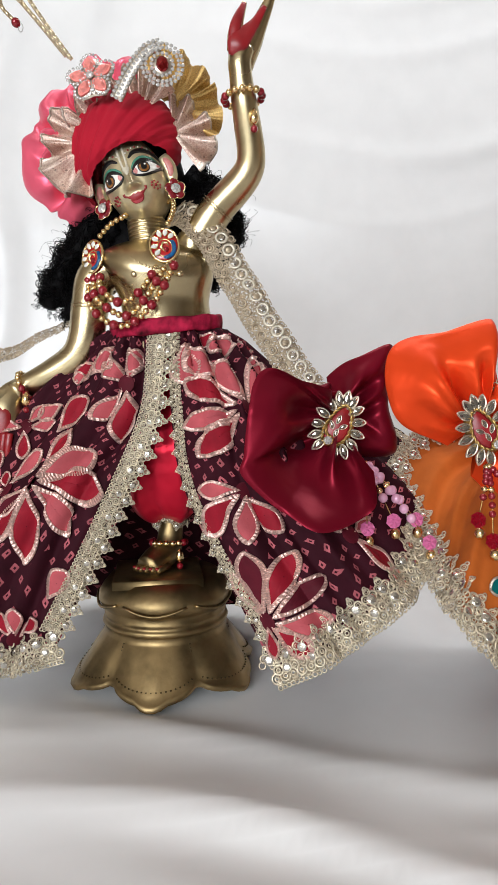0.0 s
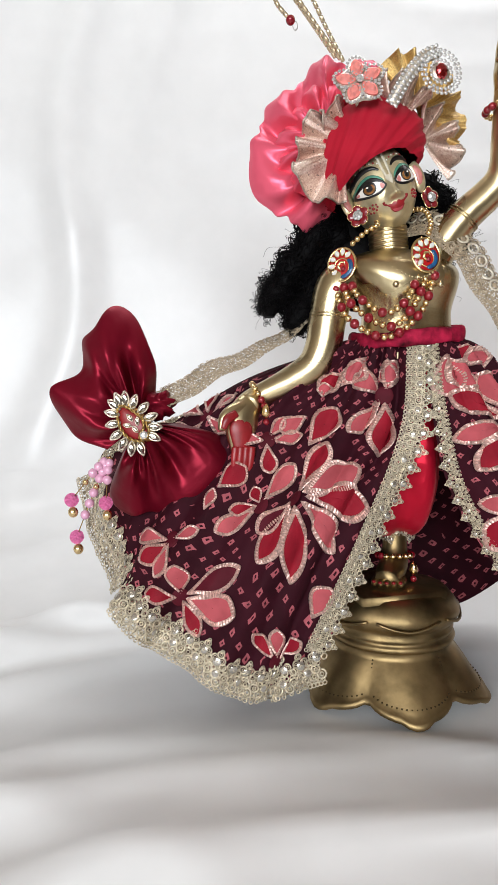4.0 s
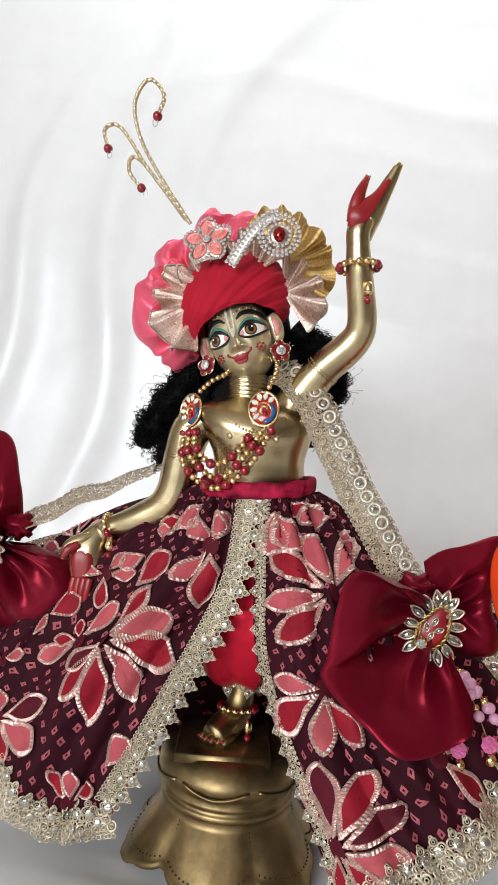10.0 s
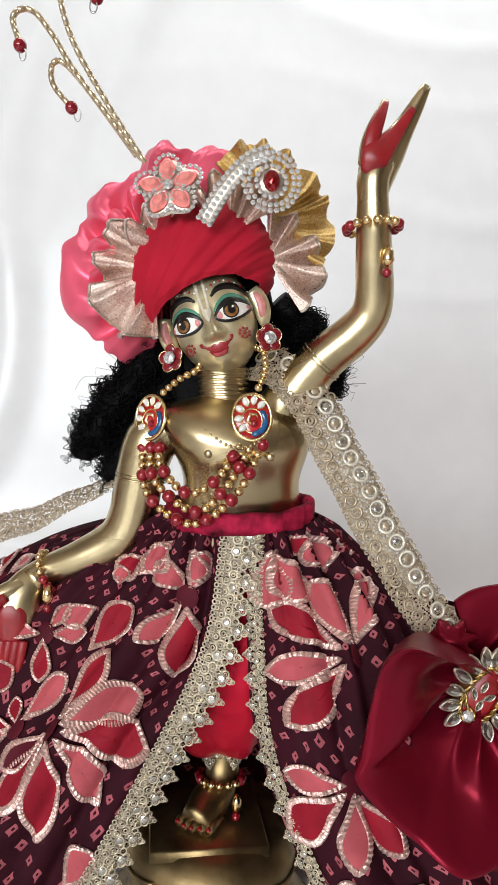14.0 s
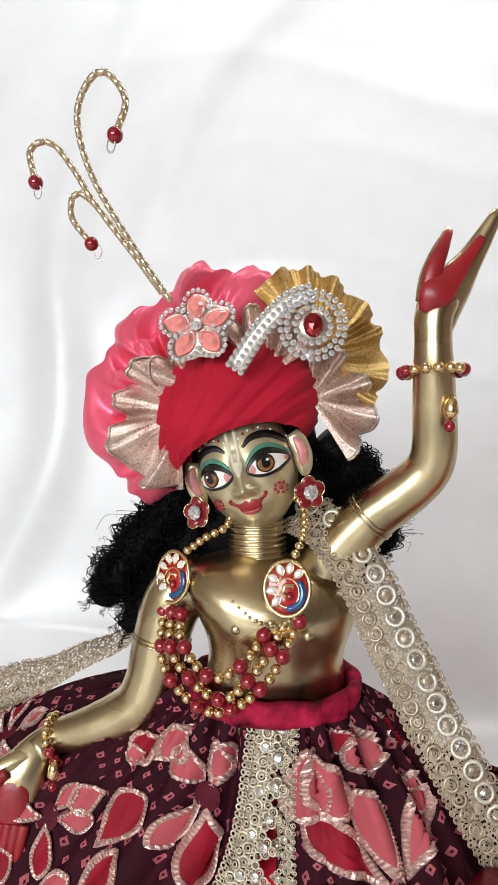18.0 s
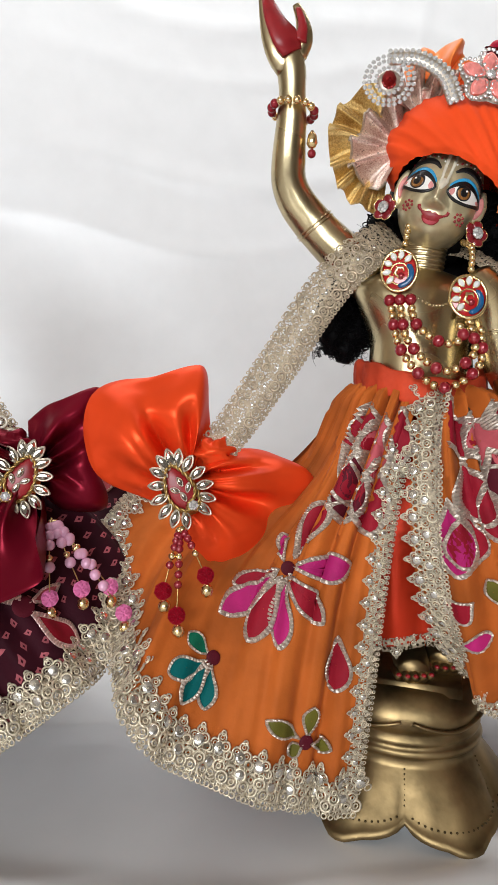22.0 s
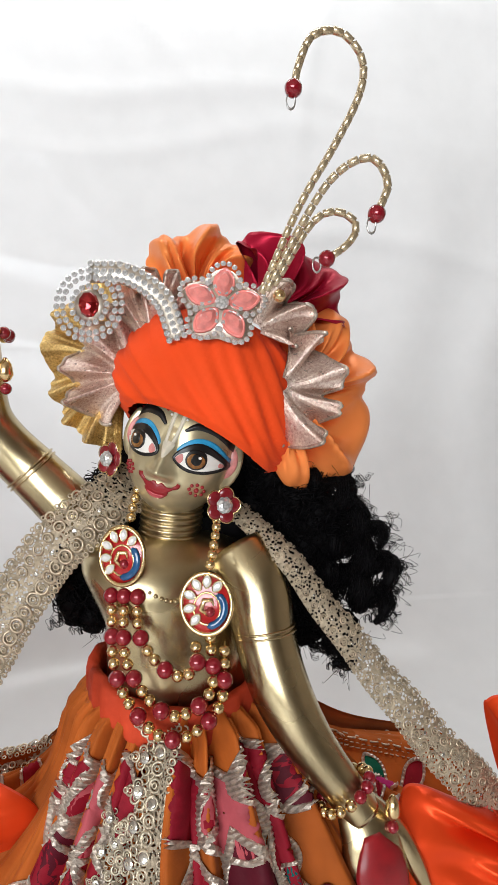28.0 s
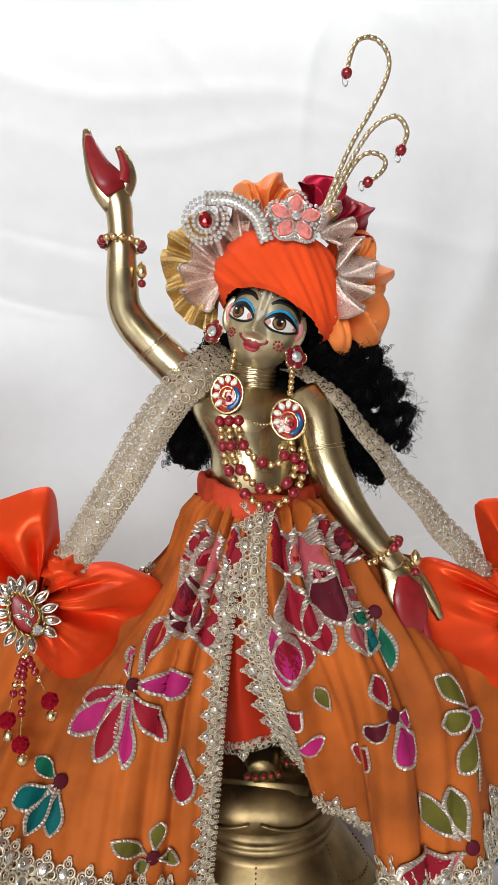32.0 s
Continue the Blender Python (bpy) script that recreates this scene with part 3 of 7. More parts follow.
def statue(name, label, s):
    """A brass dancing figure on a lotus pedestal, cast and painted as one piece."""
    g = Geo()
    # lotus pedestal
    cx, cy = s["foot"]
    R = s["radius"]
    nth = 96
    th = np.linspace(0, 2 * np.pi, nth, endpoint=False)
    lobe = np.abs(np.sin(3 * (th - radians(s["turn"]) + math.pi / 6))) ** 0.6
    lobe = lobe + 0.28 * np.clip(np.abs(np.sin(3 * (th - radians(s["turn"]) + math.pi / 6))) - 0.88, 0, 1) / 0.12
    rows = []
    for z, r, k in ((0.0005, 1.0, 1.0), (0.004, 1.02, 1.0), (0.0055, 0.985, 1.0), (0.010, 0.945, 0.85), (0.018, 0.875, 0.6), (0.027, 0.795, 0.35), (0.037, 0.69, 0.1),
                    (0.042, 0.64, 0.0), (0.0435, 0.675, 0), (0.046, 0.69, 0), (0.0485, 0.675, 0), (0.0495, 0.65, 0), (0.0515, 0.665, 0), (0.054, 0.67, 0), (0.056, 0.64, 0.0),
                    (0.060, 0.69, 0.12), (0.066, 0.73, 0.15), (0.0705, 0.725, 0.1), (0.076, 0.68, 0.05), (0.0825, 0.60, 0), (0.084, 0.4, 0), (0.084, 0.02, 0)):
        rr = R * r * (1 - 0.17 * k * (1 - lobe))
        zz = z + 0.011 * (1 - lobe) * max(0, k - 0.55) * 2 * (1 if z < 0.03 else 0)
        rows.append(np.stack([cx + rr * np.cos(th), cy + rr * np.sin(th), np.full(nth, 1.0) * zz], -1))
    g.add(np.concatenate(rows), grid_faces(len(rows), nth, True), 1)
    # punched dots along the petals' rims and midribs
    D = ball(6, 4)
    for k in range(6):
        a0 = radians(s["turn"] + 60 * k)
        for i in range(-9, 10):
            a = a0 + radians(i * 2.9)
            lb = abs(math.sin(3 * (a - radians(s["turn"]) + math.pi / 6))) ** 0.55
            r = R * 0.955 * (1 - 0.17 * (1 - lb))
            g.add(D[0] * (0.0008, 0.0008, 0.0007) + (cx + r * math.cos(a), cy + r * math.sin(a), 0.0105 + 0.008 * (1 - lb)), D[1], 2)
        for i in range(8):
            r, z = R * (0.680 + 0.0156 * i), 0.0345 - 0.00257 * i
            g.add(D[0] * (0.0007, 0.0007, 0.0007) + (cx + r * math.cos(a0 + 0.52), cy + r * math.sin(a0 + 0.52), z + 0.003), D[1], 2)
        for i in range(7):
            a = a0 + 0.09 * math.cos(i * 0.9) * (0.4 if i else 0)
            r, z = R * (0.80 + (0.028 * math.sin(i * 0.9) if i else 0)), 0.0200
            g.add(D[0] * 0.0008 + (cx + r * math.cos(a), cy + r * math.sin(a), z - 0.02 * (r / R - 0.8) * 4), D[1], 2)
        # lip of each upper petal
        aa = np.linspace(-0.46, 0.46, 13)
        P = np.stack([cx + (R * 0.735) * np.cos(a0 + aa), cy + R * 0.735 * np.sin(a0 + aa), 0.0625 + 0.006 * (np.abs(aa) / 0.46) ** 1.6], -1)
        tube(g, P, 0.0013, 6, 1)
    # square plate
    ca, sa = math.cos(radians(s["plate_turn"])), math.sin(radians(s["plate_turn"]))
    px, py = s["plate"]
    hx, hy = s["plate_size"]
    corners = [(-hx, -hy), (hx, -hy), (hx, hy), (-hx, hy)]
    ring = lambda k, z: [(px + ca * x * k - sa * y * k, py + sa * x * k + ca * y * k, z) for x, y in corners]
    g.add(ring(1, 0.080) + ring(1, 0.0862) + ring(0.97, 0.0872), [(0, 1, 5, 4), (1, 2, 6, 5), (2, 3, 7, 6), (3, 0, 4, 7), (4, 5, 9, 8), (5, 6, 10, 9), (6, 7, 11, 10), (7, 4, 8, 11), (8, 9, 10, 11)], 1)
    # feet
    for ft in s["feet"]:
        P = catmull([p[:3] for p in ft], 16)
        tube(g, P, catmull([(p[3],) for p in ft], 16)[:, 0], 12, 1, flat=0.8)
        tip, back = np.array(ft[-1][:3]), np.array(ft[-2][:3])
        d = unit((tip - back) * (1, 1, 0.2))
        side = np.array([d[1], -d[0], 0]) * -1
        for i in range(5):
            c = tip + side * (i - 2) * 0.0052 + d * (0.004 - 0.0016 * abs(i - 1.4)) - np.array([0, 0, 0.001])
            tube(g, [c - d * 0.012, c - d * 0.004, c + d * 0.002], [0.0032, 0.0031, 0.0024], 8, 1)
            g.add(BALL[0] * (0.0017, 0.0019, 0.0012) + c + d * 0.0022 + (0, 0, 0.0016), BALL[1], 3)
    # legs, hidden by the clothes
    for lg in s["legs"]:
        tube(g, catmull([p[:3] for p in lg], 10), catmull([(p[3],) for p in lg], 10)[:, 0], 12, 0)
    # torso, neck
    T = catmull(s["torso"], 40)
    a = np.linspace(0, 2 * np.pi, 36, endpoint=False)
    V = np.stack([T[:, 0:1] + T[:, 3:4] * np.cos(a), T[:, 1:2] + T[:, 4:5] * np.sin(a) * (1 + 0.10 * np.sin(2 * a + 0.3) * (np.sin(a) < 0)), np.repeat(T[:, 2:3], 36, 1)], -1)
    g.add(V.reshape(-1, 3), grid_faces(40, 36, True), 0)
    for k in range(8):
        f = 0.18 + 0.10 * k
        c = np.array(s["neck"][0]) * (1 - f) + np.array(s["neck"][1]) * f
        Vr, Fr = ring_shape(0.0146, 0.0010, 28, 6)
        g.add(Vr, Fr, 0, M=basis(c, (1, 0, 0), np.array(s["neck"][1]) - np.array(s["neck"][0])))
    tube(g, catmull(s["neck"], 8), 0.0143, 20, 0)
    for k in range(17):
        f = k / 8 - 1
        zz = s["neck"][0][2] - 0.006 - 0.011 * (1 - f * f)
        row = T[np.argmin(np.abs(T[:, 2] - zz))]
        xx = row[0] + 0.62 * row[3] * f * 0.7
        g.add(BALL[0] * 0.0011 + (xx, row[1] - row[4] * math.sqrt(1 - (0.434 * f) ** 2) * 1.0, zz), BALL[1], 0)
    for f in (-0.42, 0.42):
        row = T[np.argmin(np.abs(T[:, 2] - s["neck"][0][2] + 0.022))]
        g.add(BALL[0] * (0.0026, 0.0018, 0.0026) + (row[0] + f * row[3], row[1] - row[4] * 0.93, row[2]), BALL[1], 0)
    # arms
    for arm in s["arms"]:
        P = catmull([p[:3] for p in arm], 40)
        r = catmull([(p[3],) for p in arm], 40)[:, 0]
        tube(g, P, r * 0.95, 20, 0)
    for c, ax, r in s["armlets"]:
        for o in (-0.0011, 0.0011):
            Vr, Fr = ring_shape(r * 0.94, 0.0006, 28, 6)
            g.add(Vr, Fr, 0, M=basis(np.array(c) + unit(ax) * o, (0, 1, 0.1), ax))
    # open palms with red dye: a flattened palm, fingers and thumb
    for hd in s["palms"]:
        for pts, flat, mi in hd:
            P = catmull([p[:3] for p in pts], 18)
            tube(g, P, catmull([(p[3],) for p in pts], 18)[:, 0], 12, mi, flat=flat)
    # head
    A, C = head_axes(s["right"], s["fwd"]), np.array(s["head"])
    H = (A, C)
    loc = lambda V: np.asarray(V) @ A.T + C
    Vh, Fh = head_shape()
    g.add(loc(Vh), Fh, 4)
    for sx in (-1, 1):
        x0 = sx * 0.0132
        sl = lambda p: [(x0 + sx * q[0] * 0.92, q[1] * 0.92 + 0.0022) for q in p]
        # lid, black outline, white, pink corner, iris with dark rim, pupil, highlight painted as a white spot
        face_patch(g, H, sl([(-0.0100, 0.0015), (-0.0070, 0.0066), (-0.0010, 0.0100), (0.0060, 0.0084), (0.0122, 0.0012), (0.0050, 0.0020), (-0.0040, 0.0015)]), 8, 0.0006)
        face_patch(g, H, sl([(-0.0108, -0.0018), (-0.0068, 0.0044), (-0.0005, 0.0077), (0.0065, 0.0054), (0.0118, -0.0006), (0.0062, -0.0054), (-0.0010, -0.0069), (-0.0068, -0.0058)]), 5, 0.0010)
        face_patch(g, H, sl([(-0.0096, -0.0018), (-0.0055, 0.0022), (0.0, 0.0040), (0.0056, 0.0028), (0.0098, -0.0006), (0.0052, -0.0040), (-0.0005, -0.0053), (-0.0058, -0.0045)]), 6, 0.0014)
        face_patch(g, H, sl([(-0.0095, -0.0018), (-0.0072, 0.0007), (-0.0062, -0.0018), (-0.0074, -0.0038)]), 9, 0.0016)
        face_patch(g, H, sl([(0.0097, -0.0006), (0.0082, 0.0006), (0.0078, -0.0008), (0.0084, -0.0016)]), 9, 0.0016)
        dx = s["gaze"] * sx
        round_eye = lambda r, top: sl([(dx - r, -0.0006), (dx - 0.75 * r, top * 0.75 - 0.0001), (dx, top), (dx + 0.75 * r, top * 0.75 - 0.0001), (dx + r, -0.0006), (dx + 0.7 * r, -0.0006 - 0.7 * r), (dx, -0.0006 - r), (dx - 0.7 * r, -0.0006 - 0.7 * r)])
        face_patch(g, H, round_eye(0.0043, 0.0045), 5, 0.0018)
        face_patch(g, H, round_eye(0.0036, 0.0024), 7, 0.0021)
        face_patch(g, H, round_eye(0.0020, 0.0026), 5, 0.0024)
        face_patch(g, H, sl([(dx + 0.0004, 0.0013), (dx + 0.0011, 0.0019), (dx + 0.0017, 0.0012), (dx + 0.0010, 0.0006)]), 6, 0.0026)
        # brow, and the row of dots over it
        face_line(g, H, sl([(-0.0095, 0.0110), (-0.0045, 0.0148), (0.0025, 0.0150), (0.0080, 0.0120), (0.0118, 0.0066)]), [0.0006, 0.0016, 0.0019, 0.0015, 0.0004], 5, 0.0006)
        for k in range(9):
            x, z = x0 + sx * (-0.0095 + 0.0025 * k), 0.0178 + 0.0022 - 0.00032 * (k - 3) ** 2
            g.add(loc(BALL[0] * (0.00078 if k % 2 else 0.0006) + on_face(np.array(x), np.array(z), 0.0002)), BALL[1], 3 if k % 2 else 6)
        # dots on the cheek
        for k in range(9):
            t = k * 2 * math.pi / 8
            r = 0.0026 if k < 8 else 0
            p = on_face(np.array(sx * 0.0160 + r * math.cos(t)), np.array(-0.0115 + r * math.sin(t)), 0.0002)
            g.add(loc(BALL[0] * (0.00085 if k < 8 else 0.0012) + p), BALL[1], 3)
        # ears: an upright leaf with a pink hollow
        a = np.linspace(-1, 1, 15)
        e = np.stack([sx * (s.get("ear", 0.0272) + 0.0022 * (1 - a ** 2)), -0.006 + 0 * a, 0.001 + 0.0115 * a], -1)
        tube(g, loc(e), 0.0008 + 0.0044 * np.sqrt(np.clip(1 - (a - 0.15) ** 2 / 1.33, 0.02, 1)), 14, 4, flat=0.45)
        tube(g, loc(e * (1, 1, 0.66) + (sx * 0.0004, -0.0018, 0.0018)), 0.0004 + 0.0024 * np.sqrt(np.clip(1 - a ** 2, 0.02, 1)), 12, 9, flat=0.4)
    face_line(g, H, [(-0.0016, 0.0045), (-0.0021, 0.014), (-0.0022, 0.03)], [0.0008, 0.0009, 0.001], 10, 0.0004)
    face_line(g, H, [(0.0016, 0.0045), (0.0021, 0.014), (0.0022, 0.03)], [0.0008, 0.0009, 0.001], 10, 0.0004)
    face_patch(g, H, [(-0.0024, 0.006), (0.0024, 0.006), (0.0020, 0.0025), (0, -0.001), (-0.0020, 0.0025)], 10, 0.0004)
    # curls at the corners of the mouth
    for sx in (-1, 1):
        face_line(g, H, [(sx * 0.0070, -0.0134), (sx * 0.0086, -0.0122), (sx * 0.0090, -0.0106)], [0.0007, 0.0008, 0.0009], 3, 0.0006)
    # lips: a full upper bow, a pinker lower lip, corners that turn up
    mouth = lambda pts: [(x, z - 0.0042) for x, z in pts]
    face_patch(g, H, mouth([(-0.0076, -0.0088), (-0.0044, -0.0096), (-0.0018, -0.0084), (0.0, -0.0094), (0.0018, -0.0084), (0.0044, -0.0096), (0.0076, -0.0088), (0.0044, -0.0118), (0, -0.0126), (-0.0044, -0.0118)]), 3, 0.0008)
    face_patch(g, H, mouth([(-0.0052, -0.0116), (0, -0.0124), (0.0052, -0.0116), (0.0034, -0.0148), (0, -0.0156), (-0.0034, -0.0148)]), 3, 0.0010)
    face_patch(g, H, mouth([(-0.0038, -0.0132), (0, -0.0137), (0.0038, -0.0132), (0.0022, -0.0149), (0, -0.0153), (-0.0022, -0.0149)]), 11, 0.0014)
    me = g.mesh(name, [BRASS, BRASS_DARK, BRASS_PIT, RED_PAINT, FACE_PAINT, BLACK_PAINT, WHITE_PAINT, IRIS_PAINT, s["lid"], PINK_PAINT, CREAM_PAINT, LIP_PAINT], (cx, cy, 0))
    ob = new(name, me)
    ob.location = (cx, cy, 0)
    return tagged(ob, label, "statue", "brass statues")


STATUE_A = dict(
    foot=(-0.073, 0.534), radius=0.077, turn=-92, plate=(-0.078, 0.528), plate_turn=8, plate_size=(0.036, 0.034),
    feet=[[(-0.068, 0.54, 0.16, 0.0115), (-0.068, 0.538, 0.122, 0.0105), (-0.070, 0.532, 0.104, 0.0118), (-0.078, 0.519, 0.097, 0.0122), (-0.0835, 0.508, 0.0935, 0.0105)]],
    legs=[[(-0.068, 0.54, 0.13, 0.011), (-0.068, 0.535, 0.2, 0.016), (-0.068, 0.525, 0.285, 0.024)]],
    torso=[(-0.066, 0.524, 0.262, 0.034, 0.029), (-0.066, 0.523, 0.288, 0.0365, 0.03), (-0.067, 0.52, 0.308, 0.0355, 0.029), (-0.069, 0.517, 0.327, 0.0415, 0.0315), (-0.072, 0.518, 0.339, 0.045, 0.0295), (-0.076, 0.521, 0.348, 0.040, 0.024), (-0.079, 0.523, 0.3545, 0.021, 0.017), (-0.079, 0.523, 0.357, 0.008, 0.008)],
    neck=[(-0.079, 0.523, 0.346), (-0.082, 0.524, 0.376)],
    arms=[[(-0.05, 0.524, 0.343, 0.016), (-0.036, 0.521, 0.364, 0.0158), (-0.023, 0.516, 0.381, 0.0142), (-0.007, 0.511, 0.396, 0.0132), (0.0015, 0.507, 0.407, 0.0122), (0.0032, 0.503, 0.418, 0.0115), (0.001, 0.498, 0.434, 0.0110), (-0.0021, 0.4915, 0.453, 0.0100), (-0.004, 0.489, 0.468, 0.0090), (-0.0045, 0.4885, 0.479, 0.0094), (-0.001, 0.489, 0.488, 0.0088)],
          [(-0.106, 0.524, 0.338, 0.0165), (-0.122, 0.523, 0.328, 0.0172), (-0.129, 0.524, 0.303, 0.0158), (-0.133, 0.525, 0.280, 0.0152), (-0.142, 0.526, 0.264, 0.0145), (-0.164, 0.527, 0.251, 0.0122), (-0.184, 0.528, 0.2425, 0.0097), (-0.193, 0.521, 0.236, 0.0090)]],
    armlets=[((-0.0235, 0.516, 0.3805), (0.66, -0.2, 0.75), 0.0149), ((-0.128, 0.5235, 0.305), (0.1, 0, 1), 0.0164)],
    palms=[[([(-0.004, 0.489, 0.474, 0.0090), (-0.002, 0.490, 0.485, 0.0108), (0.0035, 0.491, 0.495, 0.0094), (0.010, 0.491, 0.506, 0.0062), (0.0155, 0.490, 0.517, 0.0045), (0.0207, 0.489, 0.5285, 0.0026)], 0.62, 0),
            ([(-0.008, 0.487, 0.485, 0.006), (-0.008, 0.486, 0.495, 0.0055), (-0.0055, 0.4865, 0.506, 0.0042), (-0.0008, 0.488, 0.5190, 0.0020)], 0.7, 0),
            ([(-0.010, 0.4820, 0.479, 0.003), (-0.006, 0.4805, 0.487, 0.0078), (0.001, 0.4830, 0.496, 0.0056), (0.0075, 0.4862, 0.505, 0.0034), (0.014, 0.4872, 0.516, 0.0020)], 0.35, 3),
            ([(-0.009, 0.4815, 0.490, 0.0042), (-0.0075, 0.4812, 0.499, 0.0042), (-0.0045, 0.4826, 0.508, 0.0033), (-0.0010, 0.4858, 0.5175, 0.0017)], 0.5, 3)],
           [([(-0.184, 0.528, 0.243, 0.0092), (-0.193, 0.520, 0.235, 0.0110), (-0.1985, 0.516, 0.224, 0.0135), (-0.199, 0.514, 0.210, 0.0125), (-0.2005, 0.512, 0.198, 0.0075)], 0.5, 0),
            ([(-0.193, 0.520, 0.236, 0.0060), (-0.204, 0.514, 0.2325, 0.0055), (-0.2125, 0.510, 0.227, 0.0045), (-0.2155, 0.508, 0.217, 0.0026)], 0.8, 0),
            ([(-0.1975, 0.5125, 0.2290, 0.0040), (-0.2000, 0.5105, 0.221, 0.0088), (-0.1995, 0.5095, 0.211, 0.0085), (-0.200, 0.5085, 0.203, 0.0060)], 0.28, 3),
            ([(-0.2035, 0.5085, 0.230, 0.0030), (-0.2105, 0.5055, 0.2255, 0.0036), (-0.2140, 0.5040, 0.2185, 0.0020)], 0.6, 3),
            *[([(-0.2045 + 0.0042 * k, 0.5080, 0.204, 0.0029), (-0.2055 + 0.0042 * k, 0.5065, 0.195, 0.0028), (-0.2065 + 0.0040 * k, 0.5060, 0.187 - 0.0012 * abs(k - 1.5), 0.0018)], 0.7, 3) for k in range(4)]]],
    right=(0.054, -0.005, 0.021), fwd=(-0.16, -1.0, -0.05), head=(-0.0868, 0.5225, 0.399), cap=(-0.0845, 0.5225, 0.399), gaze=-0.001, lid=GREEN_PAINT)
STATUE_B = dict(
    foot=(0.320, 0.458), radius=0.078, turn=-139, ear=0.0222, plate=(0.322, 0.452), plate_turn=-25, plate_size=(0.034, 0.034),
    feet=[[(0.318, 0.452, 0.15, 0.0115), (0.318, 0.45, 0.12, 0.0105), (0.316, 0.443, 0.104, 0.0118), (0.313, 0.428, 0.0965, 0.0122), (0.311, 0.418, 0.0935, 0.0105)],
          [(0.345, 0.46, 0.14, 0.011), (0.345, 0.452, 0.112, 0.0125), (0.341, 0.438, 0.10, 0.0128), (0.336, 0.427, 0.0945, 0.011)]],
    legs=[[(0.318, 0.452, 0.13, 0.011), (0.32, 0.452, 0.2, 0.016), (0.322, 0.45, 0.285, 0.024)]],
    torso=[(0.320, 0.449, 0.262, 0.034, 0.030), (0.320, 0.448, 0.288, 0.0345, 0.0295), (0.319, 0.448, 0.308, 0.034, 0.028), (0.317, 0.448, 0.325, 0.039, 0.0285), (0.316, 0.449, 0.336, 0.042, 0.0265), (0.316, 0.451, 0.345, 0.038, 0.0225), (0.316, 0.45, 0.351, 0.02, 0.0165), (0.316, 0.45, 0.3535, 0.008, 0.008)],
    neck=[(0.316, 0.449, 0.342), (0.3185, 0.446, 0.370)],
    arms=[[(0.286, 0.457, 0.345, 0.0158), (0.268, 0.463, 0.364, 0.0155), (0.251, 0.467, 0.381, 0.0142), (0.237, 0.466, 0.396, 0.0132), (0.2300, 0.463, 0.409, 0.0122), (0.2285, 0.458, 0.424, 0.0115), (0.2285, 0.452, 0.446, 0.0100), (0.228, 0.450, 0.460, 0.0090), (0.227, 0.4495, 0.473, 0.0098), (0.224, 0.449, 0.484, 0.0092)],
          [(0.348, 0.437, 0.344, 0.0165), (0.356, 0.428, 0.328, 0.0168), (0.3585, 0.42, 0.306, 0.0152), (0.364, 0.412, 0.284, 0.0145), (0.375, 0.405, 0.262, 0.0122), (0.391, 0.399, 0.240, 0.0097), (0.398, 0.397, 0.230, 0.0095)]],
    armlets=[((0.2495, 0.467, 0.3825), (-0.66, -0.05, 0.75), 0.0148), ((0.3585, 0.421, 0.309), (-0.12, 0.1, 1), 0.0158)],
    palms=[[([(0.2265, 0.449, 0.474, 0.0105), (0.221, 0.449, 0.483, 0.0115), (0.2155, 0.449, 0.493, 0.0095), (0.211, 0.449, 0.505, 0.0062), (0.2085, 0.449, 0.515, 0.0042), (0.2075, 0.449, 0.5225, 0.0025)], 0.62, 0),
            ([(0.230, 0.447, 0.482, 0.0062), (0.2335, 0.445, 0.491, 0.0058), (0.232, 0.444, 0.501, 0.0043), (0.2275, 0.444, 0.5105, 0.0024)], 0.7, 0),
            ([(0.2255, 0.4415, 0.480, 0.0075), (0.2215, 0.4405, 0.487, 0.0100), (0.2150, 0.4415, 0.497, 0.0074), (0.2108, 0.4435, 0.508, 0.0048), (0.2085, 0.4455, 0.518, 0.0022)], 0.38, 3),
            ([(0.230, 0.441, 0.487, 0.0045), (0.2315, 0.4405, 0.496, 0.003), (0.2285, 0.441, 0.507, 0.0018)], 0.5, 3)],
           [([(0.394, 0.398, 0.235, 0.0095), (0.401, 0.394, 0.222, 0.0150), (0.403, 0.391, 0.207, 0.0150), (0.406, 0.390, 0.193, 0.0115), (0.4095, 0.390, 0.180, 0.006)], 0.5, 0),
            ([(0.401, 0.396, 0.230, 0.006), (0.413, 0.394, 0.222, 0.0052), (0.421, 0.391, 0.208, 0.0045), (0.4265, 0.389, 0.195, 0.0028)], 0.8, 0),
            ([(0.399, 0.3880, 0.226, 0.004), (0.4015, 0.3855, 0.215, 0.0118), (0.404, 0.3838, 0.202, 0.0122), (0.4075, 0.3840, 0.189, 0.0085)], 0.26, 3),
            *[([(0.3975 + 0.0048 * k, 0.3850, 0.197, 0.0030), (0.4000 + 0.0047 * k, 0.3838, 0.186, 0.0029), (0.4025 + 0.0044 * k, 0.3842, 0.1765 - 0.0015 * abs(k - 1), 0.0018)], 0.7, 3) for k in range(4)]]],
    right=(0.051, -0.020, -0.019), fwd=(-0.38, -0.92, 0.0), head=(0.3235, 0.4385, 0.3925), cap=(0.3212, 0.4385, 0.3880), cap_right=(0.049, -0.025, -0.019), gaze=-0.001, lid=BLUE_PAINT)
statue("statue", "polished brass dancing statue with painted face on lotus pedestal", STATUE_A)
statue("statue", "polished brass statue with blue painted eyelids on lotus pedestal", STATUE_B)


# ---- skirts ----
def skirt_panel(skirt, name, ctrl, folds, size, mat, label=""):
    S = with_folds(surface(ctrl), folds)
    g = Geo()
    sheet(g, S, 150, 80, size)
    part(name, g, mat, skirt, label)
    return S


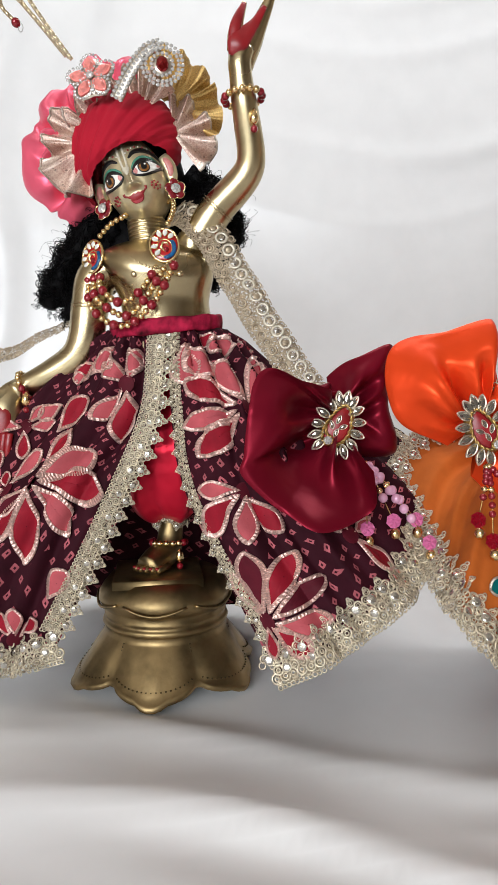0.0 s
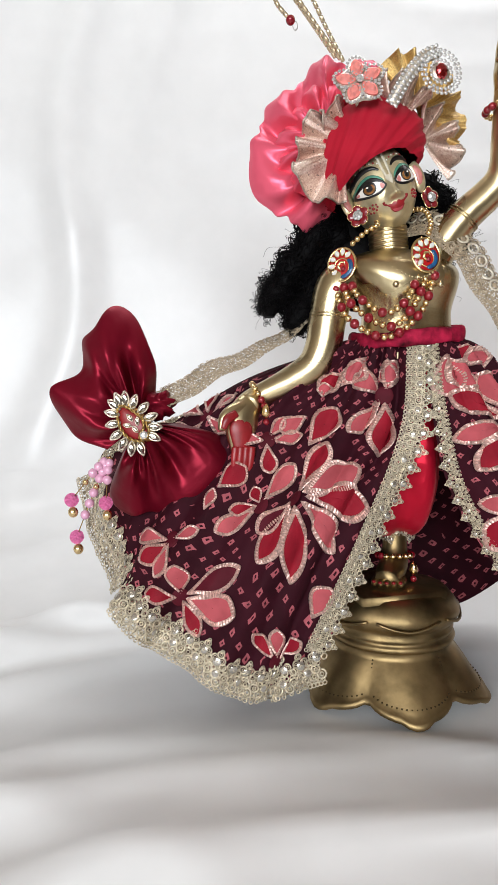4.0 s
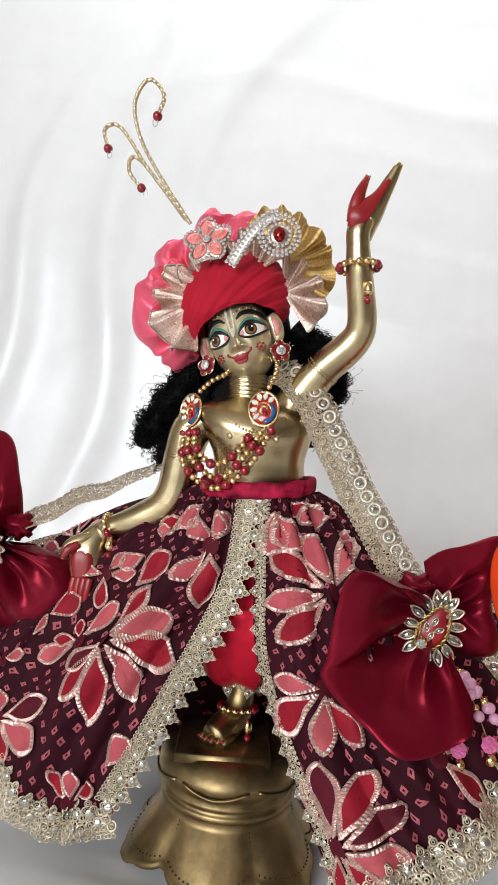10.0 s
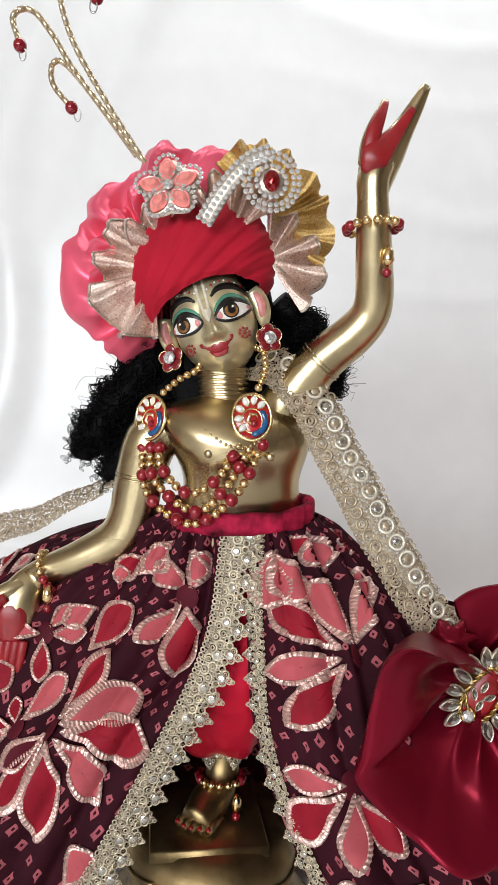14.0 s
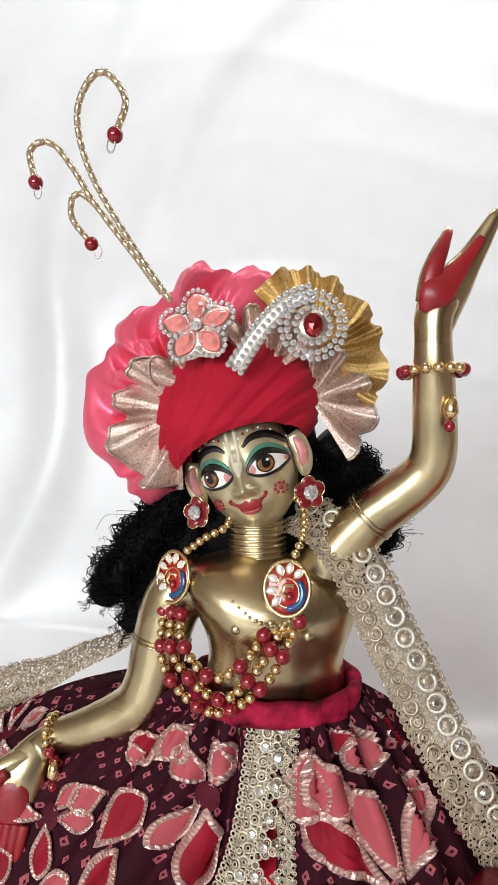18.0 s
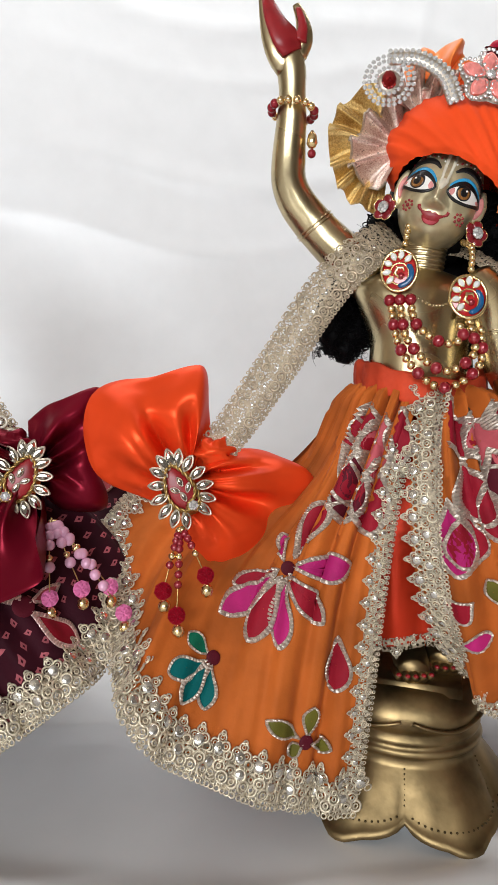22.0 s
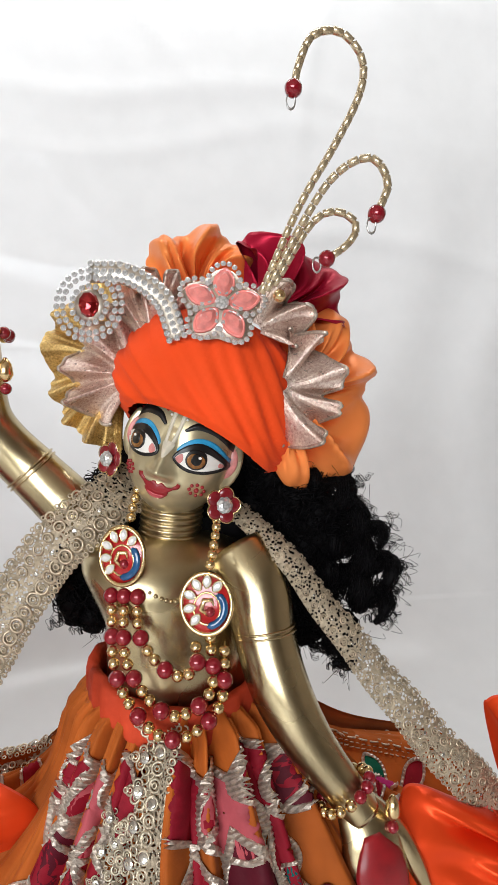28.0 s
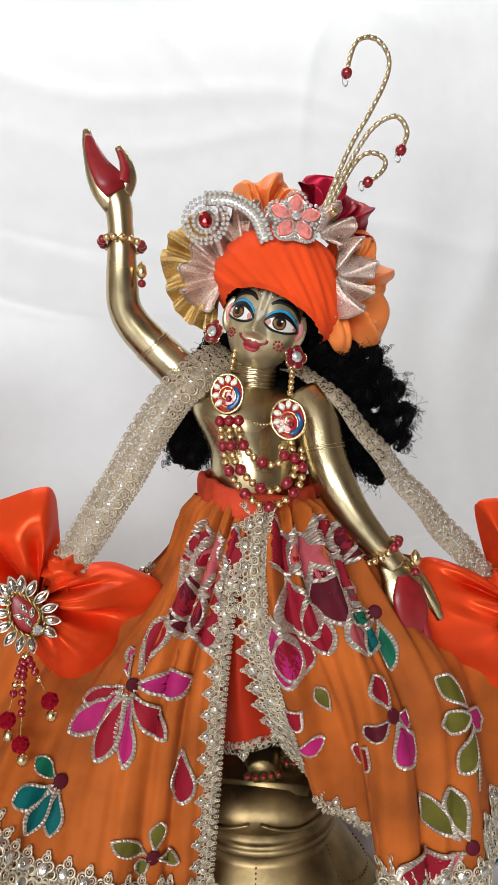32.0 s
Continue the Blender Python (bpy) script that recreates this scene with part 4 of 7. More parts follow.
A_LEFT = [[(-0.0625, 0.4896, 0.284), (-0.0889, 0.4940, 0.286), (-0.1030, 0.5045, 0.286), (-0.1100, 0.5186, 0.286), (-0.1065, 0.5424, 0.285), (-0.0871, 0.5556, 0.284)],
          [(-0.068, 0.478, 0.216), (-0.100, 0.489, 0.220), (-0.145, 0.503, 0.222), (-0.182, 0.525, 0.232), (-0.202, 0.558, 0.246), (-0.185, 0.595, 0.245)],
          [(-0.098, 0.479, 0.145), (-0.142, 0.468, 0.152), (-0.195, 0.477, 0.142), (-0.25, 0.509, 0.145), (-0.285, 0.545, 0.17), (-0.30, 0.60, 0.205)],
          [(-0.150, 0.470, 0.040), (-0.195, 0.468, 0.026), (-0.243, 0.477, 0.053), (-0.286, 0.482, 0.085), (-0.300, 0.525, 0.115), (-0.325, 0.60, 0.175)]]
A_RIGHT = [[(-0.0607, 0.4909, 0.283), (-0.0431, 0.4940, 0.286), (-0.0255, 0.5054, 0.286), (-0.0185, 0.5204, 0.286), (-0.0220, 0.5424, 0.285), (-0.0431, 0.5556, 0.284)],
           [(-0.059, 0.479, 0.222), (-0.025, 0.466, 0.229), (0.01, 0.473, 0.230), (0.04, 0.500, 0.226), (0.055, 0.545, 0.222), (0.05, 0.595, 0.22)],
           [(-0.045, 0.459, 0.157), (-0.007, 0.432, 0.158), (0.033, 0.438, 0.158), (0.077, 0.463, 0.160), (0.115, 0.511, 0.175), (0.13, 0.59, 0.20)],
           [(0.018, 0.407, 0.046), (0.05, 0.404, 0.064), (0.085, 0.416, 0.086), (0.115, 0.438, 0.107), (0.138, 0.50, 0.145), (0.15, 0.58, 0.185)]]
B_LEFT = [[(0.3091, 0.4148, 0.276), (0.2947, 0.4193, 0.277), (0.2830, 0.4310, 0.277), (0.2767, 0.4463, 0.277), (0.2794, 0.4724, 0.276), (0.3019, 0.4859, 0.276)],
          [(0.290, 0.407, 0.225), (0.275, 0.412, 0.225), (0.260, 0.427, 0.225), (0.252, 0.462, 0.214), (0.247, 0.50, 0.208), (0.248, 0.53, 0.205)],
          [(0.279, 0.402, 0.150), (0.252, 0.404, 0.15), (0.221, 0.422, 0.152), (0.188, 0.448, 0.155), (0.165, 0.485, 0.172), (0.15, 0.53, 0.20)],
          [(0.268, 0.398, 0.024), (0.235, 0.393, 0.031), (0.19, 0.388, 0.051), (0.143, 0.384, 0.082), (0.128, 0.43, 0.11), (0.11, 0.51, 0.165)]]
B_RIGHT = [[(0.3073, 0.4130, 0.276), (0.3244, 0.4094, 0.277), (0.3424, 0.4148, 0.277), (0.3541, 0.4301, 0.276), (0.3577, 0.4544, 0.276), (0.3379, 0.4769, 0.276)],
           [(0.293, 0.393, 0.21), (0.322, 0.376, 0.215), (0.358, 0.379, 0.216), (0.388, 0.404, 0.218), (0.405, 0.445, 0.220), (0.405, 0.50, 0.220)],
           [(0.305, 0.401, 0.15), (0.340, 0.377, 0.141), (0.379, 0.350, 0.138), (0.425, 0.374, 0.151), (0.475, 0.425, 0.17), (0.50, 0.50, 0.195)],
           [(0.325, 0.405, 0.115), (0.353, 0.386, 0.080), (0.385, 0.351, 0.044), (0.428, 0.356, 0.043), (0.50, 0.41, 0.075), (0.54, 0.49, 0.15)]]
skirt_a = thing("skirt", (-0.07, 0.50, 0.03), "maroon tie-dyed skirt with rose petals and silver lace", "skirt", "doll skirts")
SAL = skirt_panel(skirt_a, "front_panel", A_LEFT, [(3.5, 0.1, 0.006, 0.7), (9, 0.4, 0.003, 0.35), (11, 0.2, 0.0034, -1)], (0.30, 0.27), MAROON_PRINT)
SAR = skirt_panel(skirt_a, "front_panel", A_RIGHT, [(3.2, 0.35, 0.006, 0.7), (9, 0.1, 0.003, 0.35), (11, 0.5, 0.0034, -1)], (0.26, 0.26), MAROON_PRINT)
skirt_b = thing("skirt", (0.32, 0.42, 0.02), "orange muslin skirt with bright petals and silver lace", "skirt", "doll skirts")
SBL = skirt_panel(skirt_b, "front_panel", B_LEFT, [(3.0, 0.2, 0.006, 0.7), (9, 0.3, 0.002, 0.35), (10, 0.3, 0.007, -1)], (0.26, 0.28), ORANGE_PRINT)
SBR = skirt_panel(skirt_b, "front_panel", B_RIGHT, [(4.5, 0.1, 0.010, 0.5), (11, 0.4, 0.002, 0.3), (11, 0.1, 0.0075, -1)], (0.30, 0.25), ORANGE_PRINT)

A_BACK = [[(-0.0871, 0.5556, 0.284), (-0.0766, 0.5644, 0.284), (-0.0651, 0.5679, 0.284), (-0.0519, 0.5644, 0.284), (-0.0431, 0.5556, 0.284)],
          [(-0.185, 0.595, 0.245), (-0.14, 0.63, 0.215), (-0.065, 0.64, 0.20), (0.0, 0.63, 0.205), (0.05, 0.595, 0.22)],
          [(-0.30, 0.60, 0.205), (-0.20, 0.65, 0.13), (-0.065, 0.665, 0.11), (0.06, 0.65, 0.13), (0.13, 0.59, 0.20)],
          [(-0.325, 0.60, 0.175), (-0.21, 0.64, 0.045), (-0.065, 0.65, 0.012), (0.07, 0.635, 0.045), (0.15, 0.58, 0.185)]]
B_BACK = [[(0.3019, 0.4859, 0.29), (0.3109, 0.4895, 0.29), (0.3199, 0.4904, 0.29), (0.3289, 0.4877, 0.29), (0.3379, 0.4769, 0.29)],
          [(0.235, 0.53, 0.205), (0.27, 0.555, 0.20), (0.325, 0.565, 0.20), (0.38, 0.545, 0.205), (0.42, 0.50, 0.222)],
          [(0.14, 0.53, 0.20), (0.22, 0.575, 0.13), (0.325, 0.59, 0.11), (0.43, 0.565, 0.13), (0.50, 0.50, 0.195)],
          [(0.11, 0.51, 0.165), (0.21, 0.565, 0.045), (0.325, 0.575, 0.012), (0.45, 0.555, 0.045), (0.54, 0.49, 0.15)]]
skirt_panel(skirt_a, "back_panel", A_BACK, [(4.0, 0.1, 0.010, 0.5)], (0.34, 0.28), MAROON_PRINT)
skirt_panel(skirt_b, "back_panel", B_BACK, [(4.0, 0.1, 0.010, 0.5)], (0.34, 0.28), ORANGE_PRINT)


def waistband(skirt, pts, mat, rz=0.009):
    g = Geo()
    P = catmull(pts, 60, closed=True)
    a = np.linspace(0, 2 * np.pi, 14, endpoint=False)
    c = P.mean(0)
    out = unit((P - c) * (1, 1, 0))
    k = np.arange(60)
    V = P[:, None] + out[:, None] * (0.0018 + 0.0030 * np.sign(np.cos(a)) * np.abs(np.cos(a)) ** 0.5)[None, :, None] * (1 + 0.22 * np.sin(k * 1.7) + 0.18 * np.sin(k * 2.9 + 1))[:, None, None]
    V = V + np.array((0, 0, 1.0)) * (rz * np.sign(np.sin(a)) * np.abs(np.sin(a)) ** 0.7)[None, :, None] * (1 + 0.10 * np.sin(k * 0.9))[:, None, None]
    V = np.concatenate([V, V[:1]])
    uv = np.stack([np.repeat(np.arange(61)[:, None] * 0.004, 14, 1), np.repeat(np.arange(14)[None] * 0.003, 61, 0)], -1)
    g.add(V.reshape(-1, 3), grid_faces(61, 14, True), 0, uv)
    return part("waistband", g, mat, skirt)


waistband(skirt_a, [(-0.0678, 0.4879, 0.286), (-0.0381, 0.4951, 0.289), (-0.0264, 0.5203, 0.292), (-0.0426, 0.5527, 0.292), (-0.0696, 0.5581, 0.29), (-0.0966, 0.5473, 0.288), (-0.1065, 0.5203, 0.286), (-0.0948, 0.4969, 0.284)], simple("crimson_print", (0.24, 0.008, 0.03), 0.7, 0, 0.95, 85, 180, 0.8, 0.002, spec=0.1), 0.006)
waistband(skirt_b, [(0.3089, 0.4131, 0.271), (0.3365, 0.4150, 0.271), (0.3549, 0.4352, 0.278), (0.3494, 0.4646, 0.282), (0.3245, 0.4821, 0.284), (0.2923, 0.4738, 0.284), (0.2813, 0.4499, 0.283), (0.2886, 0.4260, 0.278)], simple("rust_cotton", (0.46, 0.05, 0.02), 0.65, 0, 0.45, 30, 240, 0.6, 0.0012, spec=0.1), 0.0095)


def trousers(pts, mat, label, lace_z):
    t = thing("trousers", (pts[-1][0], pts[-1][1], pts[-1][2]), label, "trousers", "doll trousers")
    g = Geo()
    T = catmull(pts, 40)
    a = np.linspace(0, 2 * np.pi, 48, endpoint=False)
    wob = 1 + 0.07 * np.sin(5 * a + 0.6)[None] + 0.04 * np.sin(9 * a + T[:, 2:3] * 60)
    V = np.stack([T[:, 0:1] + T[:, 3:4] * np.cos(a) * wob, T[:, 1:2] + T[:, 4:5] * np.sin(a) * wob, T[:, 2:3] + 0.003 * np.sin(3 * a)], -1)
    g.add(V.reshape(-1, 3), grid_faces(40, 48, True))
    part("leg", g, mat, t)
    return t, V[-1]


trousers_a, cuff_a = trousers([(-0.066, 0.527, 0.285, 0.022, 0.02), (-0.067, 0.525, 0.25, 0.028, 0.025), (-0.068, 0.522, 0.21, 0.031, 0.028), (-0.07, 0.522, 0.175, 0.031, 0.03), (-0.072, 0.527, 0.148, 0.029, 0.027), (-0.071, 0.53, 0.135, 0.022, 0.021), (-0.069, 0.534, 0.128, 0.013, 0.013)], CRIMSON_SATIN, "shiny crimson satin trousers with lace cuff", 0.125)
trousers_b, cuff_b = trousers([(0.321, 0.452, 0.285, 0.024, 0.022), (0.321, 0.450, 0.25, 0.030, 0.027), (0.32, 0.446, 0.2, 0.036, 0.033), (0.318, 0.446, 0.15, 0.037, 0.034), (0.318, 0.447, 0.112, 0.038, 0.034)], SHADED_ORANGE_SATIN, "shiny orange satin trousers with lace cuff", 0.11)


# ---- turbans ----
def turban_wrap(s, bulge, low, mat, parent, flow, snug):
    """A wound cloth cap round the head: pleats that fan from one temple, a lower edge that rises over the brow."""
    A = head_axes(s.get("cap_right", s["right"]), s["fwd"])
    C = np.array(s["cap"])
    n, m = 120, 60
    ph = np.linspace(0, 2 * np.pi, n, endpoint=False)
    rows = []
    for k in range(m):
        f = k / (m - 1)
        x = np.sin(ph)
        y = -np.cos(ph)
        edge = low[0] + (low[1] - low[0]) * (0.5 + 0.5 * x) + low[2] * np.maximum(0, -y) ** 1.5
        back = np.maximum(0, y)
        edge = edge - 0.008 * back
        z = edge + (bulge[2] - edge) * f
        q = np.clip((z - bulge[3]) / (bulge[2] - bulge[3]), -0.9, 1)
        rad = np.sqrt(np.clip(1 - q ** 2, 0, 1)) ** 0.75
        rad = np.where(f < 0.06, rad * (0.93 + 0.07 * f / 0.06), rad)
        rad = rad * (1 - 0.26 * np.clip(snug * x, 0, 1) * max(0.0, 1 - f / 0.42) ** 1.3)
        u = np.arctan2(z - flow[1], x * bulge[0] - flow[0])
        pl = 0.0007 * np.sin(u * flow[2] + 1.5 * np.sin(3 * ph)) + 0.0007 * np.sin(u * flow[2] * 2.3 + 2 * ph) + 0.00045 * np.sin(u * flow[2] * 5.1 + ph)
        rows.append(np.stack([x * (bulge[0] * rad + pl), y * (bulge[1] * rad + pl) + bulge[4], z], -1))
    V = np.stack(rows) @ A.T + C
    g = Geo()
    g.add(V.reshape(-1, 3), grid_faces(m, n, True))
    return part("wrap", g, mat, parent)


turban_a = thing("turban", (-0.085, 0.53, 0.40), "crimson turban with pink rosette, frills, brooches and spray", "turban", "doll turbans")
turban_b = thing("turban", (0.325, 0.44, 0.385), "orange turban with satin rosettes, frills, brooches and spray", "turban", "doll turbans")
turban_wrap(STATUE_A, (0.047, 0.040, 0.072, 0.026, 0.004), (0.004, 0.009, 0.0165), RED_COTTON, turban_a, (-0.062, -0.012, 30), 1)
turban_wrap(STATUE_B, (0.047, 0.040, 0.072, 0.026, 0.004), (0.0085, 0.009, 0.0155), ORANGE_COTTON, turban_b, (0.062, -0.012, 30), -1)


def ruffle(parent, name, centre, x_axis, facing, arc, radii, mat, folds=9, depth=0.006, inner=0.004, cone=0.0, label="", thick=0.002, puff=0.0, wav=0.05, edge_mat=None, seed=0, gather=False):
    """A pleated fan of cloth round a centre: arc in degrees, radii along the arc, folds that deepen outwards."""
    M = np.array(basis(centre, x_axis, facing))
    if mat is TISSUE:
        depth, wav, thick = depth * 1.5, wav * 1.5, 0.0008
    n, m = max(60, folds * 26), 26
    a = np.linspace(0, 1, n)
    R = catmull([(r,) for r in radii], n)[:, 0]
    th = np.radians(arc[0] + (arc[1] - arc[0]) * a)
    rs = np.random.default_rng(seed)
    jit = np.interp(a, np.linspace(0, 1, folds + 1), rs.uniform(-0.3, 0.3, folds + 1))
    phase = 2 * np.pi * (folds * a + jit)
    f = np.linspace(0, 1, m)[:, None]
    phase = phase + 0.9 * np.sin(2.6 * f + seed) + 0.7 * np.sin(5.0 * a + 1.9 * seed) * f
    r = inner + (R * (1 + wav * np.cos(phase) + 0.4 * wav * np.sin(2.3 * phase + seed)) - inner) * f
    z = depth * 1.7 * np.sin(phase) * f ** 1.7 + 0.4 * depth * np.sin(2.1 * phase + 1) * f ** 2 + 0.28 * depth * np.sin(3.3 * phase + 2 + seed) * f ** 3 + 0.0003 * np.sin(phase * 9) * f + cone * f + puff * np.sin(np.pi * np.clip(f, 0, 1)) * (0.75 + 0.25 * np.cos(phase))
    if gather:
        w = phase + 0.9 * np.sin(3.2 * f + seed) + 0.5 * np.sin(2 * np.pi * a * 3 + seed)
        hump = 0.5 + 0.5 * np.sin(w)
        full = depth + puff
        r = inner + (R * (0.92 + 0.09 * hump + 0.02 * np.sin(3.1 * w)) - inner) * f
        z = full * np.sin(np.pi * f ** 1.35) ** 0.65 * (0.62 + 0.38 * np.sin(1.0 * w + 0.6)) + 0.42 * full * np.sin(1.7 * w + 1.3 + 2.4 * f) * np.sin(np.pi * f ** 0.6) + 0.13 * full * np.sin(4.3 * w + 5 * f) * np.sin(np.pi * f ** 0.5) + 0.8 * depth * np.sin(w + 1.5) * f ** 3 + cone * f
    P = np.stack([r * np.cos(th), r * np.sin(th), z], -1)
    Q = P - np.array((0, 0, thick)) - np.array((0, 0, 1.0)) * (puff * np.sin(np.pi * f) * 1.2)[..., None]
    g = Geo()
    F = grid_faces(m, n)
    for W, FF in ((P, F), (Q, [q[::-1] for q in F])):
        g.add(W.reshape(-1, 3), FF, 0, M=M)
    rim = np.stack([P[-1], Q[-1]], 0)
    g.add(rim.reshape(-1, 3), grid_faces(2, n), 0, M=M)
    ob = part(name, g, mat, parent, label)
    if edge_mat:
        e = Geo()
        A = M
        W = P[-1] @ A[:3, :3].T + A[:3, 3]
        tube(e, W, 0.0009, 6)
        part("edge_braid", e, edge_mat, ob)
    return ob


# ---- bows ----
def bow_lobe(parent, knot, outline, puff, mat, folds=5, seed=0, sag=0.0):
    """One puffed loop of satin gathered at the knot: (x, z) outline round the knot, folds radiating from it."""
    n, m = 120, 40
    o = catmull(outline, n)
    rs = np.random.default_rng(seed)
    a = np.linspace(0, 1, n)
    jit = np.interp(a, np.linspace(0, 1, folds + 1), rs.uniform(-0.35, 0.35, folds + 1))
    ph = 2 * np.pi * (folds * a + jit)
    f = np.linspace(0, 1, m)[:, None]
    body = np.sin(np.pi * np.clip(a, 0.0, 1)) ** 0.5
    w = ph + 0.9 * np.sin(2.4 * np.pi * f * 0.6 + seed) + 0.35 * np.sin(7 * a + 5 * f + seed)
    dome = (np.sin(np.pi * f ** 0.85) ** 0.7) * (0.30 + 0.70 * body)
    ridge = np.sin(w) + 0.40 * np.sin(2.1 * w + 1.1 + 2 * f + seed) + 0.10 * np.sin(4.7 * w + 6 * f) * (1 - f)
    draw = np.sin(np.pi * f ** 0.5) * (1 - 0.6 * f) * (0.45 + 0.55 * body)
    cross = np.sin(6.5 * f + 2.2 * np.sin(4.1 * a + seed) + 1.7 * seed) * np.sin(np.pi * f) ** 0.8 * body
    h = puff * (0.72 * dome + 0.30 * ridge * draw + 0.17 * cross)
    # deep tucks that run out from the knot and bend aside
    for at, bend in ((0.24 + 0.03 * (seed % 3), 0.10), (0.66 - 0.03 * (seed % 4), -0.12)):
        h = h - puff * 0.42 * np.exp(-((a - at - bend * f) / 0.045) ** 2) * np.exp(-((f - 0.42) / 0.24) ** 2)
    lap = 0.006 * np.sin(0.8 * w + seed) * f ** 2
    swell = 1 + 0.045 * np.sin(w + 0.8) * f
    x, z = o[:, 0] * f * swell, o[:, 1] * f * swell
    y0 = lap + sag * f ** 2
    back = puff * 0.5 * dome + 0.002
    g = Geo()
    P = np.stack([knot[0] + x, knot[1] + y0 - h, knot[2] + z], -1)
    Q = np.stack([knot[0] + x, knot[1] + y0 + back, knot[2] + z], -1)
    F = grid_faces(m, n)
    g.add(P.reshape(-1, 3), F)
    g.add(Q.reshape(-1, 3), [q[::-1] for q in F])
    g.add(np.stack([P[-1], Q[-1]]).reshape(-1, 3), grid_faces(2, n))
    return part("loop", g, mat, parent)


bow_ar = thing("bow", (0.066, 0.478, 0.16), "maroon satin bow with crystal brooch and pink tassels", "bow", "satin bows")
bow_lobe(bow_ar, (0.066, 0.480, 0.214), [(-0.012, 0.022), (-0.030, 0.028), (-0.054, 0.037), (-0.064, 0.012), (-0.070, -0.020), (-0.073, -0.036), (-0.045, -0.062), (-0.016, -0.068), (0.016, -0.062), (0.014, -0.03)], 0.036, MAROON_SATIN, 3, 1, -0.066)
bow_lobe(bow_ar, (0.066, 0.486, 0.214), [(-0.006, 0.032), (0.014, 0.046), (0.042, 0.058), (0.043, 0.03), (0.041, 0.004), (0.046, -0.026), (0.022, -0.030), (0.008, -0.02)], 0.020, MAROON_SATIN, 3, 2)
bow_al = thing("bow", (-0.278, 0.53, 0.15), "maroon satin bow with crystal brooch and pink tassels", "bow", "satin bows")
bow_lobe(bow_al, (-0.278, 0.532, 0.222), [(0.012, 0.022), (0.012, 0.05), (-0.002, 0.084), (-0.026, 0.086), (-0.041, 0.066), (-0.046, 0.044), (-0.066, 0.029), (-0.060, 0.004), (-0.052, -0.012), (-0.026, -0.02)], 0.023, MAROON_SATIN, 4, 3)
bow_lobe(bow_al, (-0.278, 0.526, 0.222), [(-0.014, -0.022), (-0.026, -0.058), (-0.005, -0.07), (0.02, -0.073), (0.046, -0.066), (0.072, -0.042), (0.066, -0.012), (0.030, 0.0)], 0.028, MAROON_SATIN, 4, 4)
bow_bl = thing("bow", (0.168, 0.468, 0.16), "vermilion satin bow with crystal brooch and red tassels", "bow", "satin bows")
bow_lobe(bow_bl, (0.168, 0.468, 0.212), [(0.014, 0.022), (0.014, 0.046), (0.012, 0.068), (0.002, 0.071), (-0.022, 0.069), (-0.046, 0.065), (-0.062, 0.050), (-0.066, 0.022), (-0.058, -0.002), (-0.022, -0.018)], 0.027, ORANGE_SATIN, 3, 5)
bow_lobe(bow_bl, (0.168, 0.462, 0.212), [(0.014, 0.016), (0.037, 0.019), (0.060, 0.017), (0.078, 0.006), (0.082, -0.018), (0.070, -0.046), (0.042, -0.060), (0.016, -0.062), (-0.004, -0.042)], 0.027, ORANGE_SATIN, 3, 6)
bow_br = thing("bow", (0.494, 0.40, 0.14), "vermilion satin bow with crystal brooch beside the open palm", "bow", "satin bows")
bow_lobe(bow_br, (0.494, 0.405, 0.192), [(-0.016, 0.018), (-0.04, 0.032), (-0.072, 0.038), (-0.079, 0.012), (-0.066, -0.028), (-0.024, -0.05), (0.004, -0.042)], 0.028, ORANGE_SATIN, 4, 7)
bow_lobe(bow_br, (0.494, 0.412, 0.192), [(-0.008, 0.025), (-0.016, 0.055), (-0.019, 0.078), (0.018, 0.080), (0.05, 0.07), (0.064, 0.04), (0.06, 0.0), (0.02, -0.03)], 0.025, ORANGE_SATIN, 4, 8)


def knot(bow, c, mat, r=0.013):
    """A small gathered twist of satin where the stole is tied in."""
    g = Geo()
    V = BALL_FINE[0].copy()
    k = 1 + 0.22 * np.sin(7 * np.arctan2(V[:, 2], V[:, 0]) + 3 * V[:, 1]) + 0.1 * np.sin(13 * V[:, 0] + 9 * V[:, 2])
    g.add(V * k[:, None] * (r, r * 0.7, r * 0.8) + c, BALL_FINE[1])
    part("knot", g, mat, bow)


knot(bow_ar, (0.052, 0.474, 0.230), MAROON_SATIN)
knot(bow_al, (-0.264, 0.527, 0.236), MAROON_SATIN)
knot(bow_bl, (0.184, 0.458, 0.228), ORANGE_SATIN)
knot(bow_br, (0.482, 0.402, 0.210), ORANGE_SATIN)


# ---- turban trimmings ----
FRONT = (0, -1, 0)
ruffle(turban_a, "rosette", (-0.120, 0.546, 0.438), (1, 0, 0), (-0.1, -1, 0.1), (40, 272), (0.066, 0.079, 0.075, 0.063, 0.067, 0.069, 0.071, 0.069, 0.057), PINK_SATIN, 5, 0.006, 0.01, 0.002, "pink satin rosette", puff=0.012, wav=0.035, seed=3, gather=True)
ruffle(turban_a, "inner_rosette", (-0.120, 0.532, 0.442), (1, 0, 0), (-0.1, -1, 0.1), (60, 262), (0.046, 0.05, 0.046, 0.042, 0.048, 0.05, 0.05, 0.044), PINK_SATIN, 7, 0.005, 0.008, 0.0, "pink satin ruffle", puff=0.010, wav=0.05, seed=5, gather=True)
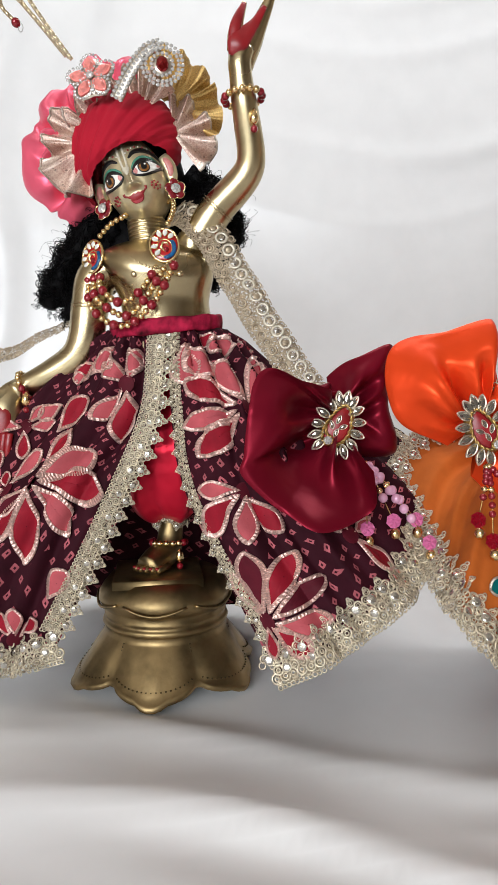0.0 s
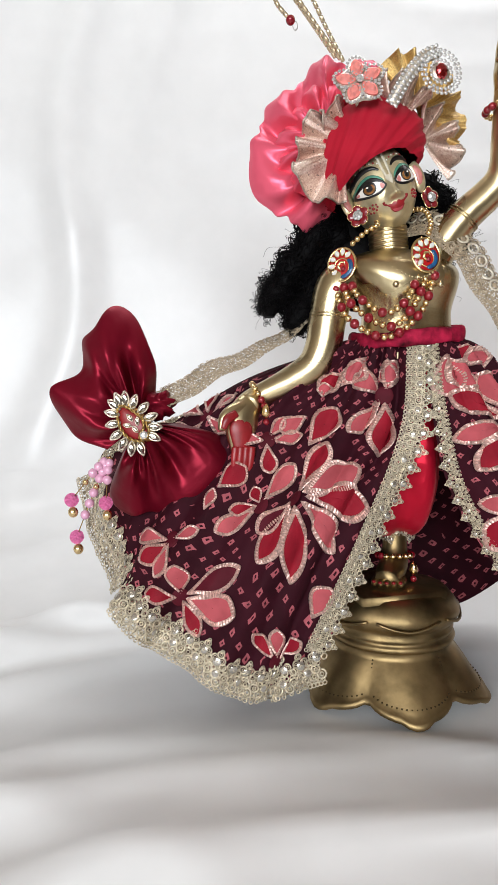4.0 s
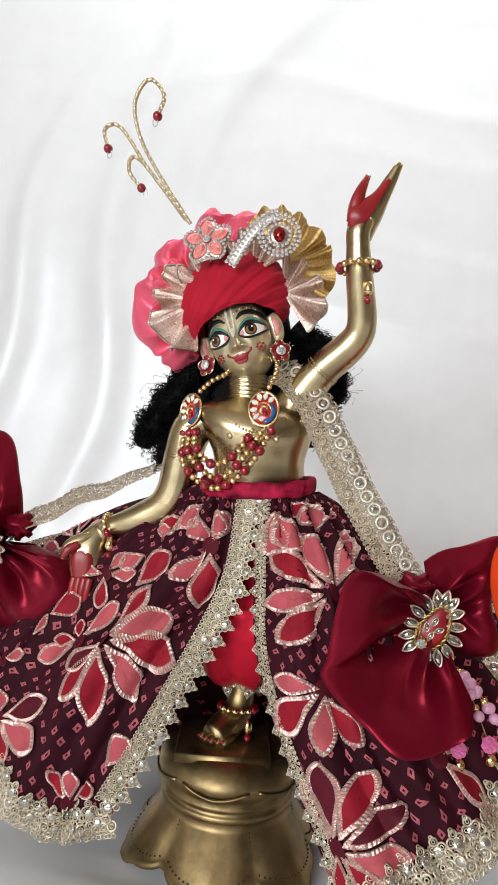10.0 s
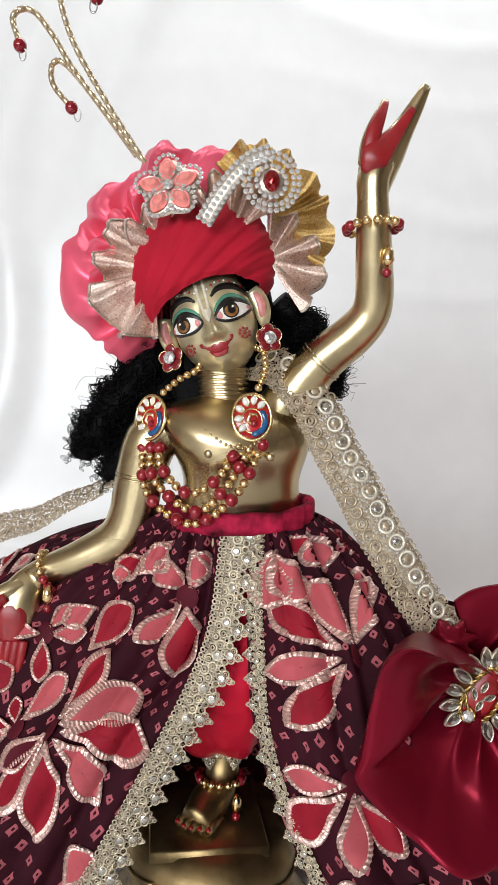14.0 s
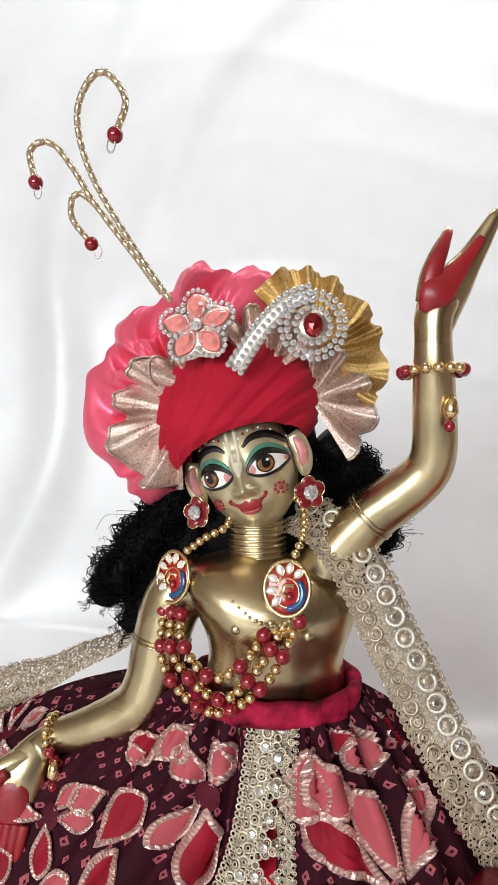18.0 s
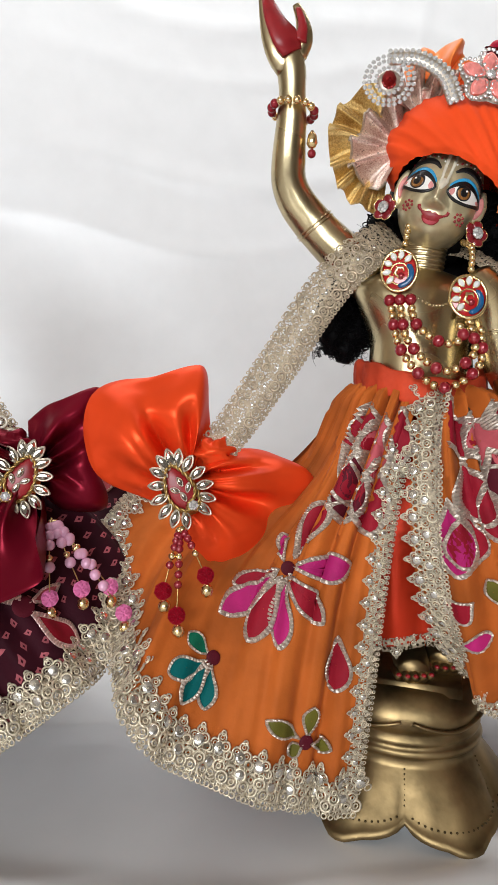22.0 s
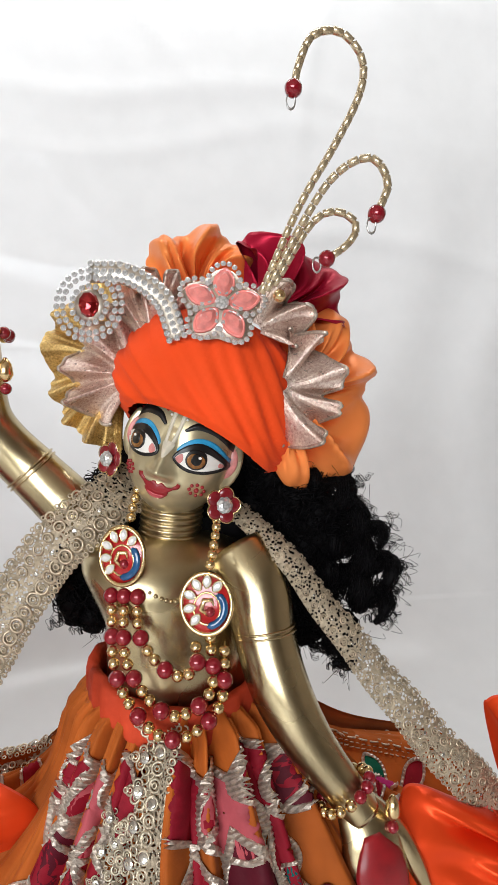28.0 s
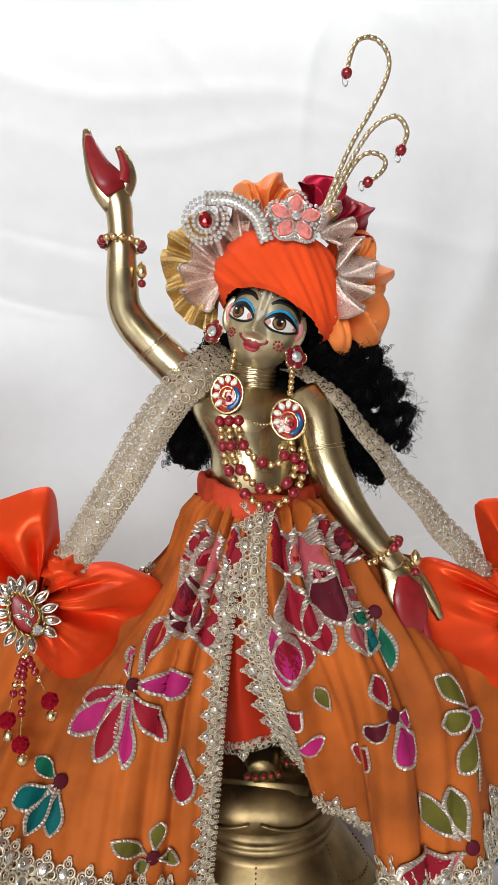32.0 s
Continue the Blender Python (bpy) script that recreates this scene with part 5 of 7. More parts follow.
ruffle(turban_a, "gold_fan", (-0.062, 0.521, 0.462), (1, 0, 0), (0.15, -1, 0), (-36, 134), (0.044, 0.044, 0.041, 0.040, 0.040, 0.043, 0.045, 0.042), GOLD_TISSUE, 7, 0.0036, 0.004, 0.0, "pleated gold tissue fan", wav=0.012, seed=1)
ruffle(turban_a, "frill", (-0.120, 0.506, 0.424), (1, 0, 0), (-0.25, -1, 0), (112, 272), (0.032, 0.038, 0.036, 0.041, 0.040, 0.034), TISSUE, 4, 0.0038, 0.003, 0.004, "pleated rose-silver tissue frill", wav=0.022, edge_mat=SILVER_BRAID, seed=2)
ruffle(turban_a, "frill", (-0.116, 0.503, 0.441), (1, 0, 0), (-0.1, -1, 0.1), (75, 200), (0.017, 0.022, 0.024, 0.02), TISSUE, 3, 0.0038, 0.003, 0.0, "pleated rose-silver tissue frill", edge_mat=SILVER_BRAID, seed=4)
ruffle(turban_a, "frill", (-0.057, 0.514, 0.437), (1, 0, 0), (0.25, -1, 0), (-56, 100), (0.033, 0.034, 0.031, 0.028, 0.028, 0.030), TISSUE, 4, 0.0038, 0.003, 0.0, "pleated rose-silver tissue frill", wav=0.022, edge_mat=SILVER_BRAID, seed=6)
ruffle(turban_b, "gold_fan", (0.297, 0.456, 0.432), (1, 0, 0), (-0.3, -1, 0), (78, 264), (0.036, 0.046, 0.045, 0.040, 0.041, 0.041), GOLD_TISSUE, 7, 0.0036, 0.004, 0.0, "pleated gold tissue fan", wav=0.012, seed=1)
ruffle(turban_b, "frill", (0.300, 0.443, 0.430), (1, 0, 0), (-0.35, -1, 0), (60, 248), (0.034, 0.031, 0.030, 0.033, 0.034, 0.026), TISSUE, 5, 0.0038, 0.003, 0.0, "pleated rose-silver tissue frill", wav=0.022, edge_mat=SILVER_BRAID, seed=6)
ruffle(turban_b, "frill", (0.363, 0.405, 0.423), (1, 0, 0), (0.25, -1, 0), (-84, 80), (0.028, 0.029, 0.026, 0.027, 0.027, 0.024), TISSUE, 4, 0.0038, 0.003, 0.002, "pleated rose-silver tissue frill", wav=0.022, edge_mat=SILVER_BRAID, seed=2)
ruffle(turban_b, "frill", (0.350, 0.402, 0.446), (1, 0, 0), (0.1, -1, 0.1), (-25, 95), (0.020, 0.025, 0.024, 0.018), TISSUE, 3, 0.0038, 0.003, 0.0, "pleated rose-silver tissue frill", edge_mat=SILVER_BRAID, seed=4)
ruffle(turban_b, "rosette", (0.335, 0.456, 0.468), (1, 0, 0), (0, -1, 0.1), (8, 172), (0.027, 0.034, 0.038, 0.037, 0.037, 0.029), LIGHT_ORANGE_SATIN, 4, 0.005, 0.006, 0.0, "orange satin rosette", puff=0.012, seed=5, gather=True)
ruffle(turban_b, "rosette", (0.362, 0.428, 0.455), (1, 0, 0), (0.2, -1, 0.1), (-6, 112), (0.040, 0.046, 0.044, 0.041, 0.041), WINE_SATIN, 3, 0.004, 0.006, 0.0, "wine satin rosette", puff=0.012, wav=0.03, seed=7, gather=True)
ruffle(turban_b, "rosette", (0.369, 0.430, 0.424), (1, 0, 0), (0.3, -1, 0), (-105, 85), (0.040, 0.056, 0.057, 0.054, 0.048, 0.036), LIGHT_ORANGE_SATIN, 4, 0.005, 0.006, 0.0, "orange satin rosette", puff=0.012, wav=0.05, seed=8, gather=True)

ruffle(turban_a, "frill", (-0.082, 0.500, 0.446), (1, 0, 0), (0, -1, 0.2), (35, 150), (0.030, 0.034, 0.035, 0.030), TISSUE, 5, 0.004, 0.003, 0.0, "pleated rose-silver tissue frill", wav=0.05, edge_mat=SILVER_BRAID, seed=9)
ruffle(turban_b, "frill", (0.308, 0.430, 0.440), (1, 0, 0), (-0.2, -1, 0.2), (25, 135), (0.030, 0.034, 0.035, 0.030), TISSUE, 5, 0.004, 0.003, 0.0, "pleated rose-silver tissue frill", wav=0.05, edge_mat=SILVER_BRAID, seed=9)

# ---- beads and stones on shared meshes ----
BEAD_RED = Geo().add(*BALL).mesh("red_bead", [RED_PEARL])
BEAD_GOLD = Geo().add(*BALL).mesh("gold_bead", [GOLD])
BEAD_PINK = Geo().add(*BALL).mesh("pink_bead", [PINK_PEARL])


def cut_stone():
    """A round stone with a flat table and two rows of facets."""
    V, n = [(0, 0, 0.62)], 8
    for r, z, o in ((0.5, 0.62, 0.0), (0.85, 0.38, 0.5), (1.0, 0.1, 0.0), (0.7, -0.35, 0.5)):
        V += [(r * math.cos(2 * math.pi * (k + o) / n), r * math.sin(2 * math.pi * (k + o) / n), z) for k in range(n)]
    F = [(0, 1 + k, 1 + (k + 1) % n) for k in range(n)]
    for i in range(3):
        a, b = 1 + i * n, 1 + (i + 1) * n
        for k in range(n):
            k1 = (k + 1) % n
            F += [(a + k, b + k, a + k1), (b + k, b + k1, a + k1)] if i % 2 == 0 else [(a + k, b + k, b + k1), (a + k, b + k1, a + k1)]
    return Geo().add(V, F).mesh("rhinestone", [RHINESTONE], smooth=False)


STONE = cut_stone()


def navette_mesh(name, mats, length, width, height, rim=True):
    """A boat-shaped stone with a rim; x is its length, z its face."""
    g = Geo()
    n = 20
    t = np.linspace(0, 2 * np.pi, n, endpoint=False)
    x = np.cos(t)
    y = np.sin(t) * (1 - 0.35 * np.abs(np.cos(t)) ** 2)
    rows = [np.stack([x * k * length, y * k * width, np.full(n, z * height)], -1) for k, z in ((1.0, 0.0), (1.0, 0.35), (0.9, 0.45), (0.8, 0.4), (0.45, 0.95), (0.02, 1.0))]
    F = grid_faces(6, n, True)
    g.add(np.concatenate(rows), F)
    g.m = [0] * (3 * n) + [1] * (2 * n)
    return g.mesh(name, mats, smooth=False)


NAVETTE = navette_mesh("stone", [SETTING, MARQUISE], 0.0056, 0.0029, 0.0034)
KUNDAN = navette_mesh("kundan_stone", [GOLD, WHITE_KUNDAN], 0.0032, 0.0021, 0.0016)
CORAL_PETAL = navette_mesh("coral_petal", [CORAL, CORAL], 0.0064, 0.0043, 0.0035)


def bead(parent, mesh, p, r, label=""):
    return piece(mesh.name, mesh, Matrix.Translation([float(c) for c in p]) @ Matrix.Diagonal((r, r, r, 1)), parent, label)


def along(pts, step):
    """Points at even steps along a smooth curve."""
    P = catmull(pts, 200)
    s = np.concatenate([[0], np.cumsum(np.linalg.norm(np.diff(P, axis=0), axis=1))])
    k = max(2, int(round(s[-1] / step)) + 1)
    t = np.linspace(0, s[-1], k)
    return np.stack([np.interp(t, s, P[:, i]) for i in range(3)], -1)


def stone_row(parent, pts, step, r, facing, rows=1, gap=0.003):
    P = along(pts, step)
    T = unit(np.gradient(P, axis=0))
    side = unit(np.cross(T, np.array(facing, float)))
    for j in range(rows):
        for p, sd in zip(P, side):
            piece("rhinestone", STONE, basis(p + sd * (j - (rows - 1) / 2) * gap, (1, 0, 0), facing, r), parent)


def ring_points(c, x, facing, r, n, ry=None, a0=0.0, a1=360.0):
    M = np.array(basis(c, x, facing))
    t = np.radians(np.linspace(a0, a1, n, endpoint=(a1 - a0) < 359))
    return np.stack([r * np.cos(t), (ry or r) * np.sin(t), 0 * t, 0 * t + 1], -1) @ M.T[:, :3]


def flower_brooch(turban, c, x, facing):
    """Five coral petals in rhinestone borders on a pink pad."""
    g = Geo()
    V, F = disc_shape(0.0165, 0.003, 24)
    t = np.arctan2(V[:, 1], V[:, 0])
    V = V * np.stack([1 + 0.12 * np.cos(5 * (t - np.pi / 2))] * 2 + [np.ones(len(V))], -1)
    g.add(V, F, 0, M=basis(c, x, facing))
    b = part("flower_brooch", g, SETTING, turban, "coral flower brooch edged with rhinestones")
    f = unit(facing)
    for k in range(5):
        a = radians(90 + 72 * k)
        d = np.array(basis((0, 0, 0), x, facing))[:3, :3] @ np.array([math.cos(a), math.sin(a), 0])
        m = np.array(c) + d * 0.0098 + f * 0.002
        piece("petal", CORAL_PETAL, basis(m, d, facing, 1.1), b)
        for p in ring_points(m + f * 0.001, d, facing, 0.0090, 14, 0.0070, -140, 140):
            piece("rhinestone", STONE, basis(p, x, facing, 0.0013), b)
    piece("rhinestone", STONE, basis(np.array(c) + f * 0.0045, x, facing, 0.0032), b)


flower_brooch(turban_a, (-0.114, 0.490, 0.467), (0.98, 0, 0.15), (-0.15, -0.95, 0.25))
flower_brooch(turban_b, (0.336, 0.404, 0.4555), (0.97, -0.2, -0.1), (-0.1, -0.95, 0.25))


def curved_brooch(turban, c, facing, tail, ring_r):
    g = Geo()
    M = basis(c, (1, 0, 0), facing)
    V, F = disc_shape(0.0075, 0.002, 20)
    g.add(V, F, 0, M=M)
    tube(g, along(tail, 0.003) + np.array(unit(facing)) * -0.0015, 0.0048, 8, 0, flat=0.35, up=facing)
    b = part("curved_brooch", g, SETTING, turban, "hooked rhinestone brooch with ruby stone")
    g = Geo()
    g.add(ball(10, 6)[0] * (0.0046, 0.0058, 0.0032), ball(10, 6)[1], 0, M=basis(np.array(c) + unit(facing) * 0.002, (1, 0, 0.1), facing))
    part("ruby", g, RUBY, b, "oval ruby glass stone", smooth=False)
    for r, n in ((0.0078, 16), (0.0118, 24), (ring_r, 28)):
        for p in ring_points(np.array(c) + unit(facing) * 0.0015, (1, 0, 0), facing, r, n, r * 1.05, 0, 360):
            piece("rhinestone", STONE, basis(p, (1, 0, 0), facing, 0.00145), b)
    stone_row(b, tail, 0.0033, 0.00145, facing, 3, 0.0034)


curved_brooch(turban_a, (-0.060, 0.475, 0.469), (0.1, -1, 0.1), [(-0.062, 0.474, 0.4835), (-0.072, 0.474, 0.479), (-0.084, 0.475, 0.465), (-0.094, 0.477, 0.448)], 0.0146)
curved_brooch(turban_b, (0.281, 0.420, 0.457), (-0.3, -1, 0.1), [(0.281, 0.420, 0.472), (0.297, 0.414, 0.470), (0.311, 0.408, 0.459), (0.317, 0.404, 0.442)], 0.0146)



def bugle_mesh():
    g = Geo()
    tube(g, [(0, 0, -0.5), (0, 0, -0.46), (0, 0, 0.46), (0, 0, 0.5)], [0.3, 0.5, 0.5, 0.3], 8)
    return g.mesh("bugle_bead", [ANTIQUE_GOLD_PALE])


ANTIQUE_GOLD_PALE = simple("pale_gold_bugle", (0.66, 0.54, 0.36), 0.28, 0.8, 0.3, 250)
BUGLE = bugle_mesh()


def spray(turban, stems):
    """A plume of curled wires strung with gold bugle beads, each ending in a red bead."""
    for st in stems:
        g = Geo()
        P = along(st, 0.002)
        tube(g, P, 0.0006, 6)
        tip, d = P[-1], unit(P[-1] - P[-3])
        V, F = ring_shape(0.0017, 0.0003, 12, 5)
        g.add(V * (1, 1.7, 1), F, 0, M=basis(tip + d * 0.0068, (1, 0, 0), FRONT))
        stem = part("spray_stem", g, STEEL, turban, "curled wire strung with gold bugle beads")
        Q = along(st, 0.0047)
        for a, b in zip(Q[:-1], Q[1:]):
            m, ax = (a + b) / 2, b - a
            M = basis(m, (0.3, 0.9, 0.1), ax) @ Matrix.Diagonal((0.0030, 0.0030, float(np.linalg.norm(ax)) * 0.93, 1))
            piece("bugle_bead", BUGLE, M, stem)
        bead(stem, BEAD_RED, tip + d * 0.002, 0.0034)


spray(turban_a, [[(-0.127, 0.484, 0.478), (-0.146, 0.474, 0.503), (-0.162, 0.464, 0.528), (-0.167, 0.456, 0.549), (-0.161, 0.452, 0.563), (-0.153, 0.45, 0.565), (-0.143, 0.446, 0.552), (-0.145, 0.443, 0.538)],
                 [(-0.129, 0.485, 0.480), (-0.162, 0.478, 0.517), (-0.175, 0.474, 0.535), (-0.185, 0.472, 0.545), (-0.193, 0.469, 0.54), (-0.1885, 0.466, 0.526)],
                 [(-0.132, 0.487, 0.482), (-0.163, 0.482, 0.518), (-0.175, 0.481, 0.526), (-0.176, 0.48, 0.514), (-0.167, 0.48, 0.5035)]])
spray(turban_b, [[(0.349, 0.385, 0.458), (0.362, 0.376, 0.49), (0.375, 0.371, 0.513), (0.384, 0.368, 0.532), (0.384, 0.366, 0.544), (0.375, 0.365, 0.552), (0.364, 0.364, 0.549), (0.359, 0.364, 0.539), (0.357, 0.364, 0.531)],
                 [(0.351, 0.384, 0.459), (0.366, 0.372, 0.489), (0.375, 0.364, 0.501), (0.385, 0.358, 0.504), (0.39, 0.355, 0.494), (0.386, 0.354, 0.484)],
                 [(0.354, 0.384, 0.461), (0.367, 0.376, 0.484), (0.377, 0.374, 0.489), (0.385, 0.373, 0.484), (0.381, 0.372, 0.476), (0.374, 0.372, 0.471)]])

bead(turban_b, BEAD_GOLD, (0.36, 0.398, 0.46), 0.0028, "small gold bead")


# ---- hair ----
def hair(label, base, caps, locks, seed):
    """A black wig: a smooth cap, thick curled locks and a few stray strands."""
    w = thing("wig", base, label, "wig", "black wigs")
    rs = np.random.default_rng(seed)
    g = Geo()
    for c, r in caps:
        V = BALL_FINE[0].copy()
        k = 1 + 0.05 * np.sin(V[:, 0] * 14 + V[:, 2] * 5) + 0.03 * np.sin(V[:, 1] * 23)
        g.add(V * k[:, None] * r + c, BALL_FINE[1])
    part("cap", g, HAIR, w)
    for pts, rad, curl in locks:
        g = Geo()
        P = catmull(pts, 110)
        T, N, B = frames_along(P)
        s = np.linspace(0, 1, 110)
        env = rad * (0.8 + 0.2 * np.sin(np.pi * s)) * (1 + 0.10 * np.sin(2 * np.pi * s * 5 + seed)) * (1 - 0.45 * np.clip(s - 0.8, 0, 1) / 0.2)
        if curl:
            # a ringlet: one rope of strands wound round the lock's line
            w0 = 2 * np.pi * curl * s + seed
            P = P + (N * np.cos(w0)[:, None] + B * np.sin(w0)[:, None]) * (rad * 0.75 * np.clip(s / 0.15, 0, 1))[:, None]
            T, N, B = frames_along(P)
            env = env * 0.62
        tube(g, P, env * 0.80, 14)
        for k in range(150):
            a0, off = rs.uniform(0, 6.28), rs.uniform(0.55, 1.0)
            ph = a0 + rs.uniform(-1.2, 1.2) * s + 0.35 * np.sin(s * rs.uniform(14, 34) + rs.uniform(0, 6.28))
            crimp = 0.16 * np.sin(s * rs.uniform(30, 70) + rs.uniform(0, 6.28)) + 0.10 * np.sin(s * rs.uniform(80, 130) + rs.uniform(0, 6.28))
            o = off + crimp
            Q = P + (N * (o * np.cos(ph))[:, None] + B * (o * np.sin(ph))[:, None]) * env[:, None] + T * (0.0012 * np.sin(s * rs.uniform(30, 60)))[:, None]
            i0, i1 = rs.integers(0, 30), rs.integers(75, 111)
            tube(g, Q[i0:i1], rs.uniform(0.00022, 0.00055) * (1 - 0.4 * s[i0:i1] ** 3), 3)
        part("lock", g, HAIR, w, kind="stuff")
        g = Geo()
        for k in range(90):
            i = rs.integers(4, 104)
            a = rs.uniform(0, 6.28)
            d = N[i] * np.cos(a) + B[i] * np.sin(a)
            p0 = P[i] + d * env[i] * 0.8
            e = T[i] * rs.uniform(-0.3, 0.8) + rs.normal(0, 0.4, 3)
            L = rs.uniform(0.004, 0.013)
            Q = catmull([p0, p0 + d * L * 0.6 + e * 0.004, p0 + d * L + e * L * 0.7, p0 + d * L * 0.6 + e * L * 1.2], 12)
            tube(g, Q, 0.00011, 4)
        for k in range(42):
            i = rs.integers(6, 108)
            a = rs.uniform(0, 6.28)
            d = N[i] * np.cos(a) + B[i] * np.sin(a)
            ax = unit(T[i] * rs.uniform(0.3, 1.0) + d * rs.uniform(0.2, 0.9) + rs.normal(0, 0.2, 3))
            e1 = unit(np.cross(ax, (0.3, 0.8, 0.5)))
            e2 = np.cross(ax, e1)
            q = np.linspace(0, 1, 30)[:, None]
            L, cr, tn = rs.uniform(0.005, 0.011), rs.uniform(0.0018, 0.0034), rs.uniform(1.0, 2.0)
            for o in np.arange(5) * 0.7 + rs.uniform(-0.3, 0.3, 5):
                Q = P[i] + d * env[i] * 0.75 + ax * L * q + (e1 * np.cos(o + 6.28 * tn * q) + e2 * np.sin(o + 6.28 * tn * q)) * cr * (1 - 0.3 * q)
                tube(g, Q, 0.00018 * (1 - 0.4 * q[:, 0]), 3)
        part("stray_hair", g, HAIR, w, kind="stuff")
    return w


hair("long black frizzy doll wig over the shoulders", (-0.08, 0.545, 0.40), [((-0.083, 0.545, 0.408), (0.0300, 0.027, 0.040)), ((-0.080, 0.558, 0.362), (0.048, 0.018, 0.052))],
     [([(-0.116, 0.545, 0.402), (-0.127, 0.55, 0.385), (-0.142, 0.555, 0.360), (-0.158, 0.559, 0.338), (-0.170, 0.560, 0.320), (-0.172, 0.558, 0.309)], 0.0165, 0),
      ([(-0.108, 0.553, 0.385), (-0.120, 0.556, 0.358), (-0.134, 0.557, 0.330), (-0.147, 0.555, 0.308), (-0.151, 0.552, 0.294)], 0.0160, 0),
      ([(-0.050, 0.545, 0.418), (-0.034, 0.55, 0.405), (-0.022, 0.552, 0.387), (-0.014, 0.550, 0.370), (-0.014, 0.548, 0.356)], 0.0150, 0),
      ([(-0.055, 0.552, 0.40), (-0.040, 0.556, 0.378), (-0.032, 0.556, 0.352), (-0.034, 0.553, 0.334), (-0.037, 0.55, 0.322)], 0.0150, 0)], 11)
hair("long black curly doll wig with ringlets over the shoulders", (0.33, 0.46, 0.385), [((0.330, 0.459, 0.397), (0.0300, 0.028, 0.040)), ((0.335, 0.478, 0.345), (0.052, 0.018, 0.058))],
     [([(0.350, 0.442, 0.398), (0.368, 0.447, 0.386), (0.384, 0.447, 0.368), (0.394, 0.446, 0.352), (0.400, 0.444, 0.340)], 0.0165, 0),
      ([(0.362, 0.452, 0.385), (0.378, 0.453, 0.360), (0.388, 0.452, 0.335), (0.392, 0.449, 0.316), (0.390, 0.448, 0.304)], 0.0160, 0),
      ([(0.360, 0.462, 0.37), (0.374, 0.462, 0.34), (0.382, 0.458, 0.312), (0.386, 0.455, 0.297), (0.386, 0.452, 0.288)], 0.0155, 0),
      ([(0.394, 0.440, 0.366), (0.404, 0.437, 0.358), (0.414, 0.435, 0.352), (0.421, 0.434, 0.344)], 0.0075, 2.2),
      ([(0.396, 0.440, 0.350), (0.408, 0.437, 0.341), (0.419, 0.434, 0.334), (0.428, 0.432, 0.325)], 0.0080, 2.4),
      ([(0.395, 0.442, 0.334), (0.406, 0.438, 0.325), (0.416, 0.435, 0.317), (0.423, 0.434, 0.308)], 0.0080, 2.3),
      ([(0.384, 0.437, 0.380), (0.394, 0.436, 0.376), (0.404, 0.435, 0.370), (0.409, 0.435, 0.362)], 0.0070, 1.8),
      ([(0.390, 0.444, 0.312), (0.400, 0.441, 0.302), (0.404, 0.440, 0.292), (0.400, 0.440, 0.283)], 0.0080, 2.2),
      ([(0.302, 0.468, 0.392), (0.290, 0.474, 0.37), (0.278, 0.478, 0.345), (0.270, 0.482, 0.320), (0.268, 0.484, 0.298)], 0.0150, 0),
      ([(0.307, 0.478, 0.37), (0.294, 0.482, 0.34), (0.281, 0.484, 0.312), (0.277, 0.484, 0.293)], 0.0145, 0)], 12)


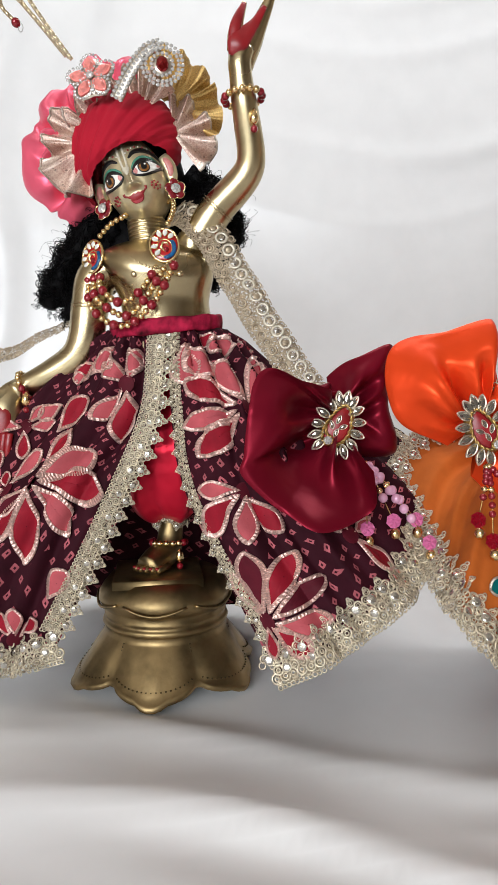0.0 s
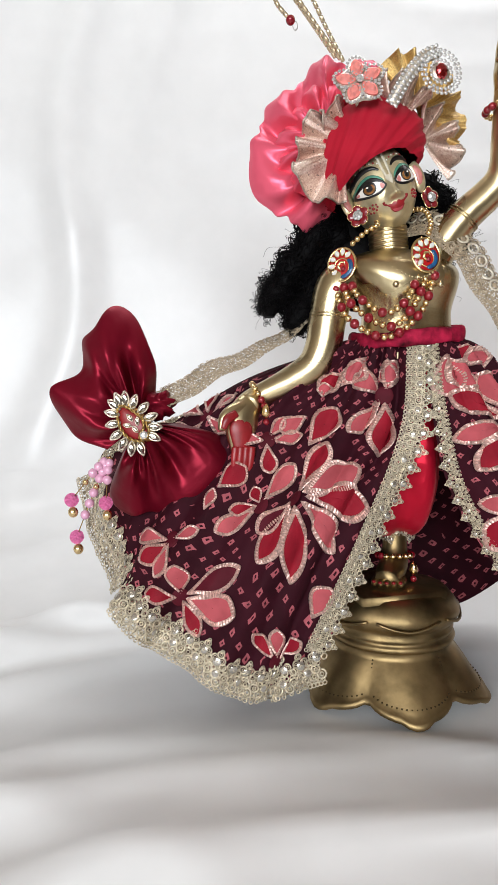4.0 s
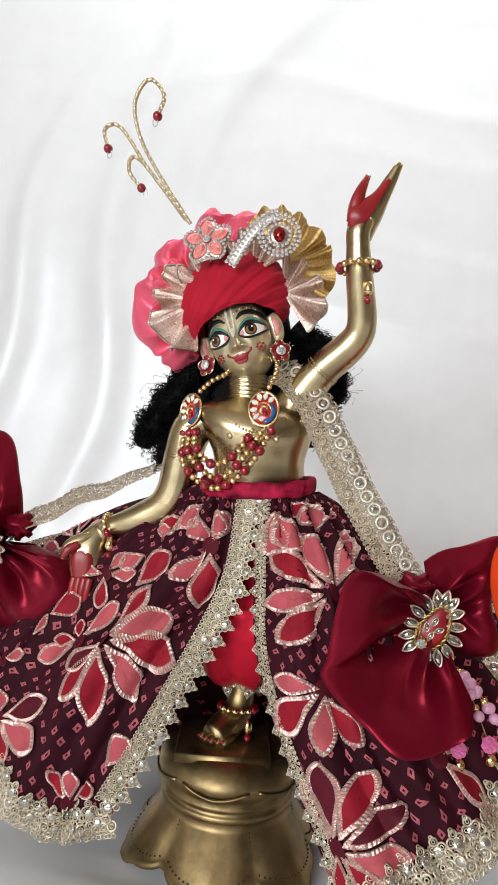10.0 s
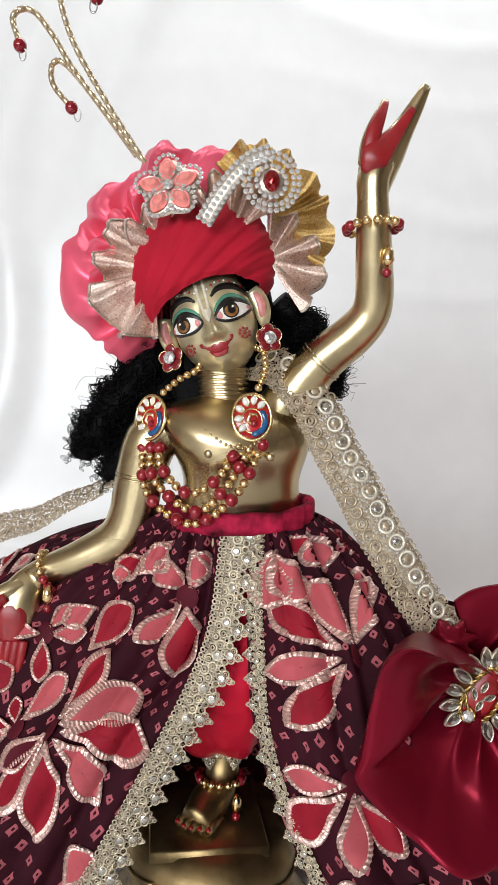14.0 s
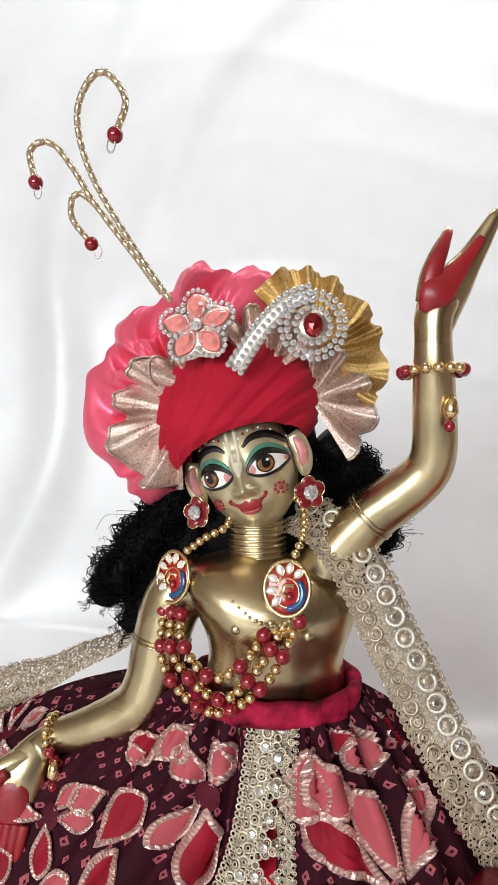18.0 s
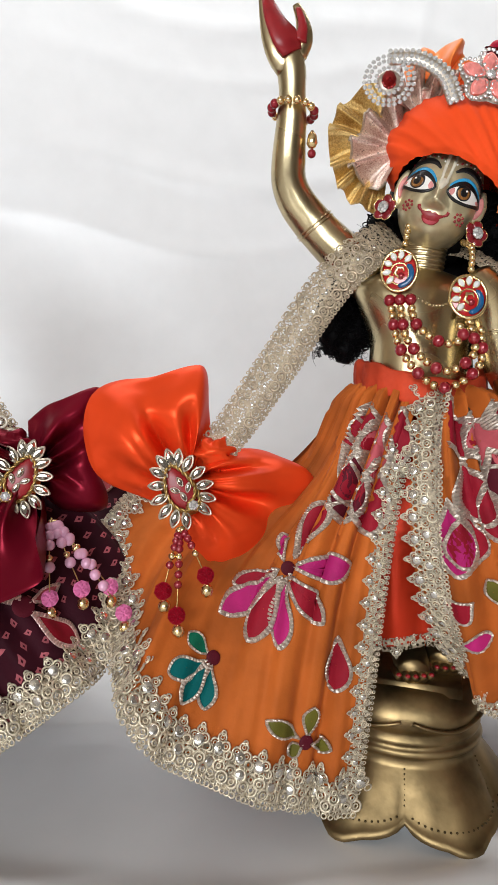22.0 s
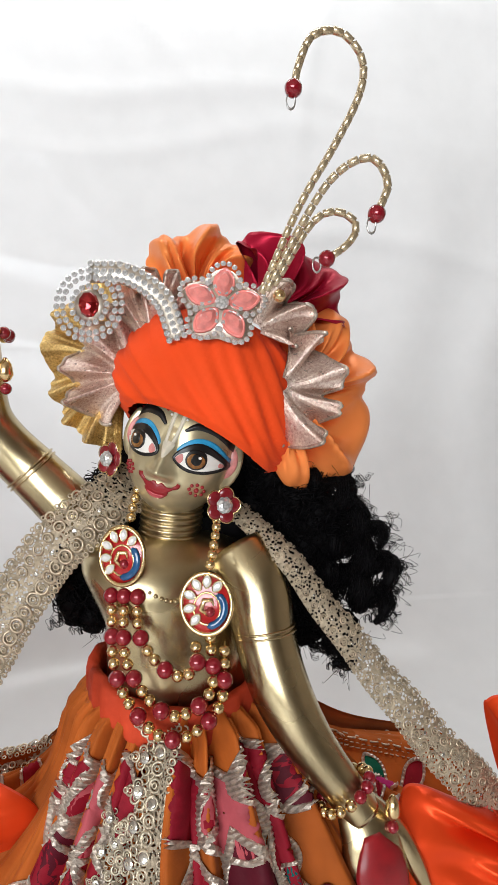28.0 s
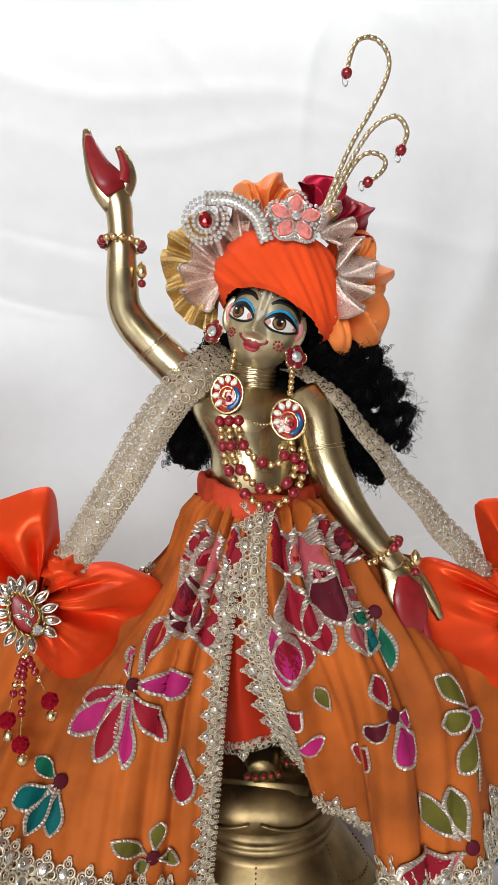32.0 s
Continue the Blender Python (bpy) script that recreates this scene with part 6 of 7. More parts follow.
# ---- lace ----
def lace_strip(parent, name, P, out, nrm, width, style, net, thread, label="", follow=None):
    """Metallic lace along points P: a net ground, looped rings, sequins and a scalloped outer edge. out: the way to the scallops."""
    n = len(P)
    g = Geo()
    k = np.arange(n)
    cols = []
    inner, outer = (-0.46, 0.24) if style == "hem" else (-0.5, 0.5)
    for f, h in ((inner, -0.0002), (inner, 0.0006), (inner * 0.5 + outer * 0.5, 0.0009), (outer, 0.0006), (outer, -0.0002)):
        cols.append((P + out * (f * width) + nrm * (h + 0.0008)) if follow is None else follow(k, f * width, 0.0) + nrm * (h + 0.0008))
    g.add(np.stack(cols, 1).reshape(-1, 3), grid_faces(n, 5))
    strip = part(name, g, net, parent, label)
    r, s, e = Geo(), Geo(), Geo()
    small, big = ring_shape(1, 0.36, 8, 4), ring_shape(1, 0.27, 11, 4)
    disc = disc_shape(1, 0.25, 10)
    rs = np.random.default_rng(int(abs(P[0, 0]) * 1e4) + n)

    def put(geo, sh, i, f, rad, lift=0.0016, shift=0.0, flat=0.8):
        t = unit(P[min(i + 1, n - 1)] - P[max(i - 1, 0)])
        c = (P[i] + out[i] * (f * width) + t * shift if follow is None else follow(i, f * width, shift)) + nrm[i] * lift
        rad = rad * float(np.linalg.norm(out[i]))
        z = nrm[i] + rs.normal(0, 0.12, 3)
        geo.add(sh[0] * (1, 1, flat), sh[1], 0, M=basis(c, t, z, rad))

    w = width
    if style == "hem":
        for i in range(n):
            put(r, small, i, -0.46, w * 0.06)
            put(r, small, i, -0.36, w * 0.05)
            put(r, small, i, 0.08, w * 0.055)
            if i % 2 == 0:
                put(r, big, i, -0.23, w * 0.125)
                put(r, small, i, -0.23, w * 0.055, 0.002)
            else:
                put(r, big, i, -0.05, w * 0.120)
                put(s if i % 3 == 0 else r, disc if i % 3 == 0 else small, i, -0.05, w * (0.11 if i % 3 == 0 else 0.05), 0.0021)
            if i % 4 == 0:
                for f, rad, sh in ((0.2, 0.085, -0.22), (0.2, 0.085, 0.22), (0.2, 0.085, 0.0), (0.33, 0.095, -0.12), (0.33, 0.095, 0.12), (0.47, 0.09, 0.0), (0.56, 0.05, 0.0), (0.33, 0.04, -0.12), (0.33, 0.04, 0.12), (0.47, 0.04, 0.0)):
                    put(r, big if rad > 0.08 else small, i, f, w * rad, 0.0016, shift=w * sh)
                put(s, disc, i, 0.27, w * 0.125, 0.0024)
                put(r, small, i, 0.27, w * 0.03, 0.0030)
    else:
        # from the plain cord edge to the looped edge: cord, a row of gold rings, large ivory rings with a sequin, loops
        for i in range(n):
            put(r, small, i, -0.48, w * 0.045)
            put(r, small, i, -0.40, w * 0.035)
            put(r, small, i, 0.04, w * 0.034)
            put(r, small, i, 0.40, w * 0.034, shift=w * 0.02 * (-1) ** i)
            if i % 2 == 0:
                put(r, big, i, -0.24, w * 0.125)
                put(r, small, i, -0.24, w * 0.055, 0.0020)
                put(r, small, i, -0.09, w * 0.05, shift=w * 0.12)
                put(r, big, i, 0.47, w * 0.085, 0.0012)
                put(r, small, i, 0.54, w * 0.035, 0.0014, shift=w * 0.1)
            if style == "plain_stole":
                if i % 2 == 0:
                    put(r, big, i, 0.22, w * 0.10)
                    put(r, small, i, 0.22, w * 0.04, 0.0020)
                elif i % 4 == 1:
                    put(s, disc, i, -0.02, w * 0.05, 0.0019)
            elif i % 3 == 0:
                put(e, big, i, 0.23, w * 0.165, 0.0021, flat=0.45)
                put(s if i % 6 else r, disc, i, 0.23, w * 0.085, 0.0019)
    part("ring_work", r, thread, strip, kind="stuff")
    if e.n:
        part("ring_border", e, STOLE_RING, strip, kind="stuff")
    if s.n:
        part("sequin_work", s, SEQUIN, strip, kind="stuff")
    return strip


def skirt_lace(skirt, S, uv, width, step=0.0032, flip=1):
    """Lace sewn along a line of (u, v) places on the skirt."""
    c = catmull(uv, 400)
    P = S(c[:, 0], c[:, 1])
    d = np.concatenate([[0], np.cumsum(np.linalg.norm(np.diff(P, axis=0), axis=1))])
    k = int(d[-1] / step)
    t = np.linspace(0, d[-1], k)
    c = np.stack([np.interp(t, d, c[:, i]) for i in (0, 1)], -1)
    P, N = S(c[:, 0], c[:, 1]), normal_of(S, c[:, 0], c[:, 1])
    T = unit(np.gradient(P, axis=0))
    O = unit(np.cross(T, N)) * flip
    e = 2e-3
    S0 = S.base
    su = (S0(c[:, 0] + e, c[:, 1]) - S0(c[:, 0] - e, c[:, 1])) / (2 * e)
    sv = (S0(c[:, 0], c[:, 1] + e) - S0(c[:, 0], c[:, 1] - e)) / (2 * e)
    G = np.linalg.inv(np.stack([np.stack([(su * su).sum(1), (su * sv).sum(1)], -1), np.stack([(su * sv).sum(1), (sv * sv).sum(1)], -1)], 1))

    def follow(i, a, b):
        d = O[i] * a + T[i] * b
        duv = (G[i] @ np.stack([(d * su[i]).sum(-1), (d * sv[i]).sum(-1)], -1)[..., None])[..., 0]
        return S(c[i, 0] + duv[..., 0], c[i, 1] + duv[..., 1])

    return lace_strip(skirt, "lace_trim", P, O, N, width, "hem", LACE_NET, LACE, "silver-gold scalloped lace with sequins", follow)


skirt_lace(skirt_a, SAL, [(0.02, 0.02), (0.03, 0.3), (0.03, 0.6), (0.03, 0.8), (0.035, 0.95)], 0.021, flip=-1)
skirt_lace(skirt_a, SAL, [(0.0, 0.985), (0.2, 0.985), (0.4, 0.985), (0.6, 0.985), (0.8, 0.975), (1.0, 0.975)], 0.0265, flip=1)
skirt_lace(skirt_a, SAR, [(0.02, 0.02), (0.025, 0.3), (0.025, 0.6), (0.025, 0.8), (0.03, 0.95)], 0.0125, flip=1)
skirt_lace(skirt_a, SAR, [(0.0, 0.985), (0.2, 0.985), (0.4, 0.985), (0.6, 0.985), (0.8, 0.975), (1.0, 0.975)], 0.0265, flip=-1)
skirt_lace(skirt_b, SBL, [(0.02, 0.28), (0.02, 0.4), (0.02, 0.6), (0.02, 0.8), (0.03, 0.96)], 0.0145, flip=1)
skirt_lace(skirt_b, SBL, [(0.0, 0.985), (0.2, 0.985), (0.4, 0.985), (0.6, 0.985), (0.8, 0.975), (1.0, 0.975)], 0.0265, flip=1)
skirt_lace(skirt_b, SBR, [(0.05, 0.02), (0.045, 0.3), (0.04, 0.6), (0.04, 0.96)], 0.022, flip=1)
skirt_lace(skirt_b, SBR, [(0.0, 0.985), (0.2, 0.99), (0.32, 0.99)], 0.011, 0.003, flip=-1)
skirt_lace(skirt_b, SBR, [(0.33, 0.985), (0.45, 0.985), (0.6, 0.985), (0.8, 0.985), (1.0, 0.985)], 0.0265, flip=-1)

for sk, S, f in ((skirt_a, SAL, 1), (skirt_a, SAR, -1), (skirt_b, SBL, 1), (skirt_b, SBR, -1)):
    skirt_lace(sk, S, [(0.97, 0.30), (0.975, 0.5), (0.98, 0.75), (0.98, 0.98)], 0.020, 0.0036, flip=-f)


def stole(label, base, pts, widths, facing, flip=1, style="plain_stole"):
    st = thing("stole", base, label, "stole", "lace stoles")
    P = along(pts, 0.0036)
    N = unit(np.array(facing, float) + 0 * P)
    T = unit(np.gradient(P, axis=0))
    O = unit(np.cross(T, N)) * flip
    N = unit(np.cross(O, T)) * flip
    N = np.where((N[:, 1:2] > 0), -N, N)
    W = catmull([(w,) for w in widths], len(P))[:, 0]
    m = len(P)
    wave = 0.0015 * np.sin(np.arange(m) * 0.5)
    lace_strip(st, "ribbon", P + N * wave[:, None], O * (W / W.max())[:, None], N, W.max(), style, STOLE_NET, STOLE_LACE)
    return st


stole("pale gold lace stole from shoulder to maroon bow", (0.045, 0.478, 0.23), [(-0.060, 0.53, 0.377), (-0.046, 0.514, 0.373), (-0.028, 0.505, 0.354), (-0.008, 0.496, 0.319), (0.015, 0.487, 0.28), (0.040, 0.479, 0.243), (0.056, 0.48, 0.222)], (0.023, 0.026, 0.026, 0.025, 0.023), (0.15, -0.95, 0.2), -1, "ring_stole")
stole("pale gold lace stole behind the arm to maroon bow", (-0.27, 0.533, 0.23), [(-0.095, 0.566, 0.338), (-0.141, 0.550, 0.305), (-0.177, 0.545, 0.281), (-0.219, 0.539, 0.262), (-0.257, 0.534, 0.240), (-0.274, 0.534, 0.228)], (0.005, 0.010, 0.020, 0.028, 0.024), (-0.1, -0.5, 0.85), 1)
stole("pale gold lace stole from shoulder to orange bow", (0.185, 0.46, 0.225), [(0.305, 0.462, 0.376), (0.286, 0.443, 0.367), (0.268, 0.442, 0.352), (0.250, 0.448, 0.330), (0.227, 0.454, 0.291), (0.205, 0.457, 0.257), (0.184, 0.462, 0.226)], (0.024, 0.026, 0.026, 0.025, 0.023), (-0.15, -0.95, 0.2), 1)
stole("pale gold lace stole over the hair to orange bow", (0.47, 0.405, 0.215), [(0.338, 0.455, 0.368), (0.354, 0.434, 0.358), (0.372, 0.421, 0.338), (0.394, 0.416, 0.308), (0.420, 0.412, 0.275), (0.450, 0.408, 0.239), (0.475, 0.408, 0.212)], (0.010, 0.012, 0.016, 0.020, 0.020), (0.1, -0.95, 0.25), -1)


def cuff(parent, V, mat):
    P = np.vstack([V, V[:1]])
    c = V.mean(0)
    N = unit((P - c) * (1, 1, 0))
    lace_strip(parent, "lace_cuff", P[::2], np.array([(0, 0, -1.0)] * len(P[::2])), N[::2], 0.012, "hem", LACE_NET, LACE, "narrow silver lace cuff")


cuff(trousers_a, cuff_a, LACE)
cuff(trousers_b, cuff_b, LACE)


# ---- appliqued petals ----
def petal_on(skirt, S, u, v, ang, length, width, mat, braid, up=0.0):
    """One cloth petal stitched on the skirt, with a ribbed braid round it."""
    e = 2e-3
    u0, v0 = np.array(u), np.array(v)
    S0 = S.base
    su = (S0(u0 + e, v0) - S0(u0 - e, v0)) / (2 * e)
    sv = (S0(u0, v0 + e) - S0(u0, v0 - e)) / (2 * e)
    n = unit(np.cross(su, sv))
    t1 = unit(np.array((1.0, 0, 0)) - n * n[0])
    t2 = np.cross(n, t1)
    t2 = t2 * (1 if t2[2] > 0 else -1)
    A = np.array([[su @ su, su @ sv], [su @ sv, sv @ sv]])
    ca, sa = math.cos(radians(ang)), math.sin(radians(ang))

    def place(x, y, lift):
        d = (x * ca - y * sa)[..., None] * t1 + (x * sa + y * ca)[..., None] * t2
        duv = np.linalg.solve(A, np.stack([d @ su, d @ sv], -1).reshape(-1, 2).T).T.reshape(*d.shape[:-1], 2)
        uu, vv = u0 + duv[..., 0], v0 + duv[..., 1]
        return S(uu, vv) + normal_of(S, uu, vv) * np.asarray(lift)[..., None]

    m = 44
    t = np.linspace(0, 2 * np.pi, m, endpoint=False)
    s = 0.5 - 0.5 * np.cos(t)
    prof = np.sin(np.pi * s ** 1.55) ** 0.78 * np.sign(np.sin(t))
    hw = max(length * width * 0.5, 0.0046)
    x, y = length * (0.14 + 0.86 * s), hw * prof
    cx = length * 0.6
    g = Geo()
    rows = [place(cx + (x - cx) * k, y * k, np.full(m, 0.0012 + up)) for k in (0.02, 0.2, 0.4, 0.6, 0.8, 1.0)]
    g.add(np.concatenate(rows), grid_faces(6, m, True))
    ob = part("petal", g, mat, skirt)
    # braid: evenly spaced ribs round the outline
    d = np.concatenate([[0], np.cumsum(np.hypot(np.diff(np.append(x, x[0])), np.diff(np.append(y, y[0]))))])
    k = max(24, int(d[-1] / 0.0010) // 2 * 2)
    tt = np.linspace(0, d[-1], k, endpoint=False)
    xx, yy = np.interp(tt, d, np.append(x, x[0])), np.interp(tt, d, np.append(y, y[0]))
    dx, dy = np.roll(xx, -1) - np.roll(xx, 1), np.roll(yy, -1) - np.roll(yy, 1)
    L = np.maximum(np.hypot(dx, dy), 1e-6)
    ox, oy = dy / L, -dx / L
    hb = min(0.0018, 0.0003 + 0.024 * length) * (1.0 if braid is ROSE_BRAID else 0.82)
    rib = np.where(np.arange(k) % 2 == 0, 1.0, 0.0)
    cols = [place(xx + ox * o * hb, yy + oy * o * hb, 0.0009 + up + hgt * (0.0008 * rib + 0.0007)) for o, hgt in ((-1.15, 0.0), (-0.85, 0.8), (0.0, 1.0), (0.85, 0.8), (1.15, 0.0))]
    b = Geo()
    V = np.stack(cols, 1)
    V = np.concatenate([V, V[:1]])
    b.add(V.reshape(-1, 3), grid_faces(k + 1, 5))
    part("braid", b, braid, ob, smooth=False)


def flower(skirt, S, u, v, petals, heart=None):
    for i, (ang, length, width, mat) in enumerate(petals):
        petal_on(skirt, S, u, v, ang, length, width * (0.86 if len(petals) > 3 else 1.0), mat, ROSE_BRAID if skirt is skirt_a else SILVER_BRAID, 0.0006 * (i % 3))
    if len(petals) > 2:
        g = Geo()
        V, F = disc_shape(0.0070 if skirt is skirt_a else 0.0045, 0.0008, 14)
        n = normal_of(S, np.array(u), np.array(v))
        g.add(V, F, 0, M=basis(S(np.array(u), np.array(v)) + n * 0.0016, (1, 0, 0), n))
        part("heart", g, WINE, skirt)


flower(skirt_a, SAL, 0.326, 0.582, [(25, 0.057, 0.45, ROSE), (-3, 0.061, 0.45, DEEP_RED), (-44, 0.046, 0.45, ROSE), (-97, 0.049, 0.45, DEEP_RED), (-128, 0.050, 0.35, DEEP_RED), (-146, 0.037, 0.40, WINE), (57, 0.053, 0.35, DEEP_RED)])
flower(skirt_a, SAL, 0.424, 0.582, [(42, 0.041, 0.50, ROSE), (109, 0.016, 0.60, DEEP_RED), (-179, 0.024, 0.45, DEEP_RED), (-156, 0.039, 0.40, ROSE)])
flower(skirt_a, SAL, 0.497, 0.868, [(93, 0.022, 0.80, ROSE), (17, 0.044, 0.45, WINE), (-22, 0.045, 0.45, ROSE), (-180, 0.027, 0.50, DEEP_RED), (-59, 0.031, 0.40, DEEP_RED)])
flower(skirt_a, SAL, 0.585, 0.715, [(-150, 0.035, 0.45, DEEP_RED), (-119, 0.033, 0.45, ROSE), (170, 0.035, 0.45, ROSE), (5, 0.021, 0.35, ROSE)])
flower(skirt_a, SAL, 0.194, 0.222, [(139, 0.030, 0.55, ROSE), (-88, 0.044, 0.45, DEEP_RED), (-126, 0.033, 0.40, ROSE), (68, 0.028, 0.50, ROSE)])
flower(skirt_a, SAL, 0.507, 0.409, [(-2, 0.029, 0.45, ROSE), (-94, 0.027, 0.50, DEEP_RED), (175, 0.024, 0.50, ROSE), (49, 0.024, 0.40, ROSE)])
flower(skirt_a, SAL, 0.380, 0.424, [(48, 0.045, 0.50, DEEP_RED)])
flower(skirt_a, SAL, 0.380, 0.207, [(43, 0.029, 0.50, ROSE), (174, 0.016, 0.40, ROSE)])
flower(skirt_a, SAL, 0.180, 0.937, [(130, 0.023, 0.45, DEEP_RED), (86, 0.023, 0.30, ROSE), (31, 0.023, 0.45, DEEP_RED)])
flower(skirt_a, SAL, 0.116, 0.872, [(59, 0.030, 0.45, ROSE)])
flower(skirt_a, SAL, 0.546, 0.562, [(34, 0.029, 0.60, DEEP_RED)])
flower(skirt_a, SAL, 0.541, 0.621, [(63, 0.019, 0.50, ROSE)])
flower(skirt_a, SAR, 0.312, 0.369, [(153, 0.055, 0.40, DEEP_RED), (-161, 0.047, 0.40, ROSE), (-125, 0.049, 0.42, DEEP_RED), (68, 0.055, 0.35, ROSE), (114, 0.047, 0.40, ROSE)])
flower(skirt_a, SAR, 0.233, 0.626, [(-180, 0.031, 0.45, ROSE), (-139, 0.042, 0.45, DEEP_RED), (-91, 0.033, 0.40, ROSE), (-52, 0.037, 0.40, DEEP_RED)])
flower(skirt_a, SAR, 0.072, 0.912, [(110, 0.053, 0.42, WINE), (76, 0.056, 0.40, DEEP_RED), (39, 0.049, 0.42, WINE), (-4, 0.046, 0.42, ROSE), (-33, 0.039, 0.40, DEEP_RED), (-77, 0.023, 0.40, DEEP_RED), (133, 0.040, 0.30, DEEP_RED)])
flower(skirt_a, SAR, 0.487, 0.789, [(158, 0.042, 0.35, DEEP_RED), (128, 0.032, 0.40, DEEP_RED), (36, 0.026, 0.40, ROSE), (-29, 0.045, 0.40, DEEP_RED)])
flower(skirt_a, SAR, 0.116, 0.054, [(-85, 0.035, 0.50, ROSE), (-65, 0.034, 0.45, ROSE)])
flower(skirt_a, SAR, 0.351, 0.009, [(-67, 0.029, 0.50, ROSE)])
flower(skirt_a, SAR, 0.556, 0.019, [(-27, 0.024, 0.50, DEEP_RED)])
flower(skirt_b, SBL, 0.380, 0.631, [(53, 0.056, 0.42, DEEP_RED), (-8, 0.044, 0.45, MAGENTA), (-61, 0.036, 0.45, DEEP_RED), (-106, 0.041, 0.40, MAGENTA), (-129, 0.046, 0.35, DEEP_RED), (-154, 0.048, 0.35, MAGENTA), (-172, 0.035, 0.40, DEEP_RED), (103, 0.029, 0.40, MAGENTA)])
flower(skirt_b, SBL, 0.507, 0.833, [(141, 0.020, 0.60, GREEN), (-157, 0.031, 0.45, TEAL), (-128, 0.032, 0.40, TEAL), (-100, 0.029, 0.40, TEAL)])
flower(skirt_b, SBL, 0.219, 0.912, [(150, 0.025, 0.45, OLIVE), (-146, 0.013, 0.45, OLIVE), (-22, 0.020, 0.50, OLIVE), (74, 0.020, 0.35, OLIVE)])
flower(skirt_b, SBL, 0.136, 0.734, [(-96, 0.034, 0.40, DEEP_RED)])
flower(skirt_b, SBR, 0.155, 0.360, [(-78, 0.035, 0.60, DEEP_RED)])
flower(skirt_b, SBR, 0.502, 0.389, [(165, 0.030, 0.42, TEAL), (-155, 0.030, 0.42, GREEN), (-118, 0.034, 0.38, TEAL), (-78, 0.034, 0.34, GREEN)])
flower(skirt_b, SBR, 0.385, 0.606, [(111, 0.025, 0.50, DEEP_RED), (-23, 0.017, 0.50, MAGENTA), (-67, 0.031, 0.60, MAGENTA), (-138, 0.017, 0.70, WINE)])
flower(skirt_b, SBR, 0.619, 0.720, [(137, 0.040, 0.45, OLIVE), (-177, 0.034, 0.45, OLIVE), (-124, 0.035, 0.50, OLIVE), (-67, 0.049, 0.42, OLIVE), (-19, 0.037, 0.42, MAGENTA), (88, 0.018, 0.35, DEEP_RED)])
flower(skirt_b, SBR, 0.566, 0.917, [(138, 0.048, 0.42, OLIVE), (108, 0.039, 0.40, OLIVE), (-153, 0.061, 0.50, DEEP_RED), (-140, 0.028, 0.50, ROSE)])
flower(skirt_b, SBR, 0.717, 0.986, [(-135, 0.036, 0.50, TEAL), (-109, 0.029, 0.50, TEAL)])
flower(skirt_b, SBR, 0.165, 0.601, [(-116, 0.024, 0.70, DEEP_RED)])
flower(skirt_b, SBR, 0.219, 0.646, [(124, 0.020, 0.40, OLIVE)])
flower(skirt_b, SBR, 0.101, 0.794, [(25, 0.015, 0.60, MAGENTA)])
flower(skirt_b, SBR, 0.321, 0.660, [(-109, 0.024, 0.60, DEEP_RED)])
flower(skirt_b, SBL, 0.238, 0.414, [(-122, 0.020, 0.50, WINE)])
flower(skirt_a, SAL, 0.321, 0.059, [(-125, 0.026, 0.50, ROSE)])
flower(skirt_a, SAL, 0.194, 0.069, [(-92, 0.021, 0.50, ROSE)])
flower(skirt_a, SAL, 0.395, 0.123, [(-147, 0.026, 0.50, DEEP_RED)])
flower(skirt_a, SAR, 0.243, 0.024, [(-58, 0.014, 0.50, DEEP_RED)])
flower(skirt_a, SAR, 0.395, 0.177, [(-13, 0.019, 0.50, DEEP_RED)])
flower(skirt_a, SAL, 0.434, 0.305, [(-155, 0.024, 0.50, ROSE)])

# long petals side by side in the gathers below the waist
CLOTHS = (DEEP_RED, ROSE, DEEP_RED, DEEP_RED, WINE, DEEP_RED, MAGENTA)
for S, a0, a1, rows in ((SBR, -90, -50, ((0.04, 5), (0.19, 3), (0.30, 3))), (SBL, -98, -140, ((0.06, 4), (0.25, 3)))):
    for row, (v, count) in enumerate(rows):
        for k in range(count):
            u = 0.13 + 0.115 * k + 0.05 * (row % 2)
            flower(skirt_b, S, u, v + 0.02 * math.sin(2.3 * k + row), [(a0 + (a1 - a0) * (u - 0.1) / 0.6, 0.042 + 0.005 * math.sin(1.7 * k + row), 0.40, CLOTHS[(k + 3 * row) % 7])])

# petals round the sides of the skirts
flower(skirt_a, SAL, 0.78, 0.42, [(20, 0.034, 0.42, ROSE), (75, 0.030, 0.45, DEEP_RED), (140, 0.034, 0.42, ROSE), (215, 0.032, 0.42, DEEP_RED), (290, 0.034, 0.42, ROSE)])
flower(skirt_a, SAL, 0.90, 0.52, [(40, 0.030, 0.45, DEEP_RED), (120, 0.028, 0.45, ROSE), (200, 0.030, 0.42, DEEP_RED), (300, 0.030, 0.42, ROSE)])
flower(skirt_a, SAR, 0.86, 0.50, [(30, 0.030, 0.45, ROSE), (110, 0.030, 0.45, DEEP_RED), (190, 0.030, 0.42, ROSE), (280, 0.032, 0.42, DEEP_RED)])
flower(skirt_b, SBR, 0.74, 0.42, [(20, 0.032, 0.42, MAGENTA), (90, 0.030, 0.45, DEEP_RED), (160, 0.020, 0.50, TEAL), (240, 0.026, 0.42, GREEN), (310, 0.032, 0.42, DEEP_RED)])
flower(skirt_b, SBR, 0.88, 0.50, [(40, 0.030, 0.45, DEEP_RED), (120, 0.028, 0.45, GREEN), (200, 0.030, 0.42, MAGENTA), (300, 0.030, 0.42, ROSE)])
